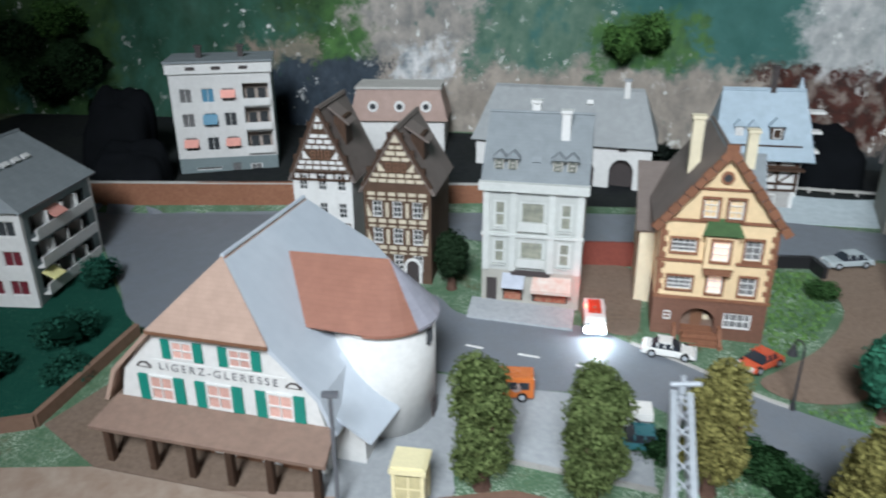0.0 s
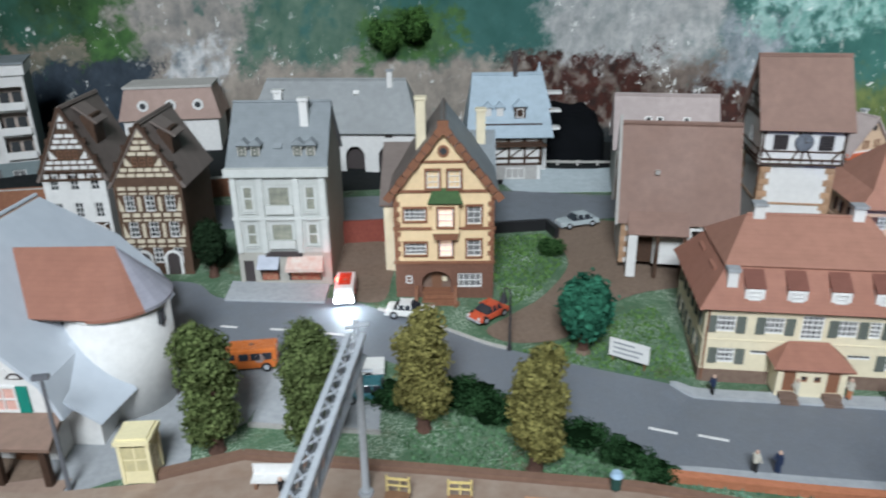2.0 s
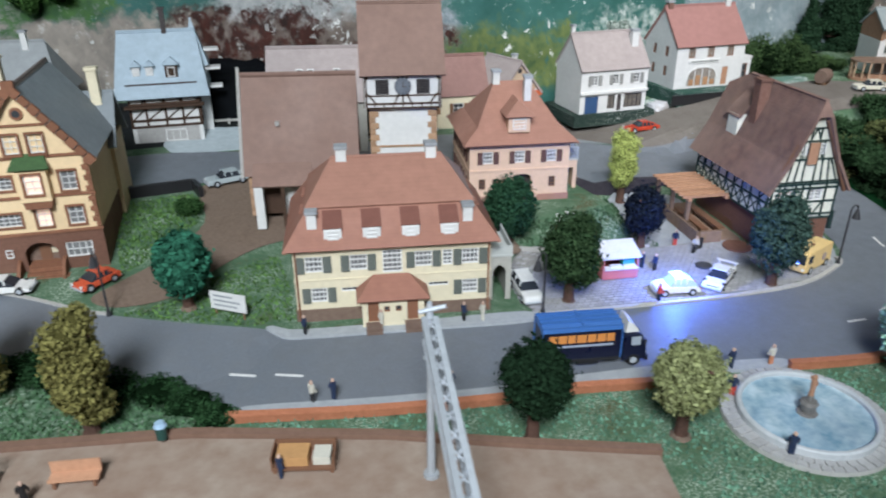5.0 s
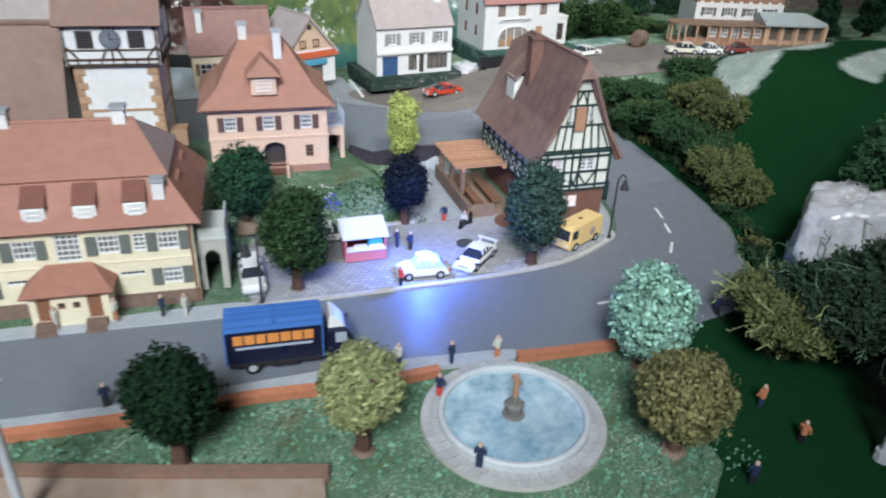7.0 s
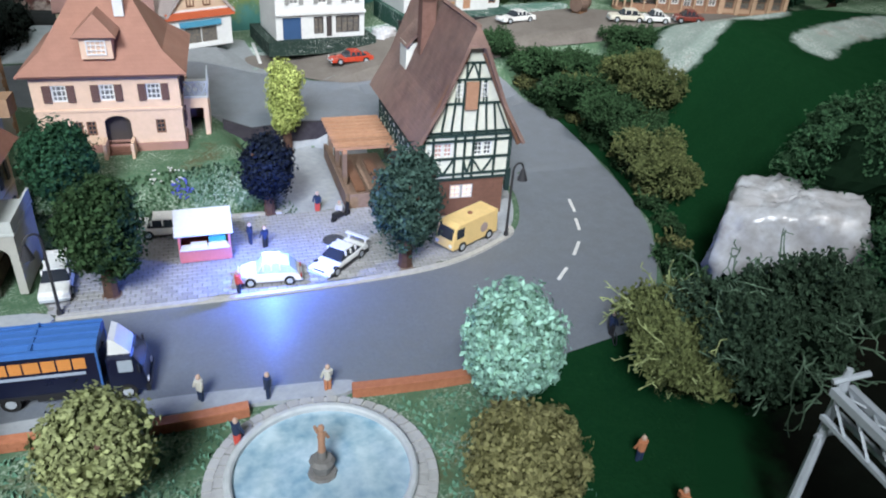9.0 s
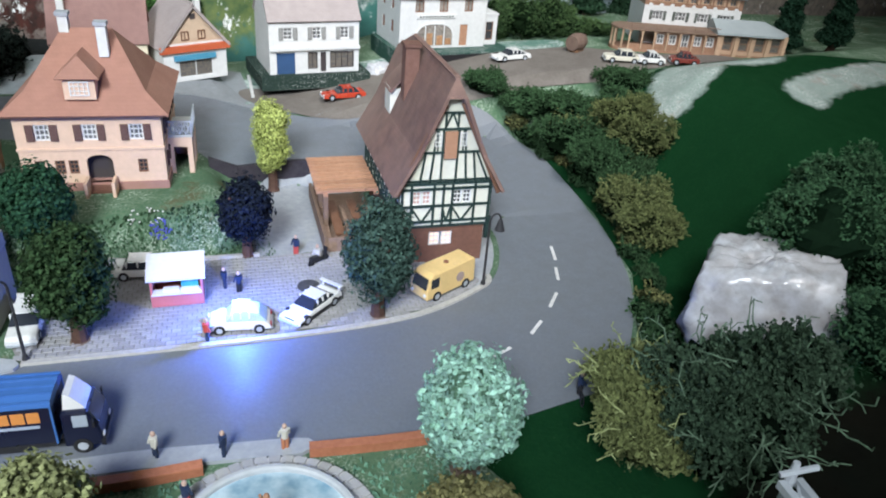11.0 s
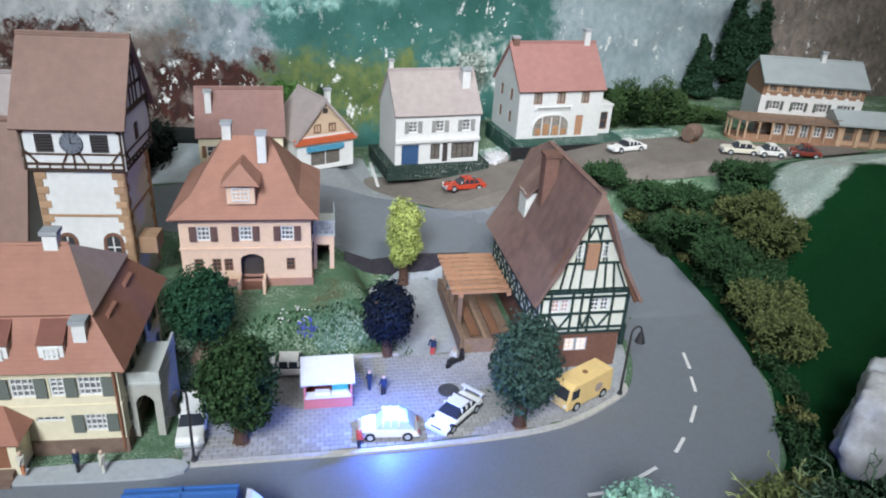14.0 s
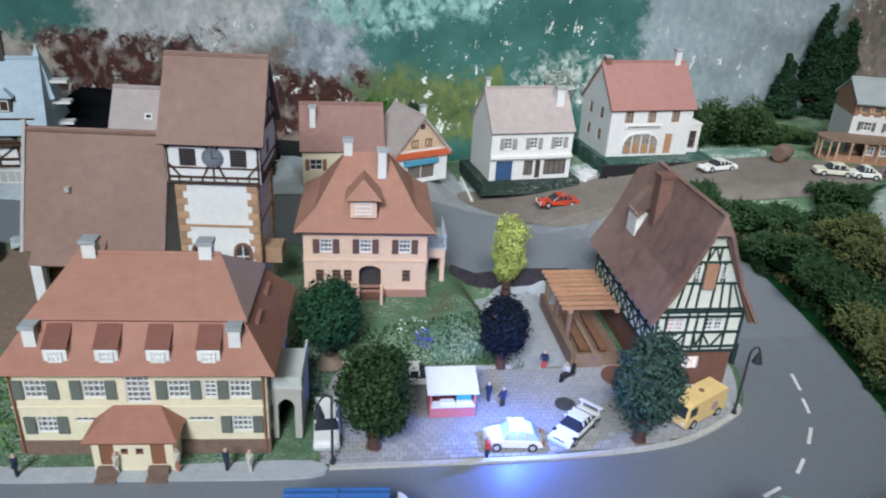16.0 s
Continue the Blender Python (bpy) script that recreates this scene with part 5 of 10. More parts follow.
def yellow_house():
    w, d, h = 9.5, 10.5, 11.2
    o = thing("yellow_house", at(32.2, 62.9, 2.1, -11.5), "tall yellow gabled house with brown base and green bay roof", "house")
    g = 4.0
    f = faces(w, d)
    gh = [hole(3.95, 0, 2.8, 3.2), hole(7.2, 1.3, 2.3, 1.5)]
    part("base_wall", Shape().wall(w, g, 0.4, gh), BROWNSTONE, o, "", f["front"])
    for sd, length in (("right", d), ("back", w), ("left", d)):
        part("base_wall", Shape().box(0.4 if sd != "back" else 0, length - (0.4 if sd != "back" else 0), 0, 0.4, 0, g), BROWNSTONE, o, "", f[sd])
    up = [(2.0, 0.8, 2.0, 1.2, 4), (4.9, 0.6, 1.2, 1.7, 2), (7.6, 0.6, 1.3, 1.7, 2), (2.0, 4.3, 2.0, 1.2, 4), (7.6, 3.9, 1.3, 1.8, 2)]
    hs = [hole(u, z, ww, hh) for u, z, ww, hh, c in up]
    part("wall", Shape().wall(w, h - g, 0.35, hs), YELLOW, o, "", f["front"] @ at(0, 0, g))
    for sd, length in (("right", d), ("back", w), ("left", d)):
        inset = 0 if sd == "back" else 0.35
        part("wall", Shape().box(inset, length - inset, 0, 0.35, g, h), YELLOW, o, "", f[sd])
    fu = f["front"] @ at(0, 0, g)
    for u, z, ww, hh, c in up:
        window(o, fu, u, z, ww, hh, c, 3, FRAME, LIT if (u, z) == (4.9, 0.6) else CURTAIN, 0.09, trim=TRIM)
    rise = 6.0
    gable(o, w, rise, h, 0, YELLOW)
    gable(o, w, rise, h, d - 0.35, YELLOW)
    ft = f["front"] @ at(w / 2, 0, h)
    for u in (-1.0, 1.0):
        window(o, ft, u, 0.35, 1.15, 1.7, 2, 3, FRAME, CURTAIN, 0.09, proud=0.2, trim=TRIM)
    part("oculus", Shape().cyl(0, 0, 0, 0.2, 0.55, n=16), TRIM, o, "", ft @ at(0, 0.05, 3.85, 0, 90))
    part("oculus_pane", Shape().cyl(0, 0, 0, 0.24, 0.33, n=16), GLASS, o, "", ft @ at(0, 0.05, 3.85, 0, 90))
    for z in (g, g + 3.5, h):
        part("band", Shape().box(-w / 2 - 0.12, w / 2 + 0.12, -0.14, 0.02, z - 0.12, z + 0.14), TRIM, o)
    part("band", Shape().box(-2.45, 2.45, -0.14, 0.02, h + 2.75, h + 2.95), TRIM, o)
    for u, fl in ((0, 1), (w, -1)):
        quoins(o, f["front"], u, g + 0.2, h - 0.2, TRIM, fl, 0.6, 0.5)
    # bay window with a green hood
    part("bay", Shape().wall(2.5, 3.2, 0.3, [hole(1.25, 0.7, 1.35, 1.8)]), YELLOW, o, "", at(-1.1, -0.9, g + 3.3))
    for x in (-1.1, 1.1):
        part("bay_side", Shape().box(x, x + 0.3, -0.6, 0, g + 3.3, g + 6.5), YELLOW, o)
    window(o, at(-1.1, -0.9, g + 3.3), 1.25, 0.7, 1.35, 1.8, 2, 3, FRAME, LIT, 0.09, trim=TRIM)
    part("bay_foot", Shape().prism([(-0.9, g + 2.6), (1.2, g + 2.6), (1.4, g + 3.3), (-1.1, g + 3.3)], -0.8, 0), TRIM, o)
    part("bay_hood", Shape().plate([(-1.5, -1.25, g + 6.4), (1.8, -1.25, g + 6.4), (1.3, 0, g + 7.5), (-1.0, 0, g + 7.5)], 0.2), mat("green_copper", (0.07, 0.14, 0.055), (0.05, 0.1, 0.04), 250, 0.6), o)
    # ground floor: arched porch and shop window
    part("recess", Shape().box(-2.4, 0.8, 1.2, 1.3, 0, 3.3), PLINTH, o)
    part("porch_floor", Shape().box(-2.2, 0.6, 0, 1.2, 0.5, 0.8), TRIM, o)
    crown = [(-1.41, 1.9)] + [(-1.41 * math.cos(math.pi * k / 12), 1.9 + 1.15 * math.sin(math.pi * k / 12)) for k in range(13)] + [(1.41, 3.3), (-1.41, 3.3)]
    for sx in (-1, 1):
        spandrel = [(sx * px, pz) for px, pz in crown[1:8]] + [(0, 3.3), (-1.41 * sx, 3.3)]
        part("arch_spandrel", Shape().prism(spandrel, -0.02, 0.38), BROWNSTONE, o, "", at(-0.8, 0, 0))
    part("inner_door", Shape().box(-1.3, -0.3, 1.1, 1.2, 0.8, 2.6), BROWN_FRAME, o)
    part("notice", Shape().box(-0.25, 0.25, 1.06, 1.1, 1.5, 2.0), CREAM, o)
    window(o, f["front"], 7.2, 1.3, 2.3, 1.5, 4, 2, FRAME, CURTAIN, 0.12)
    window(o, f["front"], 1.3, 1.8, 0.6, 0.8, 1, 2, FRAME, CURTAIN, 0.08, proud=0.2)
    for k in range(3):
        part("step", Shape().box(-2.4 + 0.2 * k, 1.4 - 0.2 * k, -1.5 + 0.45 * k, 0, -0.5, 0.1 + 0.32 * k), TRIM, o)
    for x in (-2.6, 1.2):
        part("stair_wall", Shape().prism([(0, -0.5), (1.8, -0.5), (1.8, 1.5), (1.2, 1.4), (0, 0.4)], 0, 0.3), TRIM, o, "", at(x, -1.8, 0, 90))
    roof_y(o, w, d + 2.0, h, rise, DARK_TILE, side=0.6, end=0.5, th=0.3, right=GREY_TILE)
    # scalloped barge boards
    for sx in (-1, 1):
        for k in range(9):
            t = k / 9
            bar("barge_board", o, TRIM, ft, sx * (w / 2 + 0.6) * (1 - t), -0.75 + (rise + 0.9) * t, sx * (w / 2 + 0.6) * (1 - t - 0.1), -0.75 + (rise + 0.9) * (t + 0.1), 0.75 - 0.12 * (k % 2), 0.62, depth=0.3)
    part("finial", Shape().box(-0.5, 0.5, -0.6, -0.2, h + rise - 0.1, h + rise + 0.7), TRIM, o)
    chimney(o, -2.2, 5.0, h + 2.0, h + 7.6, 0.95, 0.95, CREAM, CREAM, "tall cream chimney")
    # rear wing with a cross gable
    part("wing", Shape().box(w / 2 - 4.5, w / 2 + 0.35, d, d + 6, 0, h - 2.0), YELLOW, o)
    for ya, yb in ((d - 1.0, d + 3), (d + 7.0, d + 3)):
        part("roof_slope", Shape().plate([(w / 2 - 5.0, ya, h - 2.4), (w / 2 + 0.8, ya, h - 2.4), (w / 2 + 0.8, yb, h + 2.6), (w / 2 - 5.0, yb, h + 2.6)], 0.3), GREY_TILE, o)
    chimney(o, w / 2 - 0.8, d + 2.4, h + 1.0, h + 4.8, 0.95, 0.95, CREAM, CREAM)
    part("left_wing", Shape().box(-w / 2 - 1.4, -w / 2, 5, d + 4, 0, h - 2.8), CREAM, o)
    part("roof_slope", Shape().plate([(-w / 2 - 1.8, 4.6, h - 2.9), (-w / 2 + 1.5, 4.6, h - 2.9), (-w / 2 + 1.5, d + 2, h + 1.6), (-w / 2 - 1.8, d + 2, h + 1.6)], 0.25), DARK_TILE, o)


def grey_shop_house():
    w, d, h = 9.2, 10.4, 11.6
    o = thing("shop_house", at(17.0, 67.9, 2.9, -11.5), "grey and white town house with shop awnings and slate roof", "house")
    f = faces(w, d)
    g = 3.6
    part("base_wall", Shape().wall(w, g, 0.4, [hole(3.0, 0.5, 1.9, 2.0), hole(6.5, 0.5, 3.3, 2.0), hole(0.95, 0.1, 1.0, 2.6)]), GREYBACK, o, "", f["front"])
    for sd in ("right", "left"):
        part("wall", Shape().box(0.4, d - 0.4, 0, 0.4, 0, h), GREYBACK, o, "", f[sd])
    part("wall", Shape().box(0, w, 0, 0.4, 0, h), GREYBACK, o, "", f["back"])
    ups = [(1.6, 1.2), (4.6, 2.4), (7.6, 1.2)]
    hs = [hole(u, z, ww, hh) for u, ww in ups for z, hh in ((0.6, 2.5), (4.2, 2.7))]
    part("wall", Shape().wall(w, h - g, 0.4, hs), GREYWALL, o, "", f["front"] @ at(0, 0, g))
    fu = f["front"] @ at(0, 0, g)
    for u, ww in ups:
        for z, hh in ((0.6, 2.5), (4.2, 2.7)):
            window(o, fu, u, z, ww, hh, 1, 2 if ww < 2 else 1, GREYTRIM, PALE_GLASS, 0.24, sill=True)
            if ww > 2:
                part("balcony", Shape().box(u - ww / 2 - 0.1, u + ww / 2 + 0.1, -0.4, -0.05, z - 0.1, z + 0.75), GREYTRIM, o, "", fu)
    for u in (0.35, 2.85, 6.35, w - 0.35):
        part("pilaster", Shape().box(u - 0.28, u + 0.28, -0.22, 0, 0, h - g), GREYTRIM, o, "", fu)
    part("cornice", Shape().box(-w / 2 - 0.35, w / 2 + 0.35, -0.5, 0.4, h - 0.15, h + 0.65), GREYTRIM, o)
    part("floor_band", Shape().box(-w / 2 - 0.1, w / 2 + 0.1, -0.25, 0, g + 3.45, g + 3.75), GREYTRIM, o)
    rise = 5.3
    roof_x(o, w, d, h + 0.5, rise, GREY_TILE, side=0.25, end=0.35)
    gable_x(o, w, d, rise, h, GREYBACK)
    for x in (-2.7, 2.6):
        for k in (-0.62, 0.62):
            dormer(o, x + k, 1.0, h + 1.3, 0.85, 1.3, 1.6, GREY_TILE, GREYBACK, 1, 2, 0.5, frame_mat=SHUTTER)
    part("roof_hatch", Shape().box(-0.4, 0.4, -0.3, 0.3, -0.1, 0.15), GREY_TILE, o, "", at(0, 1.7, h + 2.3, 0, 45))
    chimney(o, 2.4, 3.6, h + 3.2, h + 6.3, 0.8, 0.8, FRAME, FRAME, "tall white chimney")
    chimney(o, -0.6, 6.4, h + 4.2, h + 6.6, 0.8, 0.8, FRAME, FRAME, "white chimney")
    # shop front
    for u, ww in ((3.0, 1.9), (6.5, 3.3)):
        window(o, f["front"], u, 0.5, ww, 2.0, 2 if ww < 2 else 3, 1, DARK_FRAME, SHOP_GLASS, 0.1)
    part("door", Shape().box(0.47, 1.43, 0.15, 0.25, 0.1, 2.7), DARK_FRAME, o, "", f["front"])
    aw1 = Shape().plate([(2.0, -1.3, 2.3), (4.1, -1.3, 2.3), (4.1, 0, 3.3), (2.0, 0, 3.3)], 0.1)
    part("awning", aw1, mat("blue_white_cloth", (0.5, 0.53, 0.6), (0.4, 0.43, 0.5), 120, 0.8), o, "pale blue awning", f["front"])
    part("awning", Shape().plate([(4.8, -1.3, 2.3), (8.5, -1.3, 2.3), (8.4, 0, 3.2), (4.9, 0, 3.2)], 0.1).box(4.8, 8.5, -1.3, -1.2, 1.95, 2.3), mat("red_white_cloth", (0.6, 0.36, 0.3), (0.66, 0.6, 0.55), 150, 0.8), o, "red and white awning", f["front"])
    part("shop_display", Shape().box(2.2, 3.8, -0.05, 0.08, 0.6, 1.5).box(5.1, 8.0, -0.05, 0.08, 0.6, 1.9), mat("shop_goods", (0.3, 0.05, 0.04), (0.4, 0.25, 0.16), 260, 0.6), o, "red and orange goods in the shop windows", f["front"])
    part("fascia", Shape().box(2.8, 6.4, -0.2, -0.02, 3.2, 3.7), DARK_FRAME, o, "dark shop sign board", f["front"])


def stepped_timber_house(name, m, w, d, h, rise, label, white_base):
    o = thing(name, m, label, "house", "half-timbered gable houses")
    f = faces(w, d)
    low = h * 0.62 if white_base else 0.0
    side_mat = WHITE if white_base else TIMBERWALL
    infill = WHITE if white_base else IVORY
    us = [w * k / 4 for k in (0.7, 2, 3.3)] if white_base else [w * k / 5 for k in (1, 2.5, 4)]
    zs = (1.6, 4.6, 7.6) if white_base else (1.4, 4.2, 7.0)
    hs = [hole(u, z, 0.95, 1.7) for u in us for z in zs]
    part("wall", Shape().wall(w, h, 0.35, hs), infill if white_base else TIMBERWALL, o, "", f["front"])
    for sd, length in (("right", d), ("back", w), ("left", d)):
        inset = 0 if sd == "back" else 0.35
        part("wall", Shape().box(inset, length - inset, 0, 0.35, 0, h), side_mat, o, "", f[sd])
    for u in us:
        for z in zs:
            window(o, f["front"], u, z, 0.95, 1.7, 2, 3, FRAME, GLASS, 0.1)
    gable(o, w, rise, h, 0, TIMBERWALL)
    gable(o, w, rise, h, d - 0.35, side_mat)
    ff, gt = f["front"], f["front"] @ at(w / 2, 0, h)
    if white_base:
        for z in (1.1, 4.1):
            for u in us:
                part("panel", Shape().box(u - 0.75, u + 0.75, -0.1, 0.02, z - 0.9, z), TIMBER, o, "", ff)
                bar("brace", o, FRAME, ff, u - 0.6, z - 0.8, u + 0.6, z - 0.1, 0.14, 0.14)
                bar("brace", o, FRAME, ff, u - 0.6, z - 0.1, u + 0.6, z - 0.8, 0.14, 0.15)
        frame_grid(o, ff, TIMBER, [0.15, w - 0.15], [h - 0.9, h - 0.12], 0.22)
        for k in range(1, 7):
            bar("stud", o, TIMBER, ff, w * k / 7, h - 0.9, w * k / 7, h, 0.18)
    else:
        for z0, z1 in ((3.2, 3.4), (3.65, 4.05), (6.0, 6.2), (6.45, 6.85), (8.8, 9.0), (9.25, 9.6)):
            for k in range(6):
                u = 0.3 + (w - 0.6) * k / 6
                part("infill_panel", Shape().box(u + 0.14, u + (w - 0.6) / 6 - 0.14, -0.05, 0.02, z0, z1), infill, o, "", ff)
        for z0 in (4.25, 7.05):
            for sx, u in ((1, 0.3), (-1, w - 0.3)):
                part("infill_panel", Shape().prism([(u, z0), (u + sx * 0.5, z0), (u, z0 + 1.5)], -0.05, 0.02), infill, o, "", ff)
            for u in (w * 0.35, w * 0.65):
                part("infill_panel", Shape().box(u - 0.16, u + 0.16, -0.05, 0.02, z0, z0 + 1.5), infill, o, "", ff)
    def half(z):
        return w / 2 * (1 - z / rise)
    rows = [(0.2, 0.55), (0.75, 1.1), (2.35, 2.7), (2.9, 3.3), (3.5, 3.85)] + ([(4.4, 4.9)] if rise > 6 else [])
    for z0, z1 in rows:
        reach = half(z1) - 0.25
        count = max(2, round(reach * 2 / 0.85))
        for k in range(count):
            u = -reach + 2 * reach * k / count
            part("infill_panel", Shape().box(u + 0.08, u + 2 * reach / count - 0.08, -0.05, 0.02, z0, z1), infill, o, "", gt)
    for sx in (-1, 1):
        reach = half(2.2) - 0.2
        part("infill_panel", Shape().prism([(sx * reach, 1.3), (sx * (reach - 0.75), 1.3), (sx * (reach - 0.1), 2.15), (sx * reach, 2.15)], -0.05, 0.02), infill, o, "", gt)
    for u in (-0.75, 0, 0.75):
        window(o, gt, u, 1.3, 0.5, 0.85, 1, 2, BROWN_FRAME, CURTAIN, 0.08, proud=0.2)
    part("infill_panel", Shape().prism([(-half(rise - 1.1) + 0.2, rise - 1.25), (half(rise - 1.1) - 0.2, rise - 1.25), (0, rise - 0.45)], -0.05, 0.02), infill, o, "", gt)
    for sx in (-1, 1):
        bar("rafter", o, TIMBER, gt, sx * (w / 2 + 0.1), -0.2, 0, rise + 0.1, 0.32, 0.16)
        for k in range(3):
            zz = 1.2 + k * 1.7
            part("gable_step", Shape().box(-0.2, 0.2, -0.1, 0.25, 0, 0.5), TIMBER, o, "", gt @ at(sx * (half(zz) + 0.1), 0, zz))
    roof_y(o, w, d, h, rise, DARK_TILE, side=0.5, end=0.15)
    # closed box in dark timber colour stands for the dormer's dark recess
    dm = part("dormer", Shape().box(w * 0.14, w * 0.34, d * 0.25, d * 0.5, h + rise * 0.35, h + rise * 0.82), TIMBER, o, "dark roof dormer")
    part("dormer_roof", Shape().plate([(w * 0.42, d * 0.22, h + rise * 0.7), (w * 0.42, d * 0.53, h + rise * 0.7), (w * 0.08, d * 0.53, h + rise * 0.98), (w * 0.08, d * 0.22, h + rise * 0.98)], 0.2), DARK_TILE, dm)
    if not white_base:
        arch_door(o, ff, w * 0.72, 0.2, 1.3, 2.4, DARK_FRAME, FRAME)
        arch_door(o, ff, w * 0.28, 0.2, 1.3, 2.4, DARK_FRAME, FRAME)
    return o


def gate_house():
    w, d, h = 22.5, 9.0, 7.8
    o = thing("gate_house", at(23.6, 97.0, 4.5, -15), "wide white gate house with archways and grey slate roof", "house")
    f = faces(w, d)
    holes_ = [hole(5.0, 0, 3.0, 4.2), hole(14.2, 0, 2.6, 5.0), hole(18.9, 0, 3.0, 5.2)]
    part("wall", Shape().wall(w, h, 0.5, holes_), WHITE, o, "", f["front"])
    for sd, length in (("right", d), ("left", d), ("back", w)):
        inset = 0 if sd == "back" else 0.5
        part("wall", Shape().box(inset, length - inset, 0, 0.5, 0, h), WHITE, o, "", f[sd])
    for u, ww, hh in ((5.0, 3.0, 4.2), (14.2, 2.6, 5.0), (18.9, 3.0, 5.2)):
        # no real door: dark panel set back in the open archway, for its unlit inside
        arch_door(o, f["front"] @ at(0, 1.0, 0), u, 0, ww, hh, DARK_FRAME)
        sp = Shape()
        for sx in (-1, 1):
            sp.prism([(u + sx * ww / 2, hh), (u + sx * ww / 2, hh - ww * 0.42), (u + sx * ww * 0.36, hh - ww * 0.16), (u + sx * ww * 0.15, hh)], 0.05, 0.45)
        part("arch_head", sp, WHITE, o, "", f["front"])
    roof_x(o, w, d, h, 5.4, GREY_TILE2, side=0.6, end=0.7, hip=2.2)
    part("hatch", Shape().box(18.4, 19.4, -0.1, 0.05, 6.3, 7.2), DARK_FRAME, o, "", f["front"])
    chimney(o, 7.5, 4.0, h + 4.2, h + 6.6, 0.7, 0.7, FRAME)
    part("skylight", Shape().box(-0.4, 0.4, -0.3, 0.3, -0.1, 0.2), FRAME, o, "", at(3.0, 3.0, h + 3.9, 0, 50))


def blue_roof_inn():
    w, d, h = 8.6, 8.0, 8.0
    o = thing("blue_roof_house", at(46.3, 90.0, 4.9, -10), "half-timbered house with pale blue slate roof and dormers", "house")
    f = body(o, w, d, h, WHITE)
    part("base", Shape().box(-w / 2 + 0.5, w / 2 - 0.5, -0.05, 0.1, 0, 2.6), STONE, o)
    frame_grid(o, f["front"], TIMBER, [0.15, 2.0, 4.3, 6.4, w - 0.15], [2.6, 3.4, 5.0, 5.5, 6.2, h - 0.1], 0.3)
    frame_grid(o, f["right"], TIMBER, [0.15, 2.6, 5.4, d - 0.15], [2.6, 3.4, 5.0, 5.5, 6.2, h - 0.1], 0.3)
    for a, b in ((0.2, 2.0), (2.0, 4.3), (4.3, 6.4), (6.4, 8.4)):
        bar("brace", o, TIMBER, f["front"], a, 3.4, b, 5.0, 0.2)
        bar("brace", o, TIMBER, f["front"], b, 5.6, a, 7.6, 0.2)
    for u in (1.1, 3.1, 5.3, 7.4):
        window(o, f["front"], u, 6.3, 0.8, 1.1, 2, 2, FRAME, GLASS, 0.08, proud=0.22)
    window(o, f["front"], 5.2, 0.6, 2.6, 1.5, 3, 1, FRAME, CURTAIN, 0.1, proud=0.2)
    part("overhang", Shape().box(-w / 2 - 0.5, w / 2 + 0.5, -0.9, -0.05, 5.1, 5.4), TIMBER, o)
    gable_x(o, w, d, 5.8, h, WHITE)
    roof_x(o, w, d, h, 5.8, BLUE_TILE, side=1.4, end=1.1, hip=1.0)
    for x in (-2.8, -1.2):
        dormer(o, x, 0.6, h + 0.7, 0.9, 1.4, 1.4, BLUE_TILE, WHITE, 2, 2, 0.6)
    dormer(o, 1.4, 0.4, h + 0.4, 1.5, 1.8, 1.6, BLUE_TILE, TIMBER, 1, 1, 0.8)
    chimney(o, 1.0, 4.0, h + 4.5, h + 8.4, 0.6, 0.6, DARK_FRAME, DARK_FRAME, "black chimney")
    tw = part("stair_tower", Shape().box(w / 2 - 1.2, w / 2 + 1.2, 3.4, 6.2, 0, 9.5), WHITE, o)
    part("tower_roof", Shape().plate([(w / 2 - 1.6, 3.0, 9.4), (w / 2 + 1.6, 3.0, 9.4), (w / 2, 4.8, 15.2)], 0.15).plate([(w / 2 + 1.6, 3.0, 9.4), (w / 2 + 1.6, 6.6, 9.4), (w / 2, 4.8, 15.2)], 0.15).plate([(w / 2 - 1.6, 3.0, 9.4), (w / 2 - 1.6, 6.6, 9.4), (w / 2, 4.8, 15.2)], 0.15), BLUE_TILE, tw)
    for k in range(3):
        part("balcony", Shape().box(w / 2 + 1.2, w / 2 + 3.0, 3.6, 5.2, 6.3 + k * 2.4, 6.6 + k * 2.4), FRAME, o)


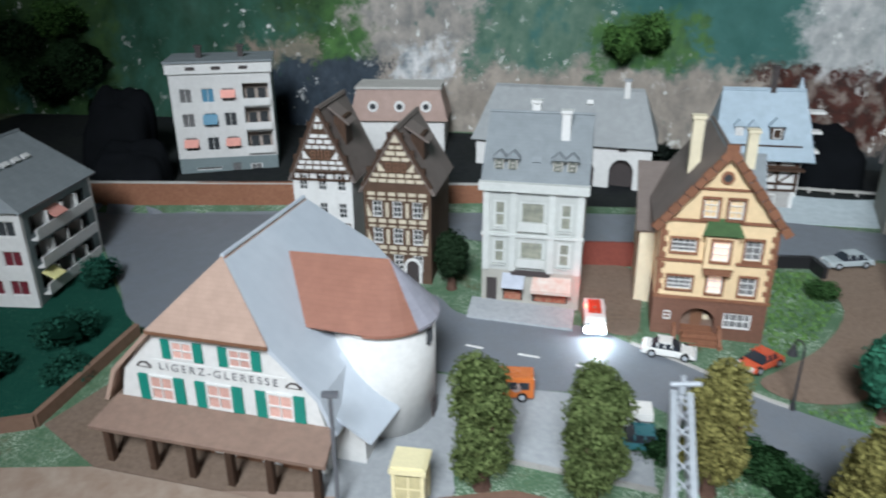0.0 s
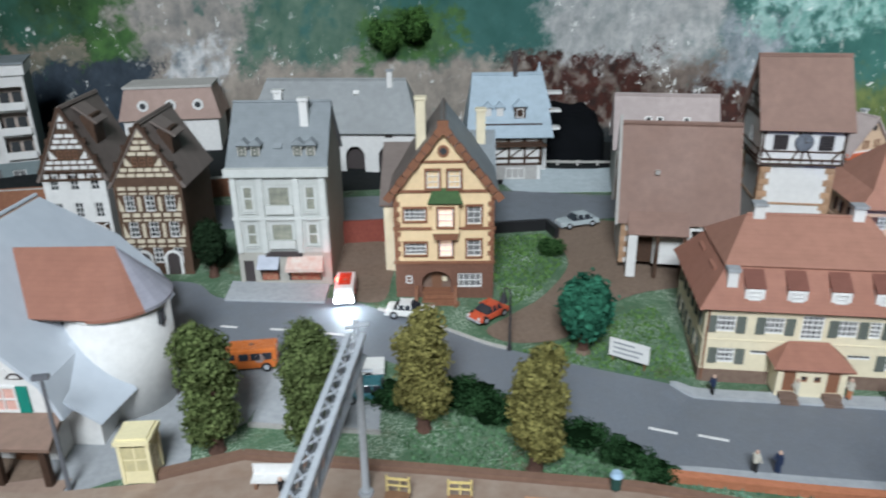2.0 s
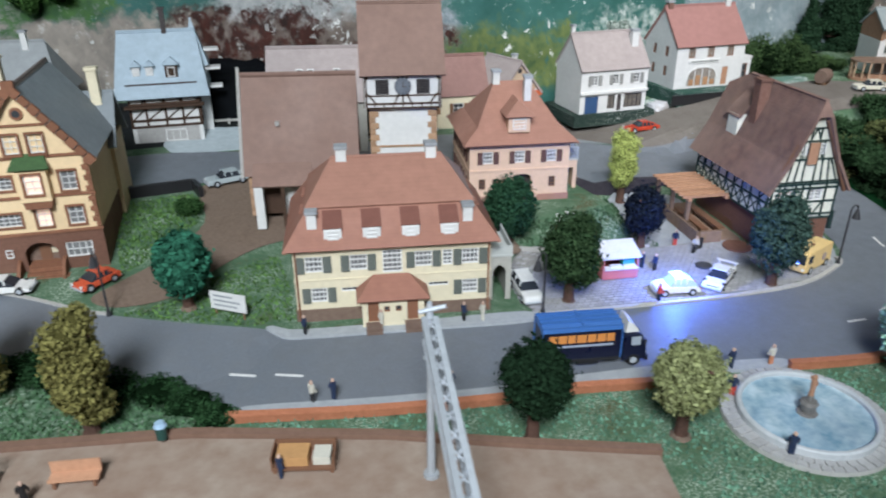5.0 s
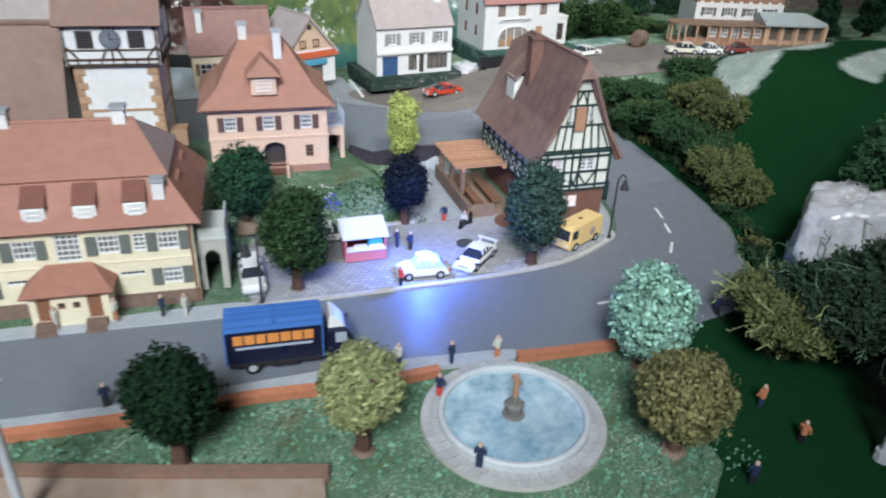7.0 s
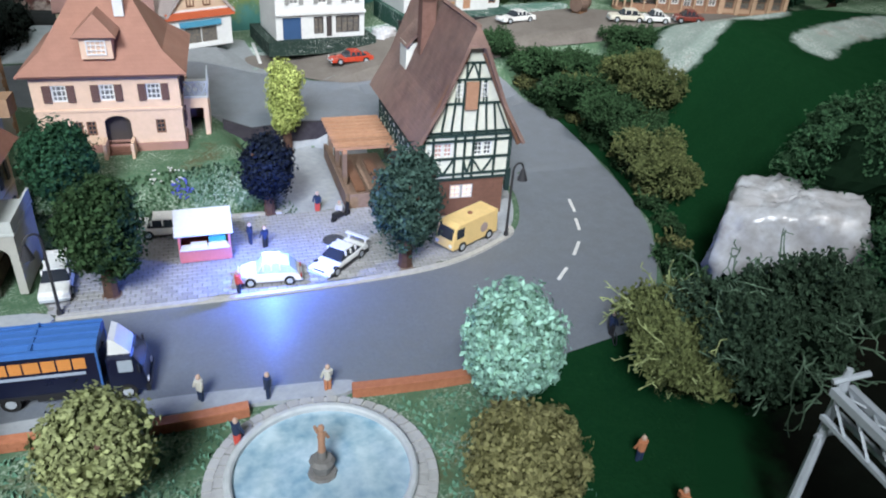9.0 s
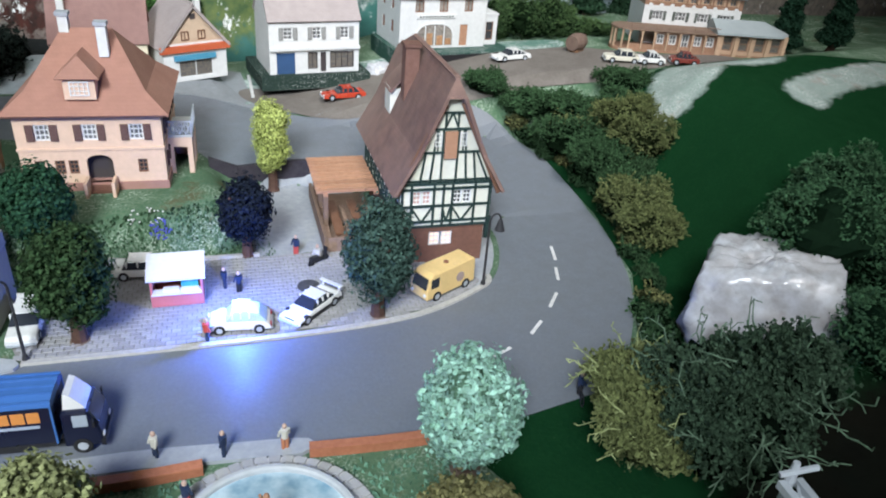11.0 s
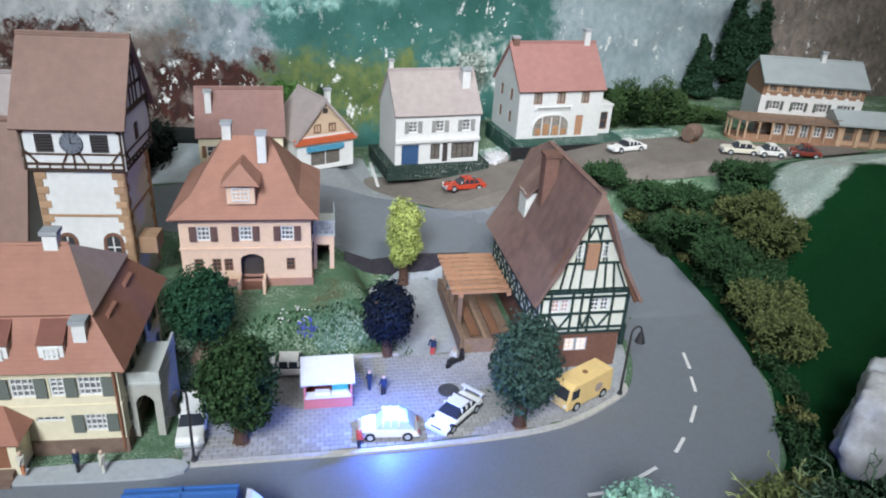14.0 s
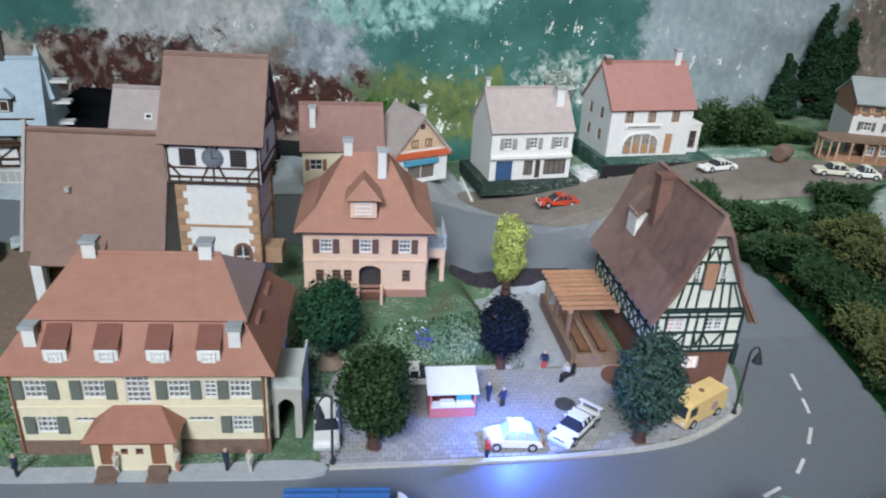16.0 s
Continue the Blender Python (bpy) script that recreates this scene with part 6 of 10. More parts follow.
def apartment_block():
    w, d, h = 12.4, 7.5, 14.0
    o = thing("apartment_block", at(-19.6, 97.4, 6.6, 11), "white and grey four-storey apartment block with balconies", "apartment building")
    g = 3.0
    f = faces(w, d)
    part("base_wall", Shape().wall(w, g, 0.4, [hole(9.6, 1.0, 1.5, 1.0), hole(7.1, 0, 1.0, 2.2), hole(3.6, 1.4, 3.2, 0.35)]), GREYBLUE, o, "", f["front"])
    window(o, f["front"], 9.6, 1.0, 1.5, 1.0, 2, 1, FRAME, CURTAIN)
    window(o, f["front"], 3.6, 1.4, 3.2, 0.35, 4, 1, FRAME, GLASS, 0.07)
    part("door", Shape().box(6.6, 7.6, 0.1, 0.2, 0, 2.2), CURTAIN, o, "", f["front"])
    hs = [hole(u, z + g, 1.6, 1.85) for u in (1.8, 4.5, 7.0) for z in (0.9, 4.0, 7.1)] + [(8.8, 12.0, g + z, g + z + 2.6) for z in (0.6, 3.7, 6.8)]
    part("wall", Shape().wall(w, h - g, 0.4, [(a, b, c - g, e - g) for a, b, c, e in hs]), WHITE, o, "", f["front"] @ at(0, 0, g))
    for sd, length in (("right", d), ("left", d), ("back", w)):
        inset = 0 if sd == "back" else 0.4
        part("wall", Shape().box(inset, length - inset, 0, 0.4, 0, h), GREYBLUE, o, "", f[sd])
    glass_cols = [BLUEPANE, CURTAIN, PINKPANE]
    n = 0
    for z in (0.9, 4.0, 7.1):
        for u in (1.8, 4.5, 7.0):
            window(o, f["front"], u, g + z, 1.6, 1.85, 2, 1, FRAME, [CURTAIN, GLASS, CURTAIN, CURTAIN, BLUEPANE, GLASS, CURTAIN, BLUEPANE, CURTAIN][n], 0.1)
            if (u, z) in ((1.8, 0.9), (7.0, 0.9), (7.0, 7.1)):
                part("awning", Shape().plate([(u - 0.9, -0.7, g + z + 0.7), (u + 0.9, -0.7, g + z + 0.7), (u + 0.9, 0, g + z + 1.6), (u - 0.9, 0, g + z + 1.6)], 0.1), PINKCLOTH, o, "pink awning", f["front"])
            if (u, z) == (4.5, 4.0):
                part("awning", Shape().plate([(u - 0.9, -0.7, g + z + 0.5), (u + 0.9, -0.7, g + z + 0.5), (u + 0.9, 0, g + z + 1.6), (u - 0.9, 0, g + z + 1.6)], 0.1), BLUEPANE, o, "blue awning", f["front"])
            n += 1
    for z in (0.6, 3.7, 6.8):
        part("loggia_back", Shape().box(8.8, 12.0, 1.3, 1.4, g + z, g + z + 2.6), LOGGIA, o, "", f["front"])
        part("balcony", Shape().box(8.7, 12.1, -0.5, 0.4, g + z - 0.15, g + z).box(8.7, 12.1, -0.5, -0.42, g + z, g + z + 0.8), FRAME, o, "", f["front"])
        part("balcony_door", Shape().box(9.2, 10.2, 1.2, 1.3, g + z, g + z + 1.8).box(10.6, 11.6, 1.2, 1.3, g + z + 0.5, g + z + 1.8), GLASS, o, "", f["front"])
    part("parapet", Shape().box(-w / 2 - 0.25, w / 2 + 0.25, -0.3, d + 0.25, h - 0.2, h + 1.1), FRAME, o)
    for u in (2.8, 5.9, 9.2):
        part("vent", Shape().box(u - 0.55, u + 0.55, -0.36, -0.28, h + 0.25, h + 0.65), DARK_FRAME, o, "", f["front"])
    part("roof", Shape().box(-w / 2 - 0.4, w / 2 + 0.4, -0.5, d + 0.4, h + 1.1, h + 1.35), GREY_TILE, o)
    for x in (-2.6, 2.6):
        chimney(o, x, 3.0, h + 1.3, h + 2.6, 0.7, 0.7, DARK_FRAME, DARK_FRAME)


def mansard_house():
    w, d, h = 12.5, 7.0, 7.0
    o = thing("mansard_house", at(2.2, 103.5, 6.0, -3), "white house with rosy mansard roof and round dormers", "house")
    body(o, w, d, h, WHITE)
    for sx in (-1, 1):
        part("mansard_end", Shape().plate([(sx * (w / 2 + 0.5), -0.5, h), (sx * (w / 2 + 0.5), d + 0.5, h), (sx * (w / 2 - 0.6), d - 0.6, h + 4.2), (sx * (w / 2 - 0.6), 0.6, h + 4.2)], 0.3), PALE_PINK, o)
    for ya, yb in ((-0.5, 0.6), (d + 0.5, d - 0.6)):
        part("mansard_slope", Shape().plate([(-w / 2 - 0.5, ya, h), (w / 2 + 0.5, ya, h), (w / 2 - 0.6, yb, h + 4.2), (-w / 2 + 0.6, yb, h + 4.2)], 0.3), PALE_PINK, o)
    part("roof_top", Shape().box(-w / 2 + 0.4, w / 2 - 0.4, 0.4, d - 0.4, h + 4.1, h + 4.45), KERB, o)
    for x in (-3.4, 0.2, 3.8):
        dm = part("dormer", Shape().cyl(0, 0, 0, 1.2, 0.75, n=14), FRAME, o, "", at(x, 1.0, h + 1.9, 0, 90))
        part("pane", Shape().cyl(0, 0, 1.2, 1.26, 0.4, n=14), GLASS, dm)


def left_block():
    w, d, h = 12.0, 12.4, 10.3
    o = thing("flat_block", at(-35.9, 67.7, 2.7, -3), "white block of flats with red window bands and blue-grey roof", "apartment building")
    f = faces(w, d)
    hs = [hole(u, z, 1.9, 1.6) for u in (2.2, 5.0, 7.9, 10.4) for z in (1.4, 4.4, 7.4)]
    part("wall", Shape().wall(w, h, 0.4, hs), WHITE, o, "", f["front"])
    for u in (2.2, 5.0, 7.9, 10.4):
        for z in (1.4, 4.4, 7.4):
            window(o, f["front"], u, z, 1.9, 1.6, 2, 1, FRAME, REDPANE if z < 7 else GLASS, 0.1)
    side = [(1.2, 10.8, z, z + 1.7) for z in (1.6, 4.4, 7.2)]
    part("wall", Shape().wall(d - 0.8, h, 0.4, [(a - 0.4, b - 0.4, c, e) for a, b, c, e in side]), GREYBLUE, o, "", f["right"] @ at(0.4, 0, 0))
    for z in (1.6, 4.4, 7.2):
        part("loggia", Shape().box(1.2, 10.8, 1.0, 1.1, z, z + 1.7), DARK_FRAME, o, "", f["right"])
        part("balcony", Shape().box(1.0, 11.0, -0.7, -0.55, z - 0.4, z + 0.6).box(1.0, 11.0, -0.7, 0.4, z - 0.5, z - 0.35), FRAME, o, "", f["right"])
        for u in (3.4, 6.0, 8.6):
            part("partition", Shape().box(u - 0.1, u + 0.1, -0.55, 1.0, z - 0.35, z + 1.7), FRAME, o, "", f["right"])
    part("awning", Shape().plate([(3.6, -1.2, 8.2), (5.8, -1.2, 8.2), (5.8, 0, 8.9), (3.6, 0, 8.9)], 0.1), PINKCLOTH, o, "pink awning", f["right"])
    part("awning", Shape().plate([(1.4, -1.2, 2.6), (3.3, -1.2, 2.6), (3.3, 0, 3.3), (1.4, 0, 3.3)], 0.1), mat("yellow_cloth", (0.8, 0.75, 0.35)), o, "pale yellow awning", f["right"])
    for sd, length in (("left", d), ("back", w)):
        part("wall", Shape().box(0.4 if sd == "left" else 0, length - (0.4 if sd == "left" else 0), 0, 0.4, 0, h), WHITE, o, "", f[sd])
    roof_y(o, w, d, h, 4.4, GREY_TILE, side=0.5, end=0.5, hip=1.5)
    for k in range(4):
        part("skylight", Shape().box(-0.25, 0.25, -0.5, 0.5, -0.1, 0.12), FRAME, o, "", at(2.6, 3.0 + 1.6 * k, h + 2.75, 0, 0, 36))


def lettering(text, size, material, parent, m, label="", spacing=1.0):
    """Raised letters in the built-in font, size = cap height in cm."""
    cu = bpy.data.curves.new("lettering", "FONT")
    cu.body, cu.size, cu.extrude, cu.align_x = text, size * 1.4 * CM, 0.03 * CM, "CENTER"
    cu.space_character = spacing
    tmp = new("lettering", cu)
    me = bpy.data.meshes.new_from_object(tmp)
    bpy.data.objects.remove(tmp)
    me.materials.clear()
    me.materials.append(material)
    ob = new("lettering", me)
    ob.parent = parent
    ob.matrix_local = m @ Matrix.Rotation(math.pi / 2, 4, "X")
    if label:
        tagged(ob, label)
    return ob


def station():
    w, d, c = 16.2, 18.6, 0.35
    o = thing("station_building", at(-6.9, 48.4, 0.35, -13.8), "white half-hipped station building with green shutters and large blue-grey roof", "station building")
    part("wall", Shape().box(c - 7.9, c + 7.9, 0, 0.35, 0, 4.0), WHITE, o)
    part("wall", Shape().box(c - 7.9, c + 7.9, d - 0.35, d, 0, 4.0), WHITE, o)
    for sx in (-1, 1):
        part("side_wall", Shape().box(c + sx * 7.7 - 0.18, c + sx * 7.7 + 0.18, 0.35, d - 0.35, 0, 5.6), WHITE, o)
    gpoly = [(c - 8.0, 4.0), (c + 8.0, 4.0), (c + 7.35, 6.6), (c + 4.45, 10.2), (c - 4.45, 10.2), (c - 7.35, 6.6)]
    for y in (0.0, d - 0.35):
        part("gable", Shape().prism(gpoly, y, y + 0.35), WHITE, o)
    ft = at(c, 0, 0)
    for u in (-4.4, 0.15, 4.8):
        window(o, ft, u, 4.35, 2.0, 2.1, 2, 2, FRAME, PINKPANE, 0.16, proud=0.22, shutters=GREEN_SHUTTER, sw=0.8)
    for u in (-2.3, 2.1):
        window(o, ft, u, 8.0, 1.75, 1.5, 2, 2, FRAME, PINKPANE, 0.14, proud=0.22, shutters=GREEN_SHUTTER, sw=0.68)
    sign = part("name_board", Shape().box(-5.0, 5.4, -0.06, 0.02, 6.85, 7.75), WHITE, o, "white name board with dark letters", ft)
    lettering("LIGERZ-GLERESSE", 0.6, paint("faded_letter", (0.16, 0.16, 0.17), 0.6), sign, at(0.2, -0.08, 7.0), "", 1.45)
    for u in (-5.6, 5.9):
        part("emblem", Shape().prism([(u - 0.6, 7.0), (u + 0.6, 7.0), (u + 0.6, 7.15), (u + 0.25, 7.45), (u - 0.25, 7.45), (u - 0.6, 7.15)], -0.08, 0.02), DARK_FRAME, o, "", ft)
        part("emblem_field", Shape().prism([(u - 0.42, 7.08), (u + 0.42, 7.08), (u + 0.18, 7.34), (u - 0.18, 7.34)], -0.1, -0.05), WHITE, o, "", ft)
    # main roof: straight upper slopes, steeper eaves, half hips
    y0, y1, zr, ya, yb = -0.55, d + 0.5, 14.95, 2.7, 15.8
    for sx in (-1, 1):
        up = [(c + sx * 8.0, y0, 6.75), (c + sx * 8.0, y1, 6.75), (c + sx * 4.75, y1, 10.1), (c, yb, zr), (c, ya, zr), (c + sx * 4.75, y0, 10.1)]
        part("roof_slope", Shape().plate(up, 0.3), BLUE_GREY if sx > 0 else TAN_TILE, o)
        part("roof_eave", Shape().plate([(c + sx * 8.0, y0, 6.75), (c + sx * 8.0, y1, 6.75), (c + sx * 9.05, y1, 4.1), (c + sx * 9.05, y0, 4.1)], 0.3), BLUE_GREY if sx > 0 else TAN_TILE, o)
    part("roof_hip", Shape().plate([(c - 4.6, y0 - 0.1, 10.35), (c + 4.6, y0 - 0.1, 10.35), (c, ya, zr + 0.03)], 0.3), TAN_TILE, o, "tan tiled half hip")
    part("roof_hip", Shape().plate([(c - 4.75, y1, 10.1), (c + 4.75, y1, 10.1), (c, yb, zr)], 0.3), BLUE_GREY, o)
    part("ridge", Shape().rod((c, ya, zr), (c, yb, zr), 0.18), BLUE_GREY, o)
    part("fascia", Shape().box(c - 4.6, c + 4.6, y0 - 0.15, y0 - 0.05, 10.1, 10.35), BROWN_FRAME, o)
    # platform canopy on posts, waiting hall behind
    part("canopy", Shape().plate([(-w / 2 - 0.3, -3.0, 3.5), (w / 2 + 1.4, -3.0, 3.5), (w / 2 + 0.9, 0, 4.3), (-w / 2 + 0.1, 0, 4.3)], 0.35), mat("canopy_brown", (0.28, 0.19, 0.15), (0.22, 0.15, 0.12), 160, 0.75), o, "brown platform canopy")
    for x in (-7.4, -3.9, -0.8, 2.2, 5.2, 8.6):
        part("canopy_post", Shape().box(x - 0.25, x + 0.25, -2.6, -2.1, -0.2, 3.5), TIMBER, o)
    for x in (-5.6, -1.6, 2.2, 5.8):
        hd = part("hall_door", Shape().box(x - 1.0, x + 1.0, -0.1, 0.05, 0, 2.9), BROWN_FRAME, o)
        part("pane", Shape().box(x - 0.8, x + 0.8, -0.16, -0.1, 1.5, 2.6), CURTAIN, hd)
    part("platform_floor", Shape().box(-w / 2 - 0.9, w / 2 + 1.6, -3.3, 0.0, -0.3, 0.06), mat("rosy_slab", (0.34, 0.25, 0.2), (0.28, 0.2, 0.16), 150, 0.8), o, "rosy brown slab under the canopy")
    # grey lean-to towards the tower
    part("lean_to_roof", Shape().plate([(w / 2 - 0.4, 0.2, 6.0), (w / 2 + 3.4, 0.4, 3.2), (w / 2 + 4.0, 4.6, 3.3)], 0.25).plate([(w / 2 - 0.4, 0.2, 6.0), (w / 2 + 4.0, 4.6, 3.3), (w / 2 - 0.2, 6.4, 8.0)], 0.25), BLUE_GREY, o)
    part("lean_to_wall", Shape().box(w / 2, w / 2 + 2.4, 1.6, 6.5, 0, 3.4), WHITE, o)
    # round stair tower whose red roof runs into the main roof
    tx, ty, R = 9.9, 8.0, 3.85
    tw = part("tower_wall", Shape().cyl(tx, ty, 0, 9.6, R, R, 48), WHITE, o, "round white plastered tower", smooth=True)
    part("tower_cornice", Shape().cyl(tx, ty, 9.0, 9.4, R + 0.12, R + 0.12, 48), WHITE, tw)
    top, e = (10.3, 8.6, 13.3), 9.5
    def eave(a, k=4.25):
        return (tx + k * math.cos(math.radians(a)), ty + k * math.sin(math.radians(a)), e)
    part("tower_roof", Shape().plate([(5.6, ty - 4.2, e + 0.1), eave(-92), top, (2.3, 8.7, 13.1)], 0.25), RED_TILE, o, "red tiled tower roof")
    arc = [eave(a) for a in (-92, -78, -64, -50, -36)]
    n = len(arc)
    cone = Shape().add(arc + [top] + [(p[0], p[1], p[2] - 0.25) for p in arc] + [(top[0], top[1], top[2] - 0.25)], [(k, k + 1, n) for k in range(n - 1)] + [(n + 2 + k, n + 1 + k, 2 * n + 1) for k in range(n - 1)] + [(k + 1, k, n + 1 + k, n + 2 + k) for k in range(n - 1)])
    part("tower_cone", cone, RED_TILE, o, "curved end of the red tower roof")
    arc = [eave(a) for a in (-36, -20, -4, 12, 28, 44, 60, 76, 92)]
    n = len(arc)
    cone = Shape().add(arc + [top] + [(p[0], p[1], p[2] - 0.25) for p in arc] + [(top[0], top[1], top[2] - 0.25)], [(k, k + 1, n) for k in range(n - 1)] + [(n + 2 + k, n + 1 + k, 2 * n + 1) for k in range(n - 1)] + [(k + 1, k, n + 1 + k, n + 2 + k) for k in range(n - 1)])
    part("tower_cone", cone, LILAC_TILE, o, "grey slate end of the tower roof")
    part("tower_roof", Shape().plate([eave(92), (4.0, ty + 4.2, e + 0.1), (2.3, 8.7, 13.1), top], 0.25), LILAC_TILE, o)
    part("tower_roof", Shape().plate([(5.6, ty - 4.2, e + 0.1), (2.3, 8.7, 13.1), (4.6, 6.0, 10.6)], 0.2), RED_TILE, o)
    part("tower_window", Shape().box(tx + 3.6, tx + 3.9, ty - 1.2, ty - 0.4, 7.6, 8.7), GLASS, tw)
    part("tower_door", Shape().box(tx + 3.55, tx + 3.95, ty - 0.6, ty + 0.5, 0, 2.3), DARK_FRAME, tw)


def white_shop_house():
    w, d, h = 10.8, 7.6, 6.5
    o = thing("white_shop", at(105.9, 75.4, 5.8, -7), "white two-storey shop house with grey roof and blue garage door", "house")
    ups = (2.2, 5.6, 9.0)
    hs = [hole(u, 4.0, 1.1, 1.4) for u in ups] + [hole(1.9, 0, 2.2, 2.5), hole(5.1, 0.5, 1.2, 2.0), hole(6.4, 0.1, 0.7, 2.4), hole(8.7, 0.5, 3.0, 2.0)]
    f = body(o, w, d, h, WHITE, {"front": hs})
    for u in ups:
        window(o, f["front"], u, 4.0, 1.1, 1.4, 2, 3, FRAME, CURTAIN, 0.1, shutters=paint("pale_grey_shutter", (0.28, 0.28, 0.27), 0.6), sw=0.5)
    part("garage_door", Shape().box(0.8, 3.0, 0.15, 0.25, 0, 2.5), paint("blue_door", (0.04, 0.09, 0.2), 0.4), o, "dark blue garage door", f["front"])
    window(o, f["front"], 5.1, 0.5, 1.2, 2.0, 2, 1, DARK_FRAME, SHOP_GLASS)
    window(o, f["front"], 8.7, 0.5, 3.0, 2.0, 4, 1, DARK_FRAME, SHOP_GLASS)
    part("door", Shape().box(6.05, 6.75, 0.15, 0.25, 0.1, 2.5), DARK_FRAME, o, "", f["front"])
    part("shop_cornice", Shape().box(-w / 2 - 0.05, w / 2 + 0.05, -0.35, 0, 2.8, 3.15), FRAME, o)
    gable_x(o, w, d, 4.2, h, WHITE)
    roof_x(o, w, d, h, 4.2, PALE_TILE, side=0.15, end=0.35)
    chimney(o, w / 2 - 1.4, 2.4, h + 2.0, h + 4.4, 1.0, 0.9)
    chimney(o, -w / 2 + 0.4, 4.2, h + 3.4, h + 5.2, 0.5, 0.5)
    part("terrace", Shape().box(-w / 2 - 1.2, w / 2 + 1.2, -1.0, d + 1, -1.6, 0), grass_material("dark_base", (0.018, 0.035, 0.03), (0.04, 0.06, 0.05), (0.6, 0.62, 0.6), 0.03), o, "dark stone terrace base")


def white_villa():
    w, d, h = 12.0, 8.5, 6.7
    o = thing("white_villa", at(123.3, 75.0, 7.75, -7.5), "white villa with wide arched shop window and red roof", "house")
    hs = [hole(u, 4.5, 1.2, 1.5) for u in (2.6, 5.9, 9.4)] + [hole(8.9, 0.2, 1.1, 2.7)]
    sh = [hole(u, z, 0.9, 1.5) for u in (2.6, 5.8) for z in (1.6, 4.5)]
    f = body(o, w, d, h, WHITE, {"front": hs, "left": sh})
    for u in (2.6, 5.9, 9.4):
        window(o, f["front"], u, 4.5, 1.2, 1.5, 2, 1, TRIM, SHOPPALE, 0.1)
    for u in (2.6, 5.8):
        for z in (1.6, 4.5):
            window(o, f["left"], u, z, 0.9, 1.5, 2, 2, BROWN_FRAME, GLASS, 0.1)
    def bow(rx, rz):
        return [(4.8 + rx * math.copysign(abs(math.cos(t)) ** 0.7, math.cos(t)), 1.5 + rz * math.sin(t)) for t in [math.pi * k / 16 for k in range(17)]]
    shop = part("shop_window", Shape().prism([(2.3, 0.35)] + [(7.3, 0.35)] + bow(2.5, 1.5), -0.05, 0.1), SHOPPALE, o, "wide bow-headed shop window", f["front"])
    inner, outer = bow(2.5, 1.5), bow(2.72, 1.72)
    for k in range(16):
        part("surround", Shape().prism([inner[k], outer[k], outer[k + 1], inner[k + 1]], -0.14, 0.05), FRAME, shop)
    for u in (3.5, 4.8, 6.1):
        part("glazing_bar", Shape().box(u - 0.06, u + 0.06, -0.1, 0.0, 0.35, 2.85), FRAME, shop)
    for u0, u1, top in ((2.6, 3.4, 1.3), (3.7, 4.5, 1.9), (5.1, 5.9, 1.6), (6.3, 7.1, 1.2)):
        part("shop_goods", Shape().box(u0, u1, -0.09, 0.0, 0.4, top), SHOPFILL, shop, "orange goods behind the window")
    part("door", Shape().box(8.35, 9.45, 0.1, 0.25, 0.2, 2.9), ORANGE_WOOD, o, "", f["front"])
    sign = part("name_board", Shape().box(2.2, 7.6, -0.14, 0, 3.75, 4.2), FRAME, o, "white board with grey lettering strokes", f["front"])
    for k in range(12):
        part("lettering", Shape().box(2.6 + k * 0.4, 2.85 + k * 0.4, -0.18, -0.14, 3.86, 4.08), SHUTTER, sign)
    gable_x(o, w, d, 4.8, h, WHITE)
    roof_x(o, w, d, h, 4.8, ROSE_TILE, side=0.25, end=0.4)
    chimney(o, w / 2 - 1.2, d / 2, h + 4.0, h + 6.3, 0.8, 0.8)
    chimney(o, -w / 2 + 0.6, d / 2, h + 4.4, h + 5.4, 0.8, 0.8, BRICKBROWN)
    part("annex", Shape().wall(2.2, 3.8, 0.3, [hole(1.1, 0.6, 1.1, 2.4)]), WHITE, o, "", at(w / 2, 0.8))
    part("annex_side", Shape().box(w / 2 + 1.9, w / 2 + 2.2, 1.1, 5, 0, 3.8), WHITE, o)
    part("annex_back", Shape().box(w / 2, w / 2 + 1.9, 4.7, 5.0, 0, 3.8).box(w / 2, w / 2 + 2.3, 0.7, 5.1, 3.8, 4.05), WHITE, o)
    window(o, at(w / 2, 0.8), 1.1, 0.6, 1.1, 2.4, 1, 2, BROWN_FRAME, GLASS, 0.12)
    part("terrace", Shape().box(-w / 2 - 0.8, w / 2 + 3.0, -2.6, d, -3.4, 0), grass_material("green_base", (0.02, 0.06, 0.045), (0.06, 0.12, 0.1), (0.62, 0.64, 0.62), 0.06), o, "worn green terrace base")


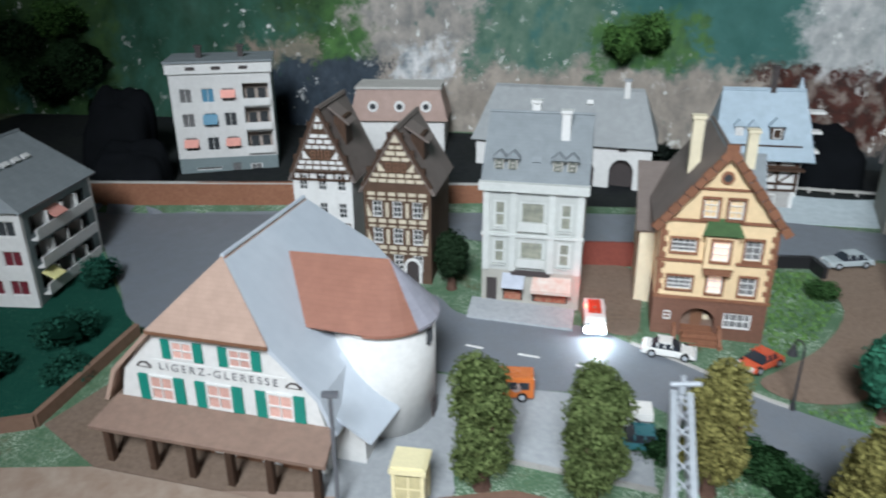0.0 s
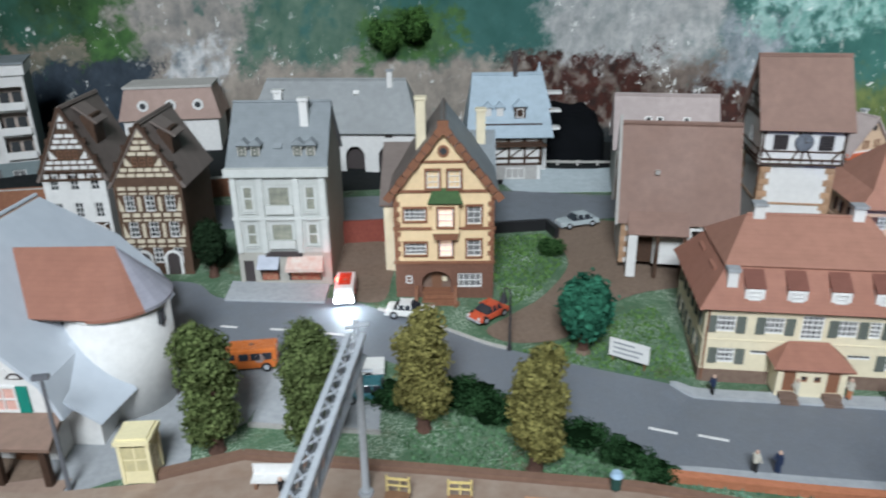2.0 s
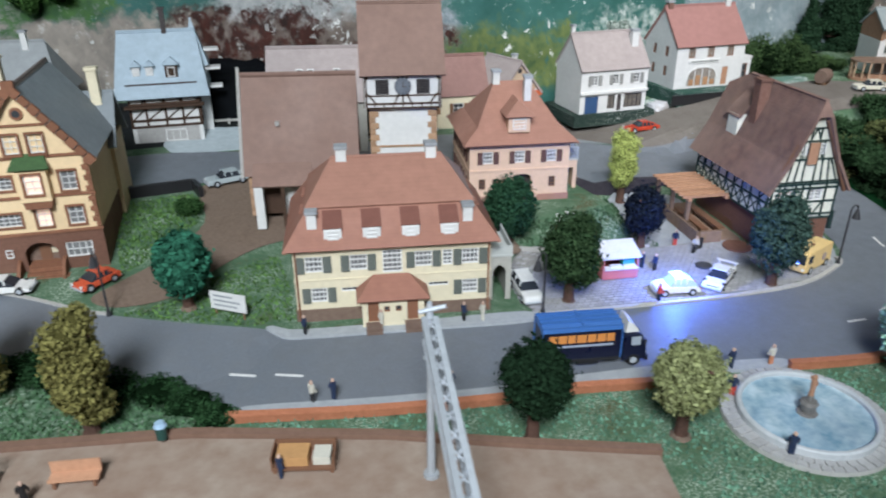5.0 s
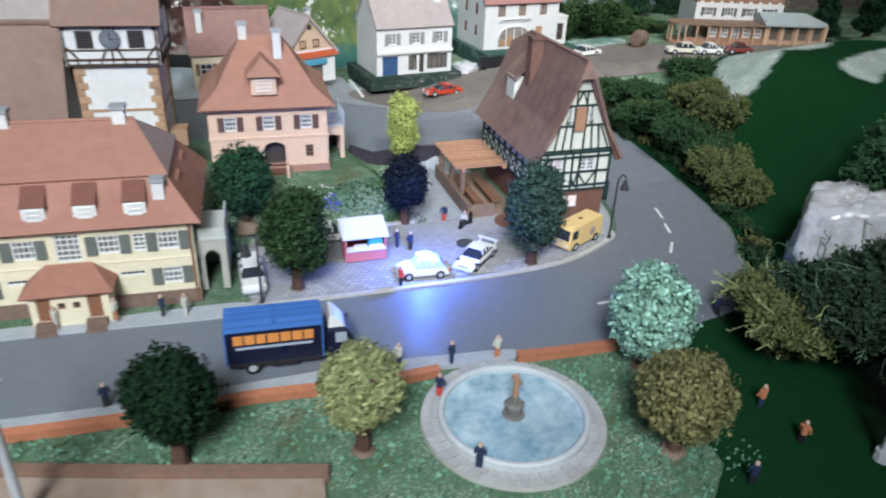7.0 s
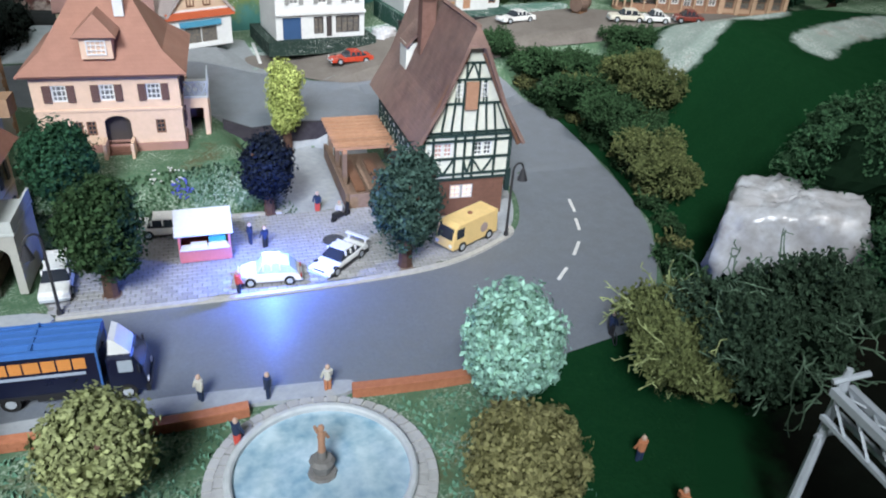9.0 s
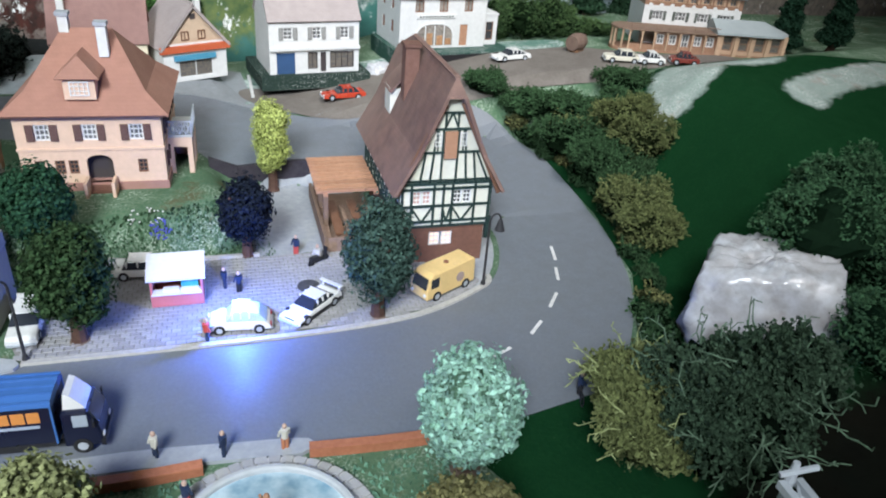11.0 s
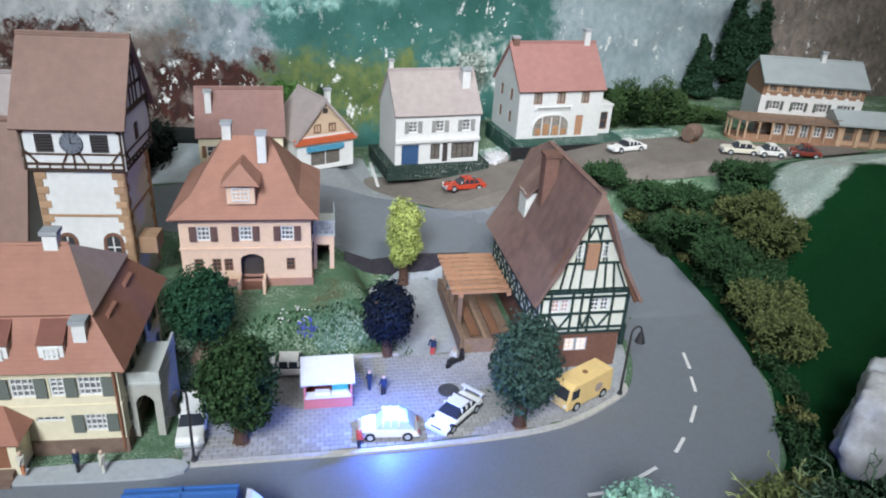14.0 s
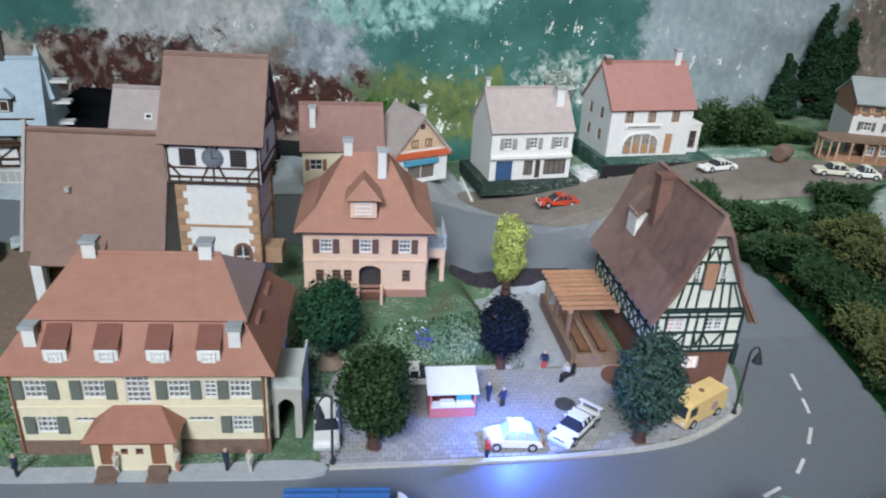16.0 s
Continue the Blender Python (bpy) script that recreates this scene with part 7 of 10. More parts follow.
def hotel():
    w, d, h = 13.5, 7.5, 7.6
    o = thing("hotel", at(156.6, 64.0, 8.3, -31), "white chalet hotel with pale grey roof and brown veranda", "hotel")
    brown = mat("hotel_wood", (0.36, 0.21, 0.14), (0.28, 0.155, 0.1), 200, 0.75, vary=0.12)
    pale = mat("pale_hotel_wood", (0.55, 0.38, 0.26), (0.46, 0.31, 0.21), 200, 0.75, vary=0.1)
    slate = mat("pale_grey_felt", (0.33, 0.37, 0.38), (0.28, 0.32, 0.33), 60, 0.6, bump=0.1)
    mids = [hole(u, 3.5, 1.5, 1.2) for u in (2.0, 5.2, 8.3, 11.4)]
    tops = (1.3, 3.0, 4.8, 6.6, 8.4, 10.2, 12.1)
    f = body(o, w, d, 5.4, WHITE, {"front": mids})
    for u in (2.0, 5.2, 8.3, 11.4):
        window(o, f["front"], u, 3.5, 1.5, 1.2, 3, 2, FRAME, CURTAIN, 0.1, shutters=SHUTTER, sw=0.35)
    fu = f["front"] @ at(0, 0, 5.4)
    part("upper_wall", Shape().wall(w, 2.2, 0.35, [hole(u, 0.5, 0.95, 1.3) for u in tops]), brown, o, "brown boarded upper storey", fu)
    for sd, length in (("left", d), ("right", d), ("back", w)):
        inset = 0 if sd == "back" else 0.35
        part("upper_wall", Shape().box(inset, length - inset, 0, 0.35, 5.4, h), brown, o, "", f[sd])
    for u in tops:
        window(o, fu, u, 0.5, 0.95, 1.3, 2, 2, pale, CURTAIN, 0.1, shutters=pale, sw=0.28)
    for k in range(9):
        part("scallop", Shape().cyl(0, 0, -0.06, 0.02, 0.3, n=10), WHITE, o, "", f["front"] @ at(0.8 + 1.49 * k, 0, 5.42, 0, 90))
    gable_x(o, w, d, 2.2, h, brown)
    roof_x(o, w, d, h, 2.2, slate, side=0.2, end=0.7)
    chimney(o, 1.5, 3.5, h + 1.6, h + 3.2, 0.6, 0.6)
    # veranda with a rounded end, arches, and a railed terrace above
    vx0, vx1, vy = -w / 2 - 2.4, w / 2 - 3.9, -4.2
    def deck(z0, z1, grow):
        arc = [(vx0 + (2.1 + grow) * math.cos(t), vy / 2 + (2.1 + grow) * math.sin(t)) for t in [math.pi * (0.5 + k / 12) for k in range(13)]]
        ring = arc + [(vx1, vy - grow), (vx1, 0.0)]
        n = len(ring)
        return Shape().add([(x, y, z) for z in (z0, z1) for x, y in ring], [tuple(range(n - 1, -1, -1)), tuple(range(n, 2 * n))] + [(k, (k + 1) % n, n + (k + 1) % n, n + k) for k in range(n)])
    part("veranda_floor", deck(-1.6, 0.3, 0.0), brown, o, "rounded brown veranda base")
    part("veranda_roof", deck(2.75, 2.95, 0.1), WEATHERED, o, "weathered thin veranda roof")
    xs = [vx0 + (vx1 - vx0) * k / 7 for k in range(8)]
    for x in xs:
        part("veranda_post", Shape().box(x - 0.1, x + 0.1, vy + 0.05, vy + 0.25, 0.3, 2.75), pale, o)
    for t in (0.65, 0.85, 1.0, 1.15, 1.35):
        x, y = vx0 + 1.95 * math.cos(math.pi * t), vy / 2 + 1.95 * math.sin(math.pi * t)
        part("veranda_post", Shape().cyl(x, y, 0.3, 2.75, 0.14, n=6), pale, o)
    for a, b in zip(xs, xs[1:]):
        part("arch_brace", Shape().prism([(a + 0.1, 2.75), (a + 0.1, 2.35), (a + 0.4, 2.75)], vy + 0.1, vy + 0.22), pale, o)
        part("arch_brace", Shape().prism([(b - 0.1, 2.75), (b - 0.4, 2.75), (b - 0.1, 2.35)], vy + 0.1, vy + 0.22), pale, o)
        part("balustrade", Shape().box(a + 0.14, b - 0.14, vy + 0.12, vy + 0.24, 0.3, 0.95), brown, o)
        part("terrace_rail", Shape().box(a, b, vy + 0.02, vy + 0.08, 3.6, 3.68).box(a, a + 0.06, vy + 0.02, vy + 0.08, 3.05, 3.6), WEATHERED, o)
    glazed = at(xs[2], vy + 0.5, 0.3)
    length = vx1 - xs[2]
    bays = [(length * (k + 0.5) / 5, 0.15 if k == 2 else 0.75, 1.0, 2.1 if k == 2 else 1.3) for k in range(5)]
    part("veranda_wall", Shape().wall(length, 2.45, 0.2, [hole(*b) for b in bays]), brown, o, "brown boarded veranda front", glazed)
    for u, z, ww, hh in bays:
        window(o, glazed, u, z, ww, hh, 2, 2, FRAME, CURTAIN, 0.12)
    # dining wing with pillars and a rounded felt roof
    L = 9.4
    part("wing_base", Shape().box(vx1, vx1 + L, -4.0, 1.5, -1.6, 0.3), brown, o)
    part("dining_wall", Shape().wall(L, 3.1, 0.3, [hole(u, 0.7, 1.35, 2.0) for u in (1.5, 3.7, 5.9, 8.1)]), pale, o, "pale pillared dining front", at(vx1, -3.8, 0.1))
    for u in (1.5, 3.7, 5.9, 8.1):
        window(o, at(vx1, -3.8, 0.1), u, 0.7, 1.35, 2.0, 1, 2, brown, SHOP_GLASS, 0.1)
    for k in range(5):
        part("pillar", Shape().box(vx1 + 0.15 + 2.2 * k, vx1 + 0.65 + 2.2 * k, -4.05, -3.8, 0.1, 3.1), pale, o)
    part("dining_side", Shape().box(vx1 + L - 0.3, vx1 + L, -3.5, 1.5, 0.1, 3.2), pale, o)
    ring = [(vx1 - 0.4, -4.5), (vx1 + L - 1.8, -4.5)] + [(vx1 + L - 1.8 + 2.6 * math.sin(t), -1.5 - 3.0 * math.cos(t)) for t in [math.pi * k / 10 for k in range(1, 10)]] + [(vx1 + L - 1.8, 1.5), (vx1 - 0.4, 1.5)]
    n = len(ring)
    ra, rb = (vx1 - 0.4, -1.3, 4.5), (vx1 + L - 2.6, -1.3, 4.5)
    roof = Shape().add([(x, y, 3.2) for x, y in ring] + [(x, y, 2.95) for x, y in ring] + [ra, rb],
                       [(0, 1, 2 * n + 1, 2 * n), (n - 2, n - 1, 2 * n, 2 * n + 1), (n - 1, 0, 2 * n)] + [(k, k + 1, 2 * n + 1) for k in range(1, n - 2)] + [(k, n + k, n + (k + 1) % n, (k + 1) % n) for k in range(n)] + [tuple(range(2 * n - 1, n - 1, -1))])
    part("dining_roof", roof, slate, o, "rounded grey felt roof")


def red_roof_house():
    w, d, h = 9.6, 6.5, 5.6
    o = thing("red_roof_house", at(83.5, 82.1, 4.0, -13), "cream cottage with rosy red roof", "house")
    f = body(o, w, d, h, CREAM, {"front": [hole(1.6, 2.6, 1.5, 1.4), hole(5.5, 2.6, 1.5, 1.4)]})
    for u in (1.6, 5.5):
        window(o, f["front"], u, 2.6, 1.5, 1.4, 2, 2, FRAME, GLASS, 0.1, shutters=WOOD, sw=0.5)
    gable_x(o, w, d, 4.4, h, CREAM)
    roof_x(o, w, d, h, 4.4, DUSKY_TILE, side=0.3, end=0.4)
    chimney(o, -w / 2 + 1.3, 1.7, h + 1.6, h + 4.3, 0.7, 0.7)


def corner_shop():
    w, d, h = 7.6, 7.0, 4.4
    o = thing("corner_shop", at(93.4, 81.0, 4.5, 10), "small gabled peach and white corner shop with orange fascia", "shop")
    f = body(o, w, d, h, WHITE, {"front": [hole(3.8, 0.4, 4.2, 2.0)]})
    window(o, f["front"], 3.8, 0.4, 4.2, 2.0, 2, 1, FRAME, SHOP_GLASS, 0.12)
    part("fascia", Shape().box(-w / 2 - 0.4, w / 2 + 0.4, -0.35, 0.0, 3.4, 4.15), paint("orange_red", (0.55, 0.12, 0.05), 0.5), o, "orange red fascia band")
    part("sign", Shape().box(1.2, 6.2, -0.3, -0.02, 2.45, 3.05), paint("blue_sign", (0.08, 0.3, 0.45), 0.5), o, "plain blue shop sign", f["front"])
    peach = plaster("peach_plaster", (0.62, 0.46, 0.33))
    gable(o, w, 4.2, h, 0, peach)
    gable(o, w, 4.2, h, d - 0.35, peach)
    for u in (-1.1, 0.9):
        window(o, f["front"] @ at(w / 2, 0, h), u, 0.3, 0.9, 1.0, 2, 1, BROWN_FRAME, GLASS, 0.1, proud=0.2)
    part("vent", Shape().box(-0.3, 0.3, -0.1, 0.02, h + 2.6, h + 3.2), DARK_FRAME, o)
    roof_y(o, w, d, h, 4.2, PALE_TILE, side=0.5, end=0.4)
    chimney(o, 2.4, 4.0, h + 1.5, h + 4.2, 0.6, 0.6)


CREAMWHITE = plaster("infill_plaster", (0.74, 0.74, 0.64))
DUSKY_TILE = tiled("dusky_rose_tile", (0.3, 0.17, 0.15))
DORMER_TILE = tiled("shadowed_dormer_tile", (0.2, 0.085, 0.065))
HIP_TILE = tiled("sheen_lilac_tile", (0.4, 0.3, 0.28))
PLINTHPINK = plaster("rosy_plinth", (0.4, 0.22, 0.18))
BRICKPALE = mat("tan_corner_stone", (0.42, 0.27, 0.17), (0.34, 0.21, 0.13), 250, 0.8, vary=0.2)
BRICKBROWN = mat("brown_brick", (0.2, 0.11, 0.085), (0.15, 0.08, 0.06), 250, 0.85, tiles=(0.4, 0.2))
TIMBERWALL = mat("brown_boards", (0.115, 0.07, 0.048), (0.085, 0.052, 0.036), 120, 0.75, tiles=(0.9, 0.5))
GREY_TILE2 = tiled("light_grey_slate", (0.33, 0.35, 0.36))
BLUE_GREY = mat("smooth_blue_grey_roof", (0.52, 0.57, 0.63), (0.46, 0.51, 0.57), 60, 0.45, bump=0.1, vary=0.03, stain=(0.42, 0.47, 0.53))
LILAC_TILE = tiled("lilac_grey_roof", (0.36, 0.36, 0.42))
PALE_PINK = tiled("dusty_rose_roof", (0.42, 0.3, 0.26))
ROSE_TILE = tiled("rose_red_roof", (0.37, 0.19, 0.17))
PALE_GLASS = mat("net_curtained_glass", (0.36, 0.36, 0.29), (0.2, 0.21, 0.18), 150, 0.2, bump=0.02, stain=(0.14, 0.15, 0.13))
LOGGIA = plaster("tan_loggia_wall", (0.42, 0.35, 0.31))
GREYBLUE = plaster("grey_blue_plaster", (0.2, 0.25, 0.26))
BLUEPANE = paint("blue_blind", (0.08, 0.24, 0.36), 0.5)
PINKPANE = mat("pink_blind", (0.7, 0.42, 0.36), (0.5, 0.3, 0.26), 300, 0.4)
REDPANE = mat("dark_red_blind", (0.18, 0.03, 0.04), (0.1, 0.02, 0.03), 300, 0.4)
PINKCLOTH = mat("pink_cloth", (0.75, 0.36, 0.3), (0.65, 0.3, 0.26), 200, 0.8)
SHOP_GLASS = mat("shop_glass", (0.06, 0.07, 0.08), (0.22, 0.18, 0.14), 350, 0.12, bump=0.02)
SHOPPALE = mat("shaded_shop_glass", (0.34, 0.3, 0.26), (0.12, 0.1, 0.09), 300, 0.2, stain=(0.5, 0.46, 0.4))
SHOPFILL = mat("orange_display", (0.5, 0.3, 0.16), (0.28, 0.13, 0.07), 300, 0.3)

town_hall()
half_timbered_inn()
pink_house()
church()
church_tower()
barn_behind_church()
yellow_house()
grey_shop_house()
stepped_timber_house("timber_house", at(-3.8, 77.4, 3.8, -8), 6.3, 9.5, 9.7, 6.4, "narrow white house with brown timbered gable and dark roof", True)
stepped_timber_house("timber_house", at(4.3, 72.4, 3.2, -10), 6.7, 9.5, 10.4, 5.4, "narrow house with black and cream timbered front and dark roof", False)
gate_house()
blue_roof_inn()
apartment_block()
mansard_house()
left_block()
station()
white_shop_house()
white_villa()
hotel()
red_roof_house()
corner_shop()

# ---- plants ----


def leaf_cloud(rng, blobs, n, size, flat=0.6):
    """Many small leaf flakes spread through and over a set of lumps (x, y, z, rx, rz)."""
    s = Shape()
    weight = np.array([b[3] * b[3] * b[4] ** 0.5 for b in blobs])
    pick = rng.choice(len(blobs), n, p=weight / weight.sum())
    d = rng.normal(size=(n, 3))
    d /= np.linalg.norm(d, axis=1)[:, None]
    r = 1.04 - 0.36 * rng.random(n) ** 1.6
    for k in range(n):
        bx, by, bz, rx, rz = blobs[pick[k]]
        wob = 1 + 0.36 * noise.noise(Vector((d[k][0] * 4.3 + bx, d[k][1] * 4.3 + by, d[k][2] * 4.3 + bz)))
        p = Vector((bx + d[k][0] * rx * r[k] * wob, by + d[k][1] * rx * r[k] * wob, bz + d[k][2] * rz * r[k] * wob))
        nor = Vector(d[k] + rng.normal(size=3) * 0.4).normalized()
        t = nor.orthogonal().normalized()
        t.rotate(Matrix.Rotation(rng.random() * 6.28, 3, nor))
        b = nor.cross(t)
        w = size * (0.6 + 0.8 * rng.random())
        tip = nor * w * 0.35
        s.add([p - t * w, p - b * w * flat + tip * 0.4, p + t * w + tip, p + b * w * flat], [(0, 1, 2, 3)])
    return s


def tree(name, x, y, height, crown_r, crown_h, colors, label, rng_seed, clear=1.4, size=0.16, n=9500, lumps=9, dz=0.0, mound=True, z=None, clumpy=True):
    """A model tree: tapered trunk with limbs and a ragged crown of flakes."""
    rng = np.random.default_rng(rng_seed)
    turned = rng.random() * 360
    o = thing(name, on_ground(x, y, turned, dz) if z is None else at(x, y, z, turned), label, "tree", "model trees")
    cz = height - crown_h / 2
    tr = Shape()
    base = 0.34 + height * 0.02
    tr.cyl(0, 0, -0.5, 0.35, base * 1.7, base, 8).cyl(0, 0, 0.35, cz, base, base * 0.45, 8)
    for k in range(7):
        a = 2 * math.pi * k / 7 + rng.random()
        z0 = cz - crown_h * 0.3 + crown_h * 0.4 * rng.random()
        out = crown_r * (0.25 if name == "conifer" else 0.7)
        part("limb", Shape().rod((0, 0, z0), (math.cos(a) * out, math.sin(a) * out, z0 + crown_h * 0.2), base * 0.25, 5), BARK, o)
    part("trunk", tr, BARK, o)
    blobs = [(0, 0, cz, crown_r * (0.92 if name == "round_tree" else 0.8), crown_h * (0.48 if name == "round_tree" else 0.45))]
    for k in range(lumps):
        a, z = 2.4 * k, (k + 0.5) / lumps
        rr = crown_r * (0.38 if name == "poplar" else 0.42) * math.sin(math.pi * min(0.95, 0.12 + 0.8 * z)) ** (0.3 if name == "poplar" else 0.6)
        q = crown_r * ((0.6 if name == "poplar" else 0.44) + 0.12 * rng.random())
        blobs.append((rr * math.cos(a), rr * math.sin(a), cz + crown_h * (0.84 if name != "round_tree" else 0.5) * (z - 0.5), q, q))
    if name == "conifer":
        blobs = [(0.12 * crown_r * math.cos(2.4 * k), 0.12 * crown_r * math.sin(2.4 * k), height - crown_h * (0.97 - 0.9 * k / 9), crown_r * (0.98 - 0.84 * k / 9), crown_h * 0.11) for k in range(10)]
    leaf = leafy("leaf_" + label.split()[0] + str(rng_seed), *colors)
    # inner balls in a darker copy of the leaf colour, as shade between clumps
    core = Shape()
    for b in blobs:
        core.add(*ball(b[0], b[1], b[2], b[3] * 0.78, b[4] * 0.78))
    part("inner_crown", core, mat("crown_shade_" + str(rng_seed), tuple(v * 0.5 for v in colors[1]), None, 160, 0.95, spec=0.0), o, "inner crown, leaf colour darkened for shade in the gaps")
    clumps = [] if name != "conifer" else list(blobs)
    while clumpy and len(clumps) < 430:
        b = blobs[int(rng.integers(len(blobs)))]
        v = Vector(rng.normal(size=3)).normalized()
        q = crown_r * (0.07 + 0.09 * rng.random())
        reach = 0.9 + 0.1 * rng.random()
        c = (b[0] + v.x * b[3] * reach, b[1] + v.y * b[3] * reach, b[2] + v.z * b[4] * reach)
        if all(math.hypot((c[0] - e[0]) / (0.7 * e[3]), (c[1] - e[1]) / (0.7 * e[3]), (c[2] - e[2]) / (0.7 * e[4])) > 1 for e in blobs):
            clumps.append((*c, q, q * 0.85))
    part("crown", leaf_cloud(rng, clumps + (blobs if name != "conifer" else []), n, size), leaf, o)
    if mound:
        part("mound", Shape().cyl(0, 0, -0.6, 0.25, crown_r * 0.5, crown_r * 0.22, 14), EARTH, o)
    return o


def ball(x, y, z, rx, rz, nu=10, nv=7):
    verts = [(x, y, z - rz)]
    for j in range(1, nv):
        for i in range(nu):
            a, b = 2 * math.pi * i / nu, math.pi * j / nv
            verts.append((x + rx * math.sin(b) * math.cos(a), y + rx * math.sin(b) * math.sin(a), z - rz * math.cos(b)))
    verts.append((x, y, z + rz))
    top = len(verts) - 1
    fs = [(0, 1 + (i + 1) % nu, 1 + i) for i in range(nu)]
    for j in range(nv - 2):
        for i in range(nu):
            a = 1 + j * nu
            fs.append((a + i, a + (i + 1) % nu, a + nu + (i + 1) % nu, a + nu + i))
    fs += [(top, top - nu + i, top - nu + (i + 1) % nu) for i in range(nu)]
    return verts, fs


BARK = mat("bark", (0.11, 0.06, 0.045), (0.07, 0.04, 0.03), 250, 0.9, bump=0.6)
OLIVE, OLIVE2 = ((0.13, 0.165, 0.065), (0.07, 0.1, 0.035)), ((0.24, 0.225, 0.08), (0.13, 0.12, 0.04))
tree("poplar", 11.8, 45.6, 10.0, 2.15, 8.8, OLIVE, "olive green columnar model tree by the forecourt", 1)
tree("poplar", 18.9, 43.7, 10.4, 2.1, 9.0, OLIVE, "grey-green columnar model tree by the car park", 2)
tree("poplar", 27.0, 45.1, 9.6, 2.1, 8.2, OLIVE2, "yellowish columnar model tree above the hedge", 3)
tree("poplar", 34.0, 39.2, 9.7, 2.0, 8.4, OLIVE2, "yellow-olive columnar model tree beside the platform", 4)
tree("round_tree", 61.0, 25.1, 8.0, 2.5, 5.4, ((0.014, 0.032, 0.016), (0.008, 0.02, 0.01)), "dark green round tree on the lawn", 5)
tree("round_tree", 70.5, 21.1, 7.4, 2.5, 5.0, ((0.33, 0.36, 0.18), (0.2, 0.22, 0.09)), "light olive round tree beside the fountain", 6)
tree("round_tree", 91.2, 18.6, 8.0, 3.0, 6.8, ((0.34, 0.56, 0.49), (0.16, 0.3, 0.2)), "pale turquoise bushy tree at the street corner", 7, size=0.2, n=9000, lumps=14)
tree("round_tree", 86.6, 11.7, 6.8, 2.9, 5.2, ((0.22, 0.21, 0.1), (0.13, 0.125, 0.05)), "brownish olive round tree beside the fountain", 8)
tree("round_tree", 74.2, 39.9, 9.0, 2.9, 7.4, ((0.045, 0.08, 0.034), (0.02, 0.045, 0.02)), "dark green tree on the cobbled square", 9)
tree("round_tree", 93.5, 34.1, 9.8, 2.7, 8.4, ((0.07, 0.12, 0.1), (0.035, 0.07, 0.058)), "dark blue-green tree before the inn", 10)
# leaf colours include the blue cast of the beacon
tree("round_tree", 87.7, 46.2, 7.2, 2.2, 5.6, ((0.02, 0.027, 0.042), (0.01, 0.014, 0.026)), "blackish blue tree at the square's edge", 11)
tree("poplar", 94.0, 57.6, 8.8, 1.75, 6.6, ((0.46, 0.52, 0.18), (0.34, 0.4, 0.11)), "bright yellow-green tree in the yard", 12, size=0.13, n=9500, clumpy=False)
tree("round_tree", 73.5, 49.6, 7.2, 2.7, 6.2, ((0.03, 0.08, 0.042), (0.015, 0.045, 0.024)), "deep green tree between hall and villa", 13)
tree("round_tree", 42.5, 52.2, 7.2, 2.3, 5.6, ((0.035, 0.15, 0.095), (0.02, 0.08, 0.05)), "teal green round tree on the lawn", 14, size=0.3)
tree("round_tree", 9.6, 71.2, 6.2, 1.7, 5.0, ((0.02, 0.04, 0.02), (0.01, 0.02, 0.01)), "small dark tree beside the shop house", 15)
tree("conifer", 168.5, 57.0, 12.0, 2.2, 10.5, ((0.02, 0.05, 0.03), (0.01, 0.03, 0.018)), "tall dark conifer behind the hotel", 17)
tree("conifer", 172.0, 52.0, 11.0, 2.2, 9.5, ((0.02, 0.05, 0.03), (0.01, 0.03, 0.018)), "tall dark conifer at the hotel's end", 18)


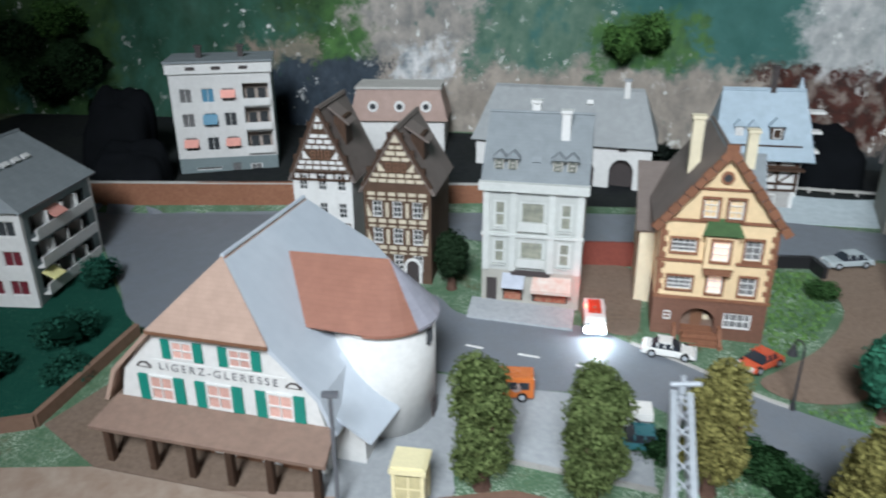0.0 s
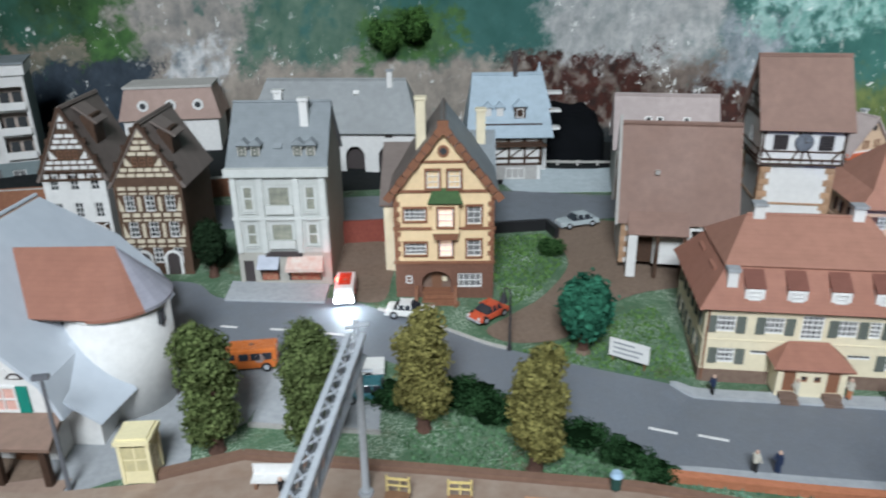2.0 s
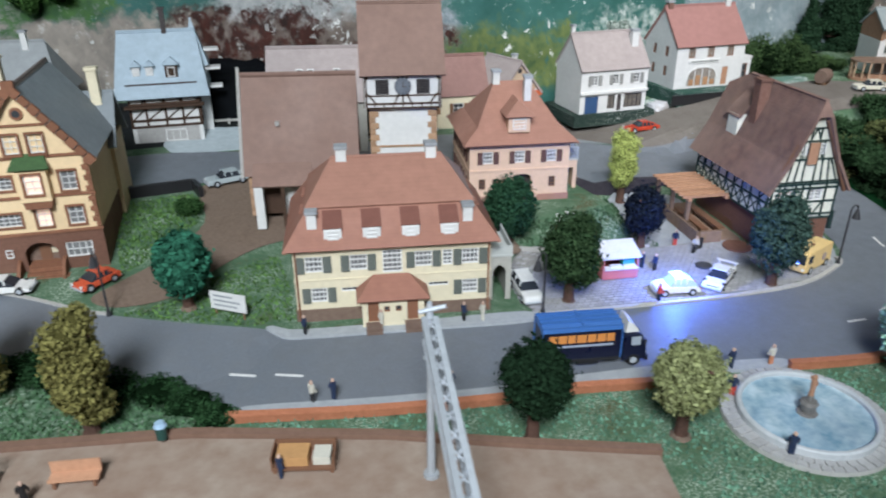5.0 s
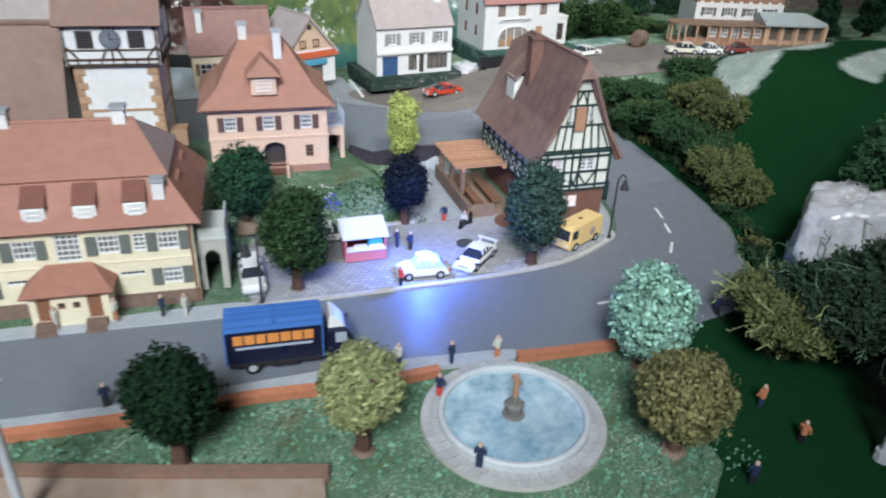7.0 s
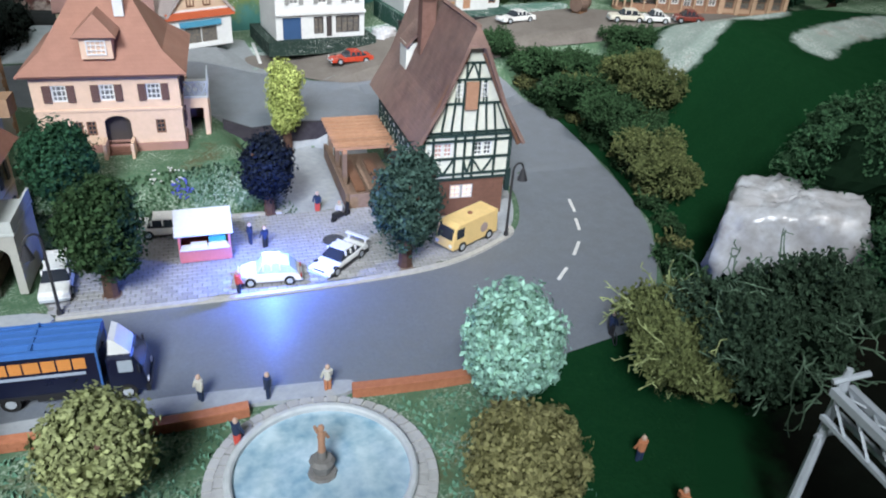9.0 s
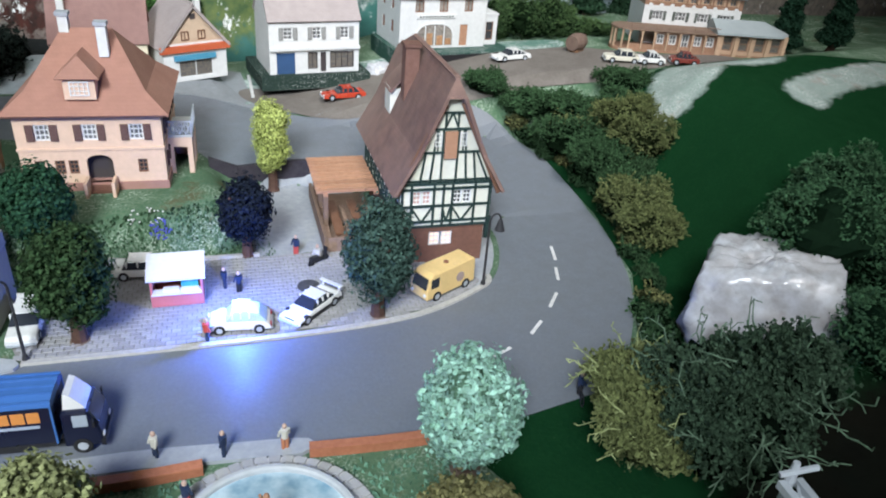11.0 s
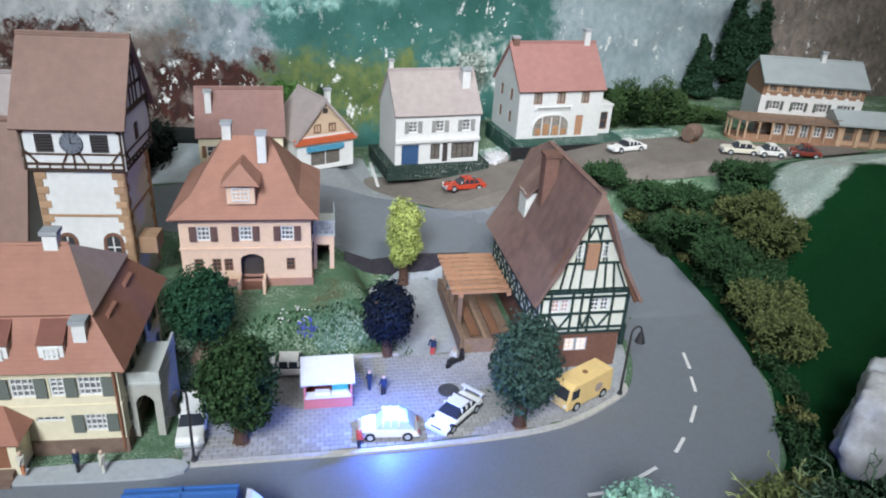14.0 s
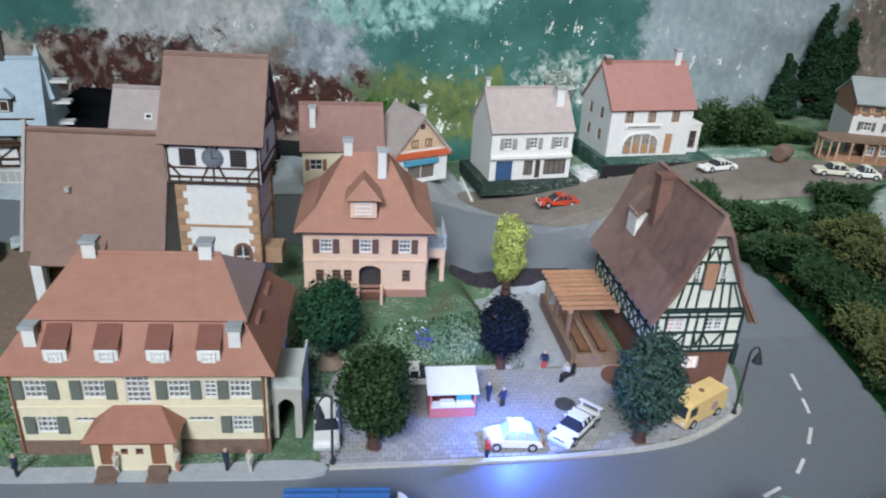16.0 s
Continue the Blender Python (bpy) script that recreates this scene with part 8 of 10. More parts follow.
def bush(x, y, r, h, colors, label, seed, n=2200, size=0.3, sprigs=40, name="bush", dz=0.0, thick=0.045, z=None, long=1.0, lift=0.0):
    """A clump of model lichen: a core darkened for inner shade, ragged flakes, and forked sprigs that stand out all
    over.
    """
    rng = np.random.default_rng(seed)
    o = thing(name, on_ground(x, y, 0, dz) if z is None else at(x, y, z), label, "bush", "lichen bushes")
    blobs = []
    for k in range(9):
        a, d = rng.random() * 6.28, r * 0.66 * rng.random() ** 0.5
        blobs.append((d * math.cos(a), d * math.sin(a), h * (0.28 + lift + (0.36 - 0.6 * lift) * rng.random()), r * (0.3 + 0.22 * rng.random()), h * (0.3 - 0.4 * lift + 0.18 * rng.random())))
    # core in a darker copy of the leaf colour, as shade inside the bush
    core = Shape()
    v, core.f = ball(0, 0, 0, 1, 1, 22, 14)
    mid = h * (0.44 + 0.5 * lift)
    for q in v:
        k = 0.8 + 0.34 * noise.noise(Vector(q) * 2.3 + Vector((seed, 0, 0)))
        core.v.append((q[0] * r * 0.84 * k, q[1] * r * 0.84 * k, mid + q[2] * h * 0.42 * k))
    part("core", core, mat("lichen_core_shade" + str(seed), tuple(v * 0.35 for v in colors[1]), None, 160, 0.95, spec=0.0), o)
    part("foliage", leaf_cloud(rng, blobs, int(n * 1.6), size * 0.55, 0.5), leafy("lichen" + str(seed), *colors, 160), o)
    t = Shape()
    for k in range(sprigs):
        b = blobs[int(rng.integers(len(blobs)))]
        v = Vector(rng.normal(size=3))
        v.z = abs(v.z) * 0.8 + 0.05
        v.normalize()
        p = Vector((b[0] + v.x * b[3] * 0.78, b[1] + v.y * b[3] * 0.78, b[2] + v.z * b[4] * 0.78))
        step = (0.7 + 0.6 * rng.random()) * 0.24 * long
        for j in range(3):
            q = p + v * step
            t.rod(p, q, thick * (1 - 0.15 * j), 4)
            side = (v + Vector(rng.normal(size=3) * 0.9)).normalized()
            tip = q + side * step * 0.9
            t.rod(q, tip, thick * 0.7, 3)
            for c in range(2):
                u = Vector(rng.normal(size=3)).normalized() * 0.16 * long
                w = u.orthogonal().normalized() * 0.1 * long
                t.add([tip - u, tip - w + side * 0.06, tip + u, tip + w + side * 0.06], [(0, 1, 2, 3)])
            v = (v + Vector(rng.normal(size=3) * 0.6)).normalized()
            p = q
    if sprigs:
        part("tangle", t, leafy("lichen_sprig" + str(seed), tuple(c * 1.5 for c in colors[0]), colors[0], 200), o)
    if long > 1.0:
        w = Shape()
        for k in range(26):
            a, e = rng.random() * 6.28, 0.25 + 0.9 * rng.random()
            p = Vector((0.45 * r * math.cos(a), 0.45 * r * math.sin(a), h * (0.45 + 0.4 * rng.random())))
            v = Vector((math.cos(a + 1.2 * rng.normal()), math.sin(a + 1.2 * rng.normal()), 0.3 * e)).normalized()
            for j in range(6):
                q = p + v * r * 0.17
                w.rod(p, q, 0.075 * (1 - 0.12 * j), 5)
                if j:
                    w.rod(q, q + (v + Vector(rng.normal(size=3) * 0.9)).normalized() * r * 0.13, 0.04, 4)
                v = (v + Vector(rng.normal(size=3) * 0.3)).normalized()
                p = q
        part("branchwork", w, mat("lichen_branch" + str(seed), tuple(min(0.5, c * 4.5 + 0.04) for c in colors[0]), tuple(c * 1.2 for c in colors[0]), 200, 0.85), o, "pale forked branches")
    return o


LICHEN = ((0.12, 0.125, 0.052), (0.045, 0.055, 0.025))
DARKBUSH = ((0.03, 0.062, 0.028), (0.011, 0.025, 0.012))
BANKLICHEN = ((0.085, 0.1, 0.04), (0.03, 0.042, 0.018))
for k, (x, y, r, h, c) in enumerate(((125.5, 58.4, 4.0, 3.0, DARKBUSH), (131.0, 55.8, 4.4, 3.0, DARKBUSH), (126.4, 51.5, 4.4, 4.8, DARKBUSH), (132.0, 49.2, 4.4, 3.6, BANKLICHEN),
                                     (136.8, 55.0, 3.8, 1.8, DARKBUSH), (125.4, 45.0, 4.2, 5.4, DARKBUSH), (129.4, 44.6, 4.2, 5.2, BANKLICHEN), (122.6, 38.2, 3.5, 4.6, BANKLICHEN), (120.9, 33.8, 3.0, 3.8, BANKLICHEN), (124.8, 41.0, 3.0, 4.4, DARKBUSH),
                                     (121.5, 62.6, 2.6, 2.4, DARKBUSH), (134.0, 52.5, 3.4, 2.6, DARKBUSH), (129.0, 53.4, 3.4, 3.4, BANKLICHEN))):
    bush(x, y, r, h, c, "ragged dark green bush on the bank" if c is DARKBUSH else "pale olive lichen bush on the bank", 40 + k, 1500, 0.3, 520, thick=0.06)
BIG = ((0.03, 0.052, 0.032), (0.008, 0.016, 0.01))
for k, (x, y, r, h, c) in enumerate(((102.6, 17.6, 3.0, 4.4, BANKLICHEN), (100.6, 13.9, 3.0, 4.8, BANKLICHEN), (105.2, 14.6, 3.6, 6.4, BIG), (103.0, 10.4, 3.6, 7.6, BIG), (107.2, 11.0, 3.8, 8.2, BIG))):
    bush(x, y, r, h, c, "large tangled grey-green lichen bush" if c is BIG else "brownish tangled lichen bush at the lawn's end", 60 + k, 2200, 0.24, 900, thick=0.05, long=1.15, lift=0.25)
for k, (x, y, r, h, z) in enumerate(((121.0, 18.6, 4.6, 9.0, 4.6), (124.5, 14.5, 4.4, 8.0, 4.4), (128.5, 22.5, 4.6, 6.0, 6.4), (118.5, 11.5, 3.6, 6.5, 2.6))):
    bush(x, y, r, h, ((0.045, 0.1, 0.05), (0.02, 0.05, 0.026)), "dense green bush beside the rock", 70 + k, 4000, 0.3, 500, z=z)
for k, (x, y, r, h) in enumerate(((137.0, 76.6, 3.6, 6.4), (141.0, 75.8, 3.4, 6.2), (144.6, 75.0, 3.0, 3.0), (148.5, 74.0, 2.6, 2.0), (134.2, 79.0, 3.0, 6.0), (146.5, 80.0, 3.2, 3.6))):
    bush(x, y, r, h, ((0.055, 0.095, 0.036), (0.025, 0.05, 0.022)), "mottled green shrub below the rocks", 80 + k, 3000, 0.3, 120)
# hedges, copses and undergrowth round the town
HEDGE = ((0.03, 0.075, 0.03), (0.015, 0.04, 0.016))
# besides the hedge, these dark clumps fill in the shadow between the poplars
for k, (x, y, r, h) in enumerate(((30.2, 47.8, 1.9, 2.2), (32.6, 45.3, 1.8, 2.0), (35.6, 43.0, 1.7, 1.8), (38.4, 41.4, 1.6, 1.7), (40.6, 39.0, 1.6, 1.6), (42.0, 36.8, 1.3, 1.5), (24.8, 48.6, 1.6, 2.8), (31.4, 47.2, 2.0, 2.6))):
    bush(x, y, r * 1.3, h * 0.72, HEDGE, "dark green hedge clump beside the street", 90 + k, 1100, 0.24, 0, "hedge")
for k, (x, y, r, h) in enumerate(((45.4, 69.6, 1.8, 2.0),)):
    bush(x, y, r, h, ((0.055, 0.12, 0.04), (0.03, 0.075, 0.025)), "bright green shrub on the slope", 110 + k, 1000, 0.24, 0)
for k, (x, y, r, h) in enumerate(((-24.5, 62.0, 3.0, 3.0), (-25.5, 71.5, 2.2, 3.4), (-30.0, 57.0, 3.6, 2.4), (-22.5, 57.5, 2.2, 1.6))):
    bush(x, y, r, h, ((0.02, 0.085, 0.06), (0.01, 0.045, 0.03)), "blue-green scrub beside the flats", 120 + k, 1400, 0.3, 10)
# leaf colours near black stand for the shadowed gaps before the backdrop
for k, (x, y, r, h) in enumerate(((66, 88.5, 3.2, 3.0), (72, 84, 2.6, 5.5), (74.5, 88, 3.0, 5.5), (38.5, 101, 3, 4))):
    bush(x, y, r, h, ((0.016, 0.022, 0.018), (0.008, 0.012, 0.01)), "blackish thicket, coloured for the shadow behind the houses", 140 + k, 1600, 0.4, 0, "thicket")

# trees and growth clinging to the painted hillside
FIR = ((0.036, 0.078, 0.042), (0.016, 0.04, 0.022))
for k, (x, z, h, r) in enumerate(((157.4, 9.0, 9.6, 2.7), (163.4, 12, 14, 3.0), (165.8, 8, 14, 3.4), (168.6, 9, 15, 3.2))):
    tree("conifer", x, hill_z(x, z + 3) - 1.6, h, r, h - 1.0, FIR, "dark conifer on the wooded slope", 220 + k, size=0.2, z=z - 0.6, mound=False)
for k, (x, z, r, h, c) in enumerate(((-54, 12.0, 5.5, 8.0, DARKBUSH), (-48, 15.0, 4.8, 8.0, DARKBUSH), (-58, 18.5, 5.5, 8.0, DARKBUSH), (-51, 21.5, 5.0, 7.0, "light"), (-45, 9.5, 3.6, 6.0, DARKBUSH),
                                     (32.4, 20.6, 2.6, 4.2, "light"), (37.0, 20.8, 3.4, 5.4, "light"), (118.0, 12.4, 2.4, 3.6, "pale"), (92.6, 9.2, 2.6, 3.0, "light"), (96.4, 8.6, 2.0, 2.4, DARKBUSH))):
    tint = {"light": ((0.08, 0.17, 0.045), (0.035, 0.085, 0.026)), "pale": ((0.5, 0.54, 0.5), (0.12, 0.2, 0.16))}.get(c, c) if isinstance(c, str) else c
    bush(x, hill_z(x, z + 3) - 0.9, r, h, tint, {"light": "bright green foliage on the hillside", "pale": "white daubed shrub behind the villas"}.get(c, "dark green foliage on the hillside") if isinstance(c, str) else "dark green foliage on the hillside", 400 + k, 2600, 0.36, 60, "hillside_shrub", z=z)

# low growth that creeps over the outer edge of the bend
rng_edge = np.random.default_rng(77)
EDGE_LINE = [(104.5, 19.6), (109.8, 23.0), (113.2, 26.8), (116.6, 31.2), (119.2, 36.0), (121.2, 40.6), (122.8, 45.6), (123.8, 50.4), (123.2, 55.6), (121.8, 60.2)]
for k in range(22):
    f_, i_ = math.modf((k + 0.4 * rng_edge.random()) / 22 * 8.99)
    p_, q_ = EDGE_LINE[int(i_)], EDGE_LINE[int(i_) + 1]
    off = 0.5 + 1.1 * rng_edge.random()
    rr = 1.1 + 1.0 * rng_edge.random()
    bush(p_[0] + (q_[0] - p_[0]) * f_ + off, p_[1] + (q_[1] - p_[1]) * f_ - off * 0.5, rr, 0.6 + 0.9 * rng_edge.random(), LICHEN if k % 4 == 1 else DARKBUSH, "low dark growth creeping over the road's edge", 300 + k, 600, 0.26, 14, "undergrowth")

LAWN_EDGE = [(95.5, 20.4), (103.8, 19.9), (109.7, 23.4), (115.9, 30.4), (120.9, 41.1), (123.2, 52), (132, 54), (150, 52), (168, 42), (190, 20), (190, -36), (70, -36), (80, 1), (84.6, 6.4), (85.4, 7.6), (88.2, 9.2), (88.8, 10.8), (91.4, 12.2), (90.6, 14.0), (92.6, 16.4), (92.2, 18.2), (94.4, 19.6)]
sheet("lawn", [[(-70, 46.5), (-40, 47.4), (-22.3, 51.7), (-19.6, 63.6), (-20.2, 65.2), (-24.6, 71.8), (-29.6, 79.8), (-33.6, 85.2), (-40, 88.4), (-70, 88.4)]], grass_material("dark_teal_lawn", (0.008, 0.05, 0.036), (0.015, 0.07, 0.05), (0.1, 0.18, 0.15), -0.02), 0.06, "dark teal lawn beside the flats", "lawn", step=2.0)
sheet("lawn", [LAWN_EDGE], LAWN, 0.12, "deep green smooth lawn outside the bend", "lawn", step=1.5)


def edge_cover(ob, line, fade):
    """Keep, for each vertex of a daubed or shadow sheet, how far inside its outline it lies."""
    att = ob.data.attributes.new("cover", "FLOAT", "POINT")
    for v in ob.data.vertices:
        q = Vector((v.co.x / CM, v.co.y / CM))
        best = 1e9
        for (ax, ay), (bx, by) in zip(line, line[1:] + line[:1]):
            u, d = Vector((ax, ay)), Vector((bx - ax, by - ay))
            t = max(0.0, min(1.0, (q - u).dot(d) / max(1e-6, d.dot(d))))
            best = min(best, (u + d * t - q).length)
        att.data[v.index].value = min(1.0, best / fade)


def fade_into_lawn(m, ragged):
    """Let a ground paint or painted shadow break up into the deep green lawn towards its edges."""
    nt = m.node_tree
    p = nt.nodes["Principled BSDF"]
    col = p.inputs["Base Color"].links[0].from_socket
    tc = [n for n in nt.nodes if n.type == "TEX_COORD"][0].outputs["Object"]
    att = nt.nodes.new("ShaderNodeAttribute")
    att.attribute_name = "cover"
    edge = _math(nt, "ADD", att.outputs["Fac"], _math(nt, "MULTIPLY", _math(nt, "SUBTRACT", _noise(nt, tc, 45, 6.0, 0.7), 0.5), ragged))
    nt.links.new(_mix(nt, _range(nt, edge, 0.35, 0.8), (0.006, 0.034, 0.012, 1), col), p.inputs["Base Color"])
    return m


FADED = fade_into_lawn(grass_material("faded_daub", (0.2, 0.29, 0.25), (0.34, 0.38, 0.36), (0.52, 0.54, 0.53), 0.1, (0.3, 0.28, 0.25), 0.03), 1.5)
fade_into_lawn(THICKET_SHADE, 0.8)
for line, label in (([(132.0, 45.4), (134.0, 49.0), (138.0, 53.6), (144, 55.0), (152, 53.6), (156, 49.0), (153, 45.2), (148.5, 44.6), (143.4, 45.4), (139.0, 43.8), (136.2, 43.2), (133.6, 43.6)], "white and teal daubed plaster crest of the bank"),
                    ([(142.6, 39.6), (146, 41.6), (156, 43.2), (166, 43.0), (168, 39.0), (160, 36.4), (153.0, 36.0), (147.2, 34.8), (143.0, 33.8), (141.6, 36.6)], "pale daubed plaster shoulder on the bank")):
    outline = smooth_line(line, n=3)
    edge_cover(sheet("slope", [outline], FADED, 0.16, label, "ground", step=0.7), outline, 1.8)
# near-black sheet fading into lawn: the thicket's shadow put in the ground colour
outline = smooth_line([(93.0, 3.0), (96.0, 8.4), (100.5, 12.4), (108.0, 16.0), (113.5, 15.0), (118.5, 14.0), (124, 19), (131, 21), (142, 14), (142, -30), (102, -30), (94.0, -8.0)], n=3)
edge_cover(sheet("slope", [outline], THICKET_SHADE, 0.15, "ground darkened for the shadow under the thicket", "ground", step=1.0), outline, 6.0)


# flock tufts on the near lawns
def tufts(x0, x1, y0, y1, n, seed, keep):
    rng = np.random.default_rng(seed)
    s = Shape()
    for k in range(n):
        x, y = x0 + (x1 - x0) * rng.random(), y0 + (y1 - y0) * rng.random()
        if not keep(x, y):
            continue
        z = ground_z(x, y)
        a, w, h = rng.random() * 3.14, 0.09 + 0.1 * rng.random(), 0.1 + 0.25 * rng.random()
        dx, dy = math.cos(a) * w, math.sin(a) * w
        s.add([(x - dx, y - dy, z), (x + dx, y + dy, z), (x + dx * 0.4 + dy * 0.6, y + dy * 0.4 - dx * 0.6, z + h)], [(0, 1, 2)])
    return s


def near_lawn(x, y):
    return inside(x, y, [(44, 35.5), (61, 29.3), (78, 24.3), (92, 20), (91, 8), (68, 8), (68.2, 19.6), (52, 30), (42, 34.8)]) and math.hypot(x - 79.7, y - 18.6) > 6.0


solo("grass_tufts", tufts(40, 92, 8, 36, 15000, 5, near_lawn), leafy("tuft_teal", (0.17, 0.32, 0.23), (0.07, 0.16, 0.1)), None, "loose green flock tufts on the lawn", "grass", "", "stuff")
solo("grass_tufts", tufts(70, 90, 45.5, 53, 4500, 6, lambda x, y: ground_z(x, y) < 3.3), leafy("tuft_pale", (0.065, 0.12, 0.065), (0.025, 0.06, 0.03)), None, "pale and green flock on the villa bank", "grass", "", "stuff")
solo("grass_tufts", tufts(36, 56, 43, 62, 6000, 7, lambda x, y: inside(x, y, [(37, 53), (48, 46.8), (51, 47.6), (52, 58), (45, 56), (41, 53.6)])), leafy("tuft_bright", (0.13, 0.24, 0.07), (0.06, 0.13, 0.045)), None, "green flock on the lawn by the hall", "grass", "", "stuff")
solo("grass_tufts", tufts(36, 48, 57, 75, 5000, 9, lambda x, y: inside(x, y, [(37.6, 59.6), (42, 62.6), (46, 67.5), (46.6, 74), (38, 74.6)])), leafy("tuft_bright", (0.13, 0.24, 0.07), (0.06, 0.13, 0.045)), None, "bright green flock on the slope below the black wall", "grass", "", "stuff")
solo("grass_tufts", tufts(24, 44, 35, 48, 6000, 8, lambda x, y: inside(x, y, [(25, 44.5), (30, 48), (42.5, 36.5), (39, 36), (26, 41)])), leafy("tuft_green", (0.1, 0.19, 0.1), (0.05, 0.11, 0.055)), None, "green flock below the hedge", "grass", "", "stuff")


# plaster rocks
def slab_rock(x, y, z, yaw, rx, ry, h, seed, label):
    """A broken plaster block: flat faces cut by tilted planes, chipped edges."""
    rng = np.random.default_rng(seed)
    cuts = [Vector((1, 0.1, 0.05)), Vector((-1, 0.15, 0.12)), Vector((0.05, 1, 0.1)), Vector((0.0, -1, 0.16)), Vector((-0.12, -0.1, 1)), Vector((0, 0, -1))]
    cuts = [(c.normalized(), 0.86 + 0.08 * rng.random()) for c in cuts]
    for k in range(9):
        c = Vector(rng.normal(size=3)).normalized()
        cuts.append((c, 1.0 + 0.16 * rng.random()))
    v, f = ball(0, 0, 0, 1, 1, 72, 44)
    s = Shape()
    for p in v:
        q = Vector(p)
        reach = min([lim / max(0.05, q.dot(c)) for c, lim in cuts if q.dot(c) > 0.05] + [1.45])
        k = reach * (1 + 0.07 * noise.fractal(q * 2.6 + Vector((seed, 0, 0)), 0.6, 2.2, 6) - 0.07 * abs(noise.noise(q * 7 + Vector((seed, 3, 1)))))
        s.v.append((q.x * rx * k, q.y * ry * k, q.z * h * k))
    s.f = f
    return solo("rock", s, ROCK, at(x, y, z, yaw), label, "rock", "plaster rocks", smooth=True)


def boulder(x, y, rx, ry, h, seed, label, yaw=0.0, square=1.0):
    s = Shape()
    v, f = ball(0, 0, 0, 1, 1, 64, 36)
    for p in v:
        q = Vector(p)
        n4 = (abs(q.x) ** 4 + abs(q.y) ** 4 + abs(q.z) ** 4) ** 0.25
        q = q / (n4 if square > 1 else 1.0)
        k = 1 + (0.16 if square > 1 else 0.2) * noise.fractal(q * 1.7 + Vector((seed, 0, 0)), 0.6, 2.1, 5) - 0.12 * abs(noise.noise(q * 4 + Vector((seed, 3, 1))))
        s.v.append((q.x * rx * k, q.y * ry * k, max(-0.8, q.z * h * k)))
    s.f = f
    return solo("rock", s, ROCK, on_ground(x, y, yaw, -0.2), label, "rock", "plaster rocks", smooth=True)


def black_mound(x, y, z, rx, ry, h, yaw, lean, label):
    """A solid black block standing in for a dark tunnel mouth: squared, rounded, leaning back."""
    s = Shape()
    v, f = ball(0, 0, 0, 1, 1, 48, 28)
    for p in v:
        q = Vector(p)
        q = q / (abs(q.x) ** 6 + abs(q.y) ** 6 + abs(q.z) ** 6) ** (1 / 6)
        k = 1 + 0.06 * noise.fractal(q * 1.6 + Vector((x, 0, 0)), 0.6, 2.1, 4)
        s.v.append((q.x * rx * k, q.y * ry * k + lean * max(0.0, q.z), max(-0.4, q.z * k) * h * (1 + 0.25 * q.y)))
    s.f = f
    return solo("tunnel_mound", s, mat("tunnel_dark", (0.007, 0.008, 0.01), (0.005, 0.006, 0.007), 40, 0.85, bump=0.3, spec=0.03), at(x, y, z, yaw), label, "mound", smooth=True)


black_mound(-30.2, 91.2, 4.6, 4.4, 2.8, 7.0, 3, 1.0, "smooth black tunnel mound at the brick wall's end")
black_mound(-34.0, 97.5, 7.0, 4.2, 3.0, 9.5, -6, 1.5, "black rounded mound on the terrace behind the street")
black_mound(57.4, 98.6, 5.4, 5.2, 4.6, 6.2, -6, 1.5, "smooth black tunnel mound beside the blue-roofed inn")
kb = thing("low_rail", at(0, 0), "pale low rail with small posts before the black mound", "rail")
part("rail", ribbon(Shape(), [(51.6, 94.4), (56.5, 93.3), (63.0, 92.2)], 0.25, 0.45, 0.75), KERB, kb)
for k in range(5):
    px, py = 51.8 + 2.75 * k, 94.35 - 0.53 * k
    part("post", Shape().box(px - 0.15, px + 0.15, py - 0.16, py + 0.14, ground_z(px, py) - 0.2, ground_z(px, py) + 0.8), KERB, kb)
slab_rock(116.2, 19.0, 2.7, -48, 4.9, 3.6, 5.8, 5, "large pale plaster rock with flat broken faces")
boulder(114.6, 75.6, 2.0, 1.8, 1.4, 2.2, "white rough plaster between the villas")


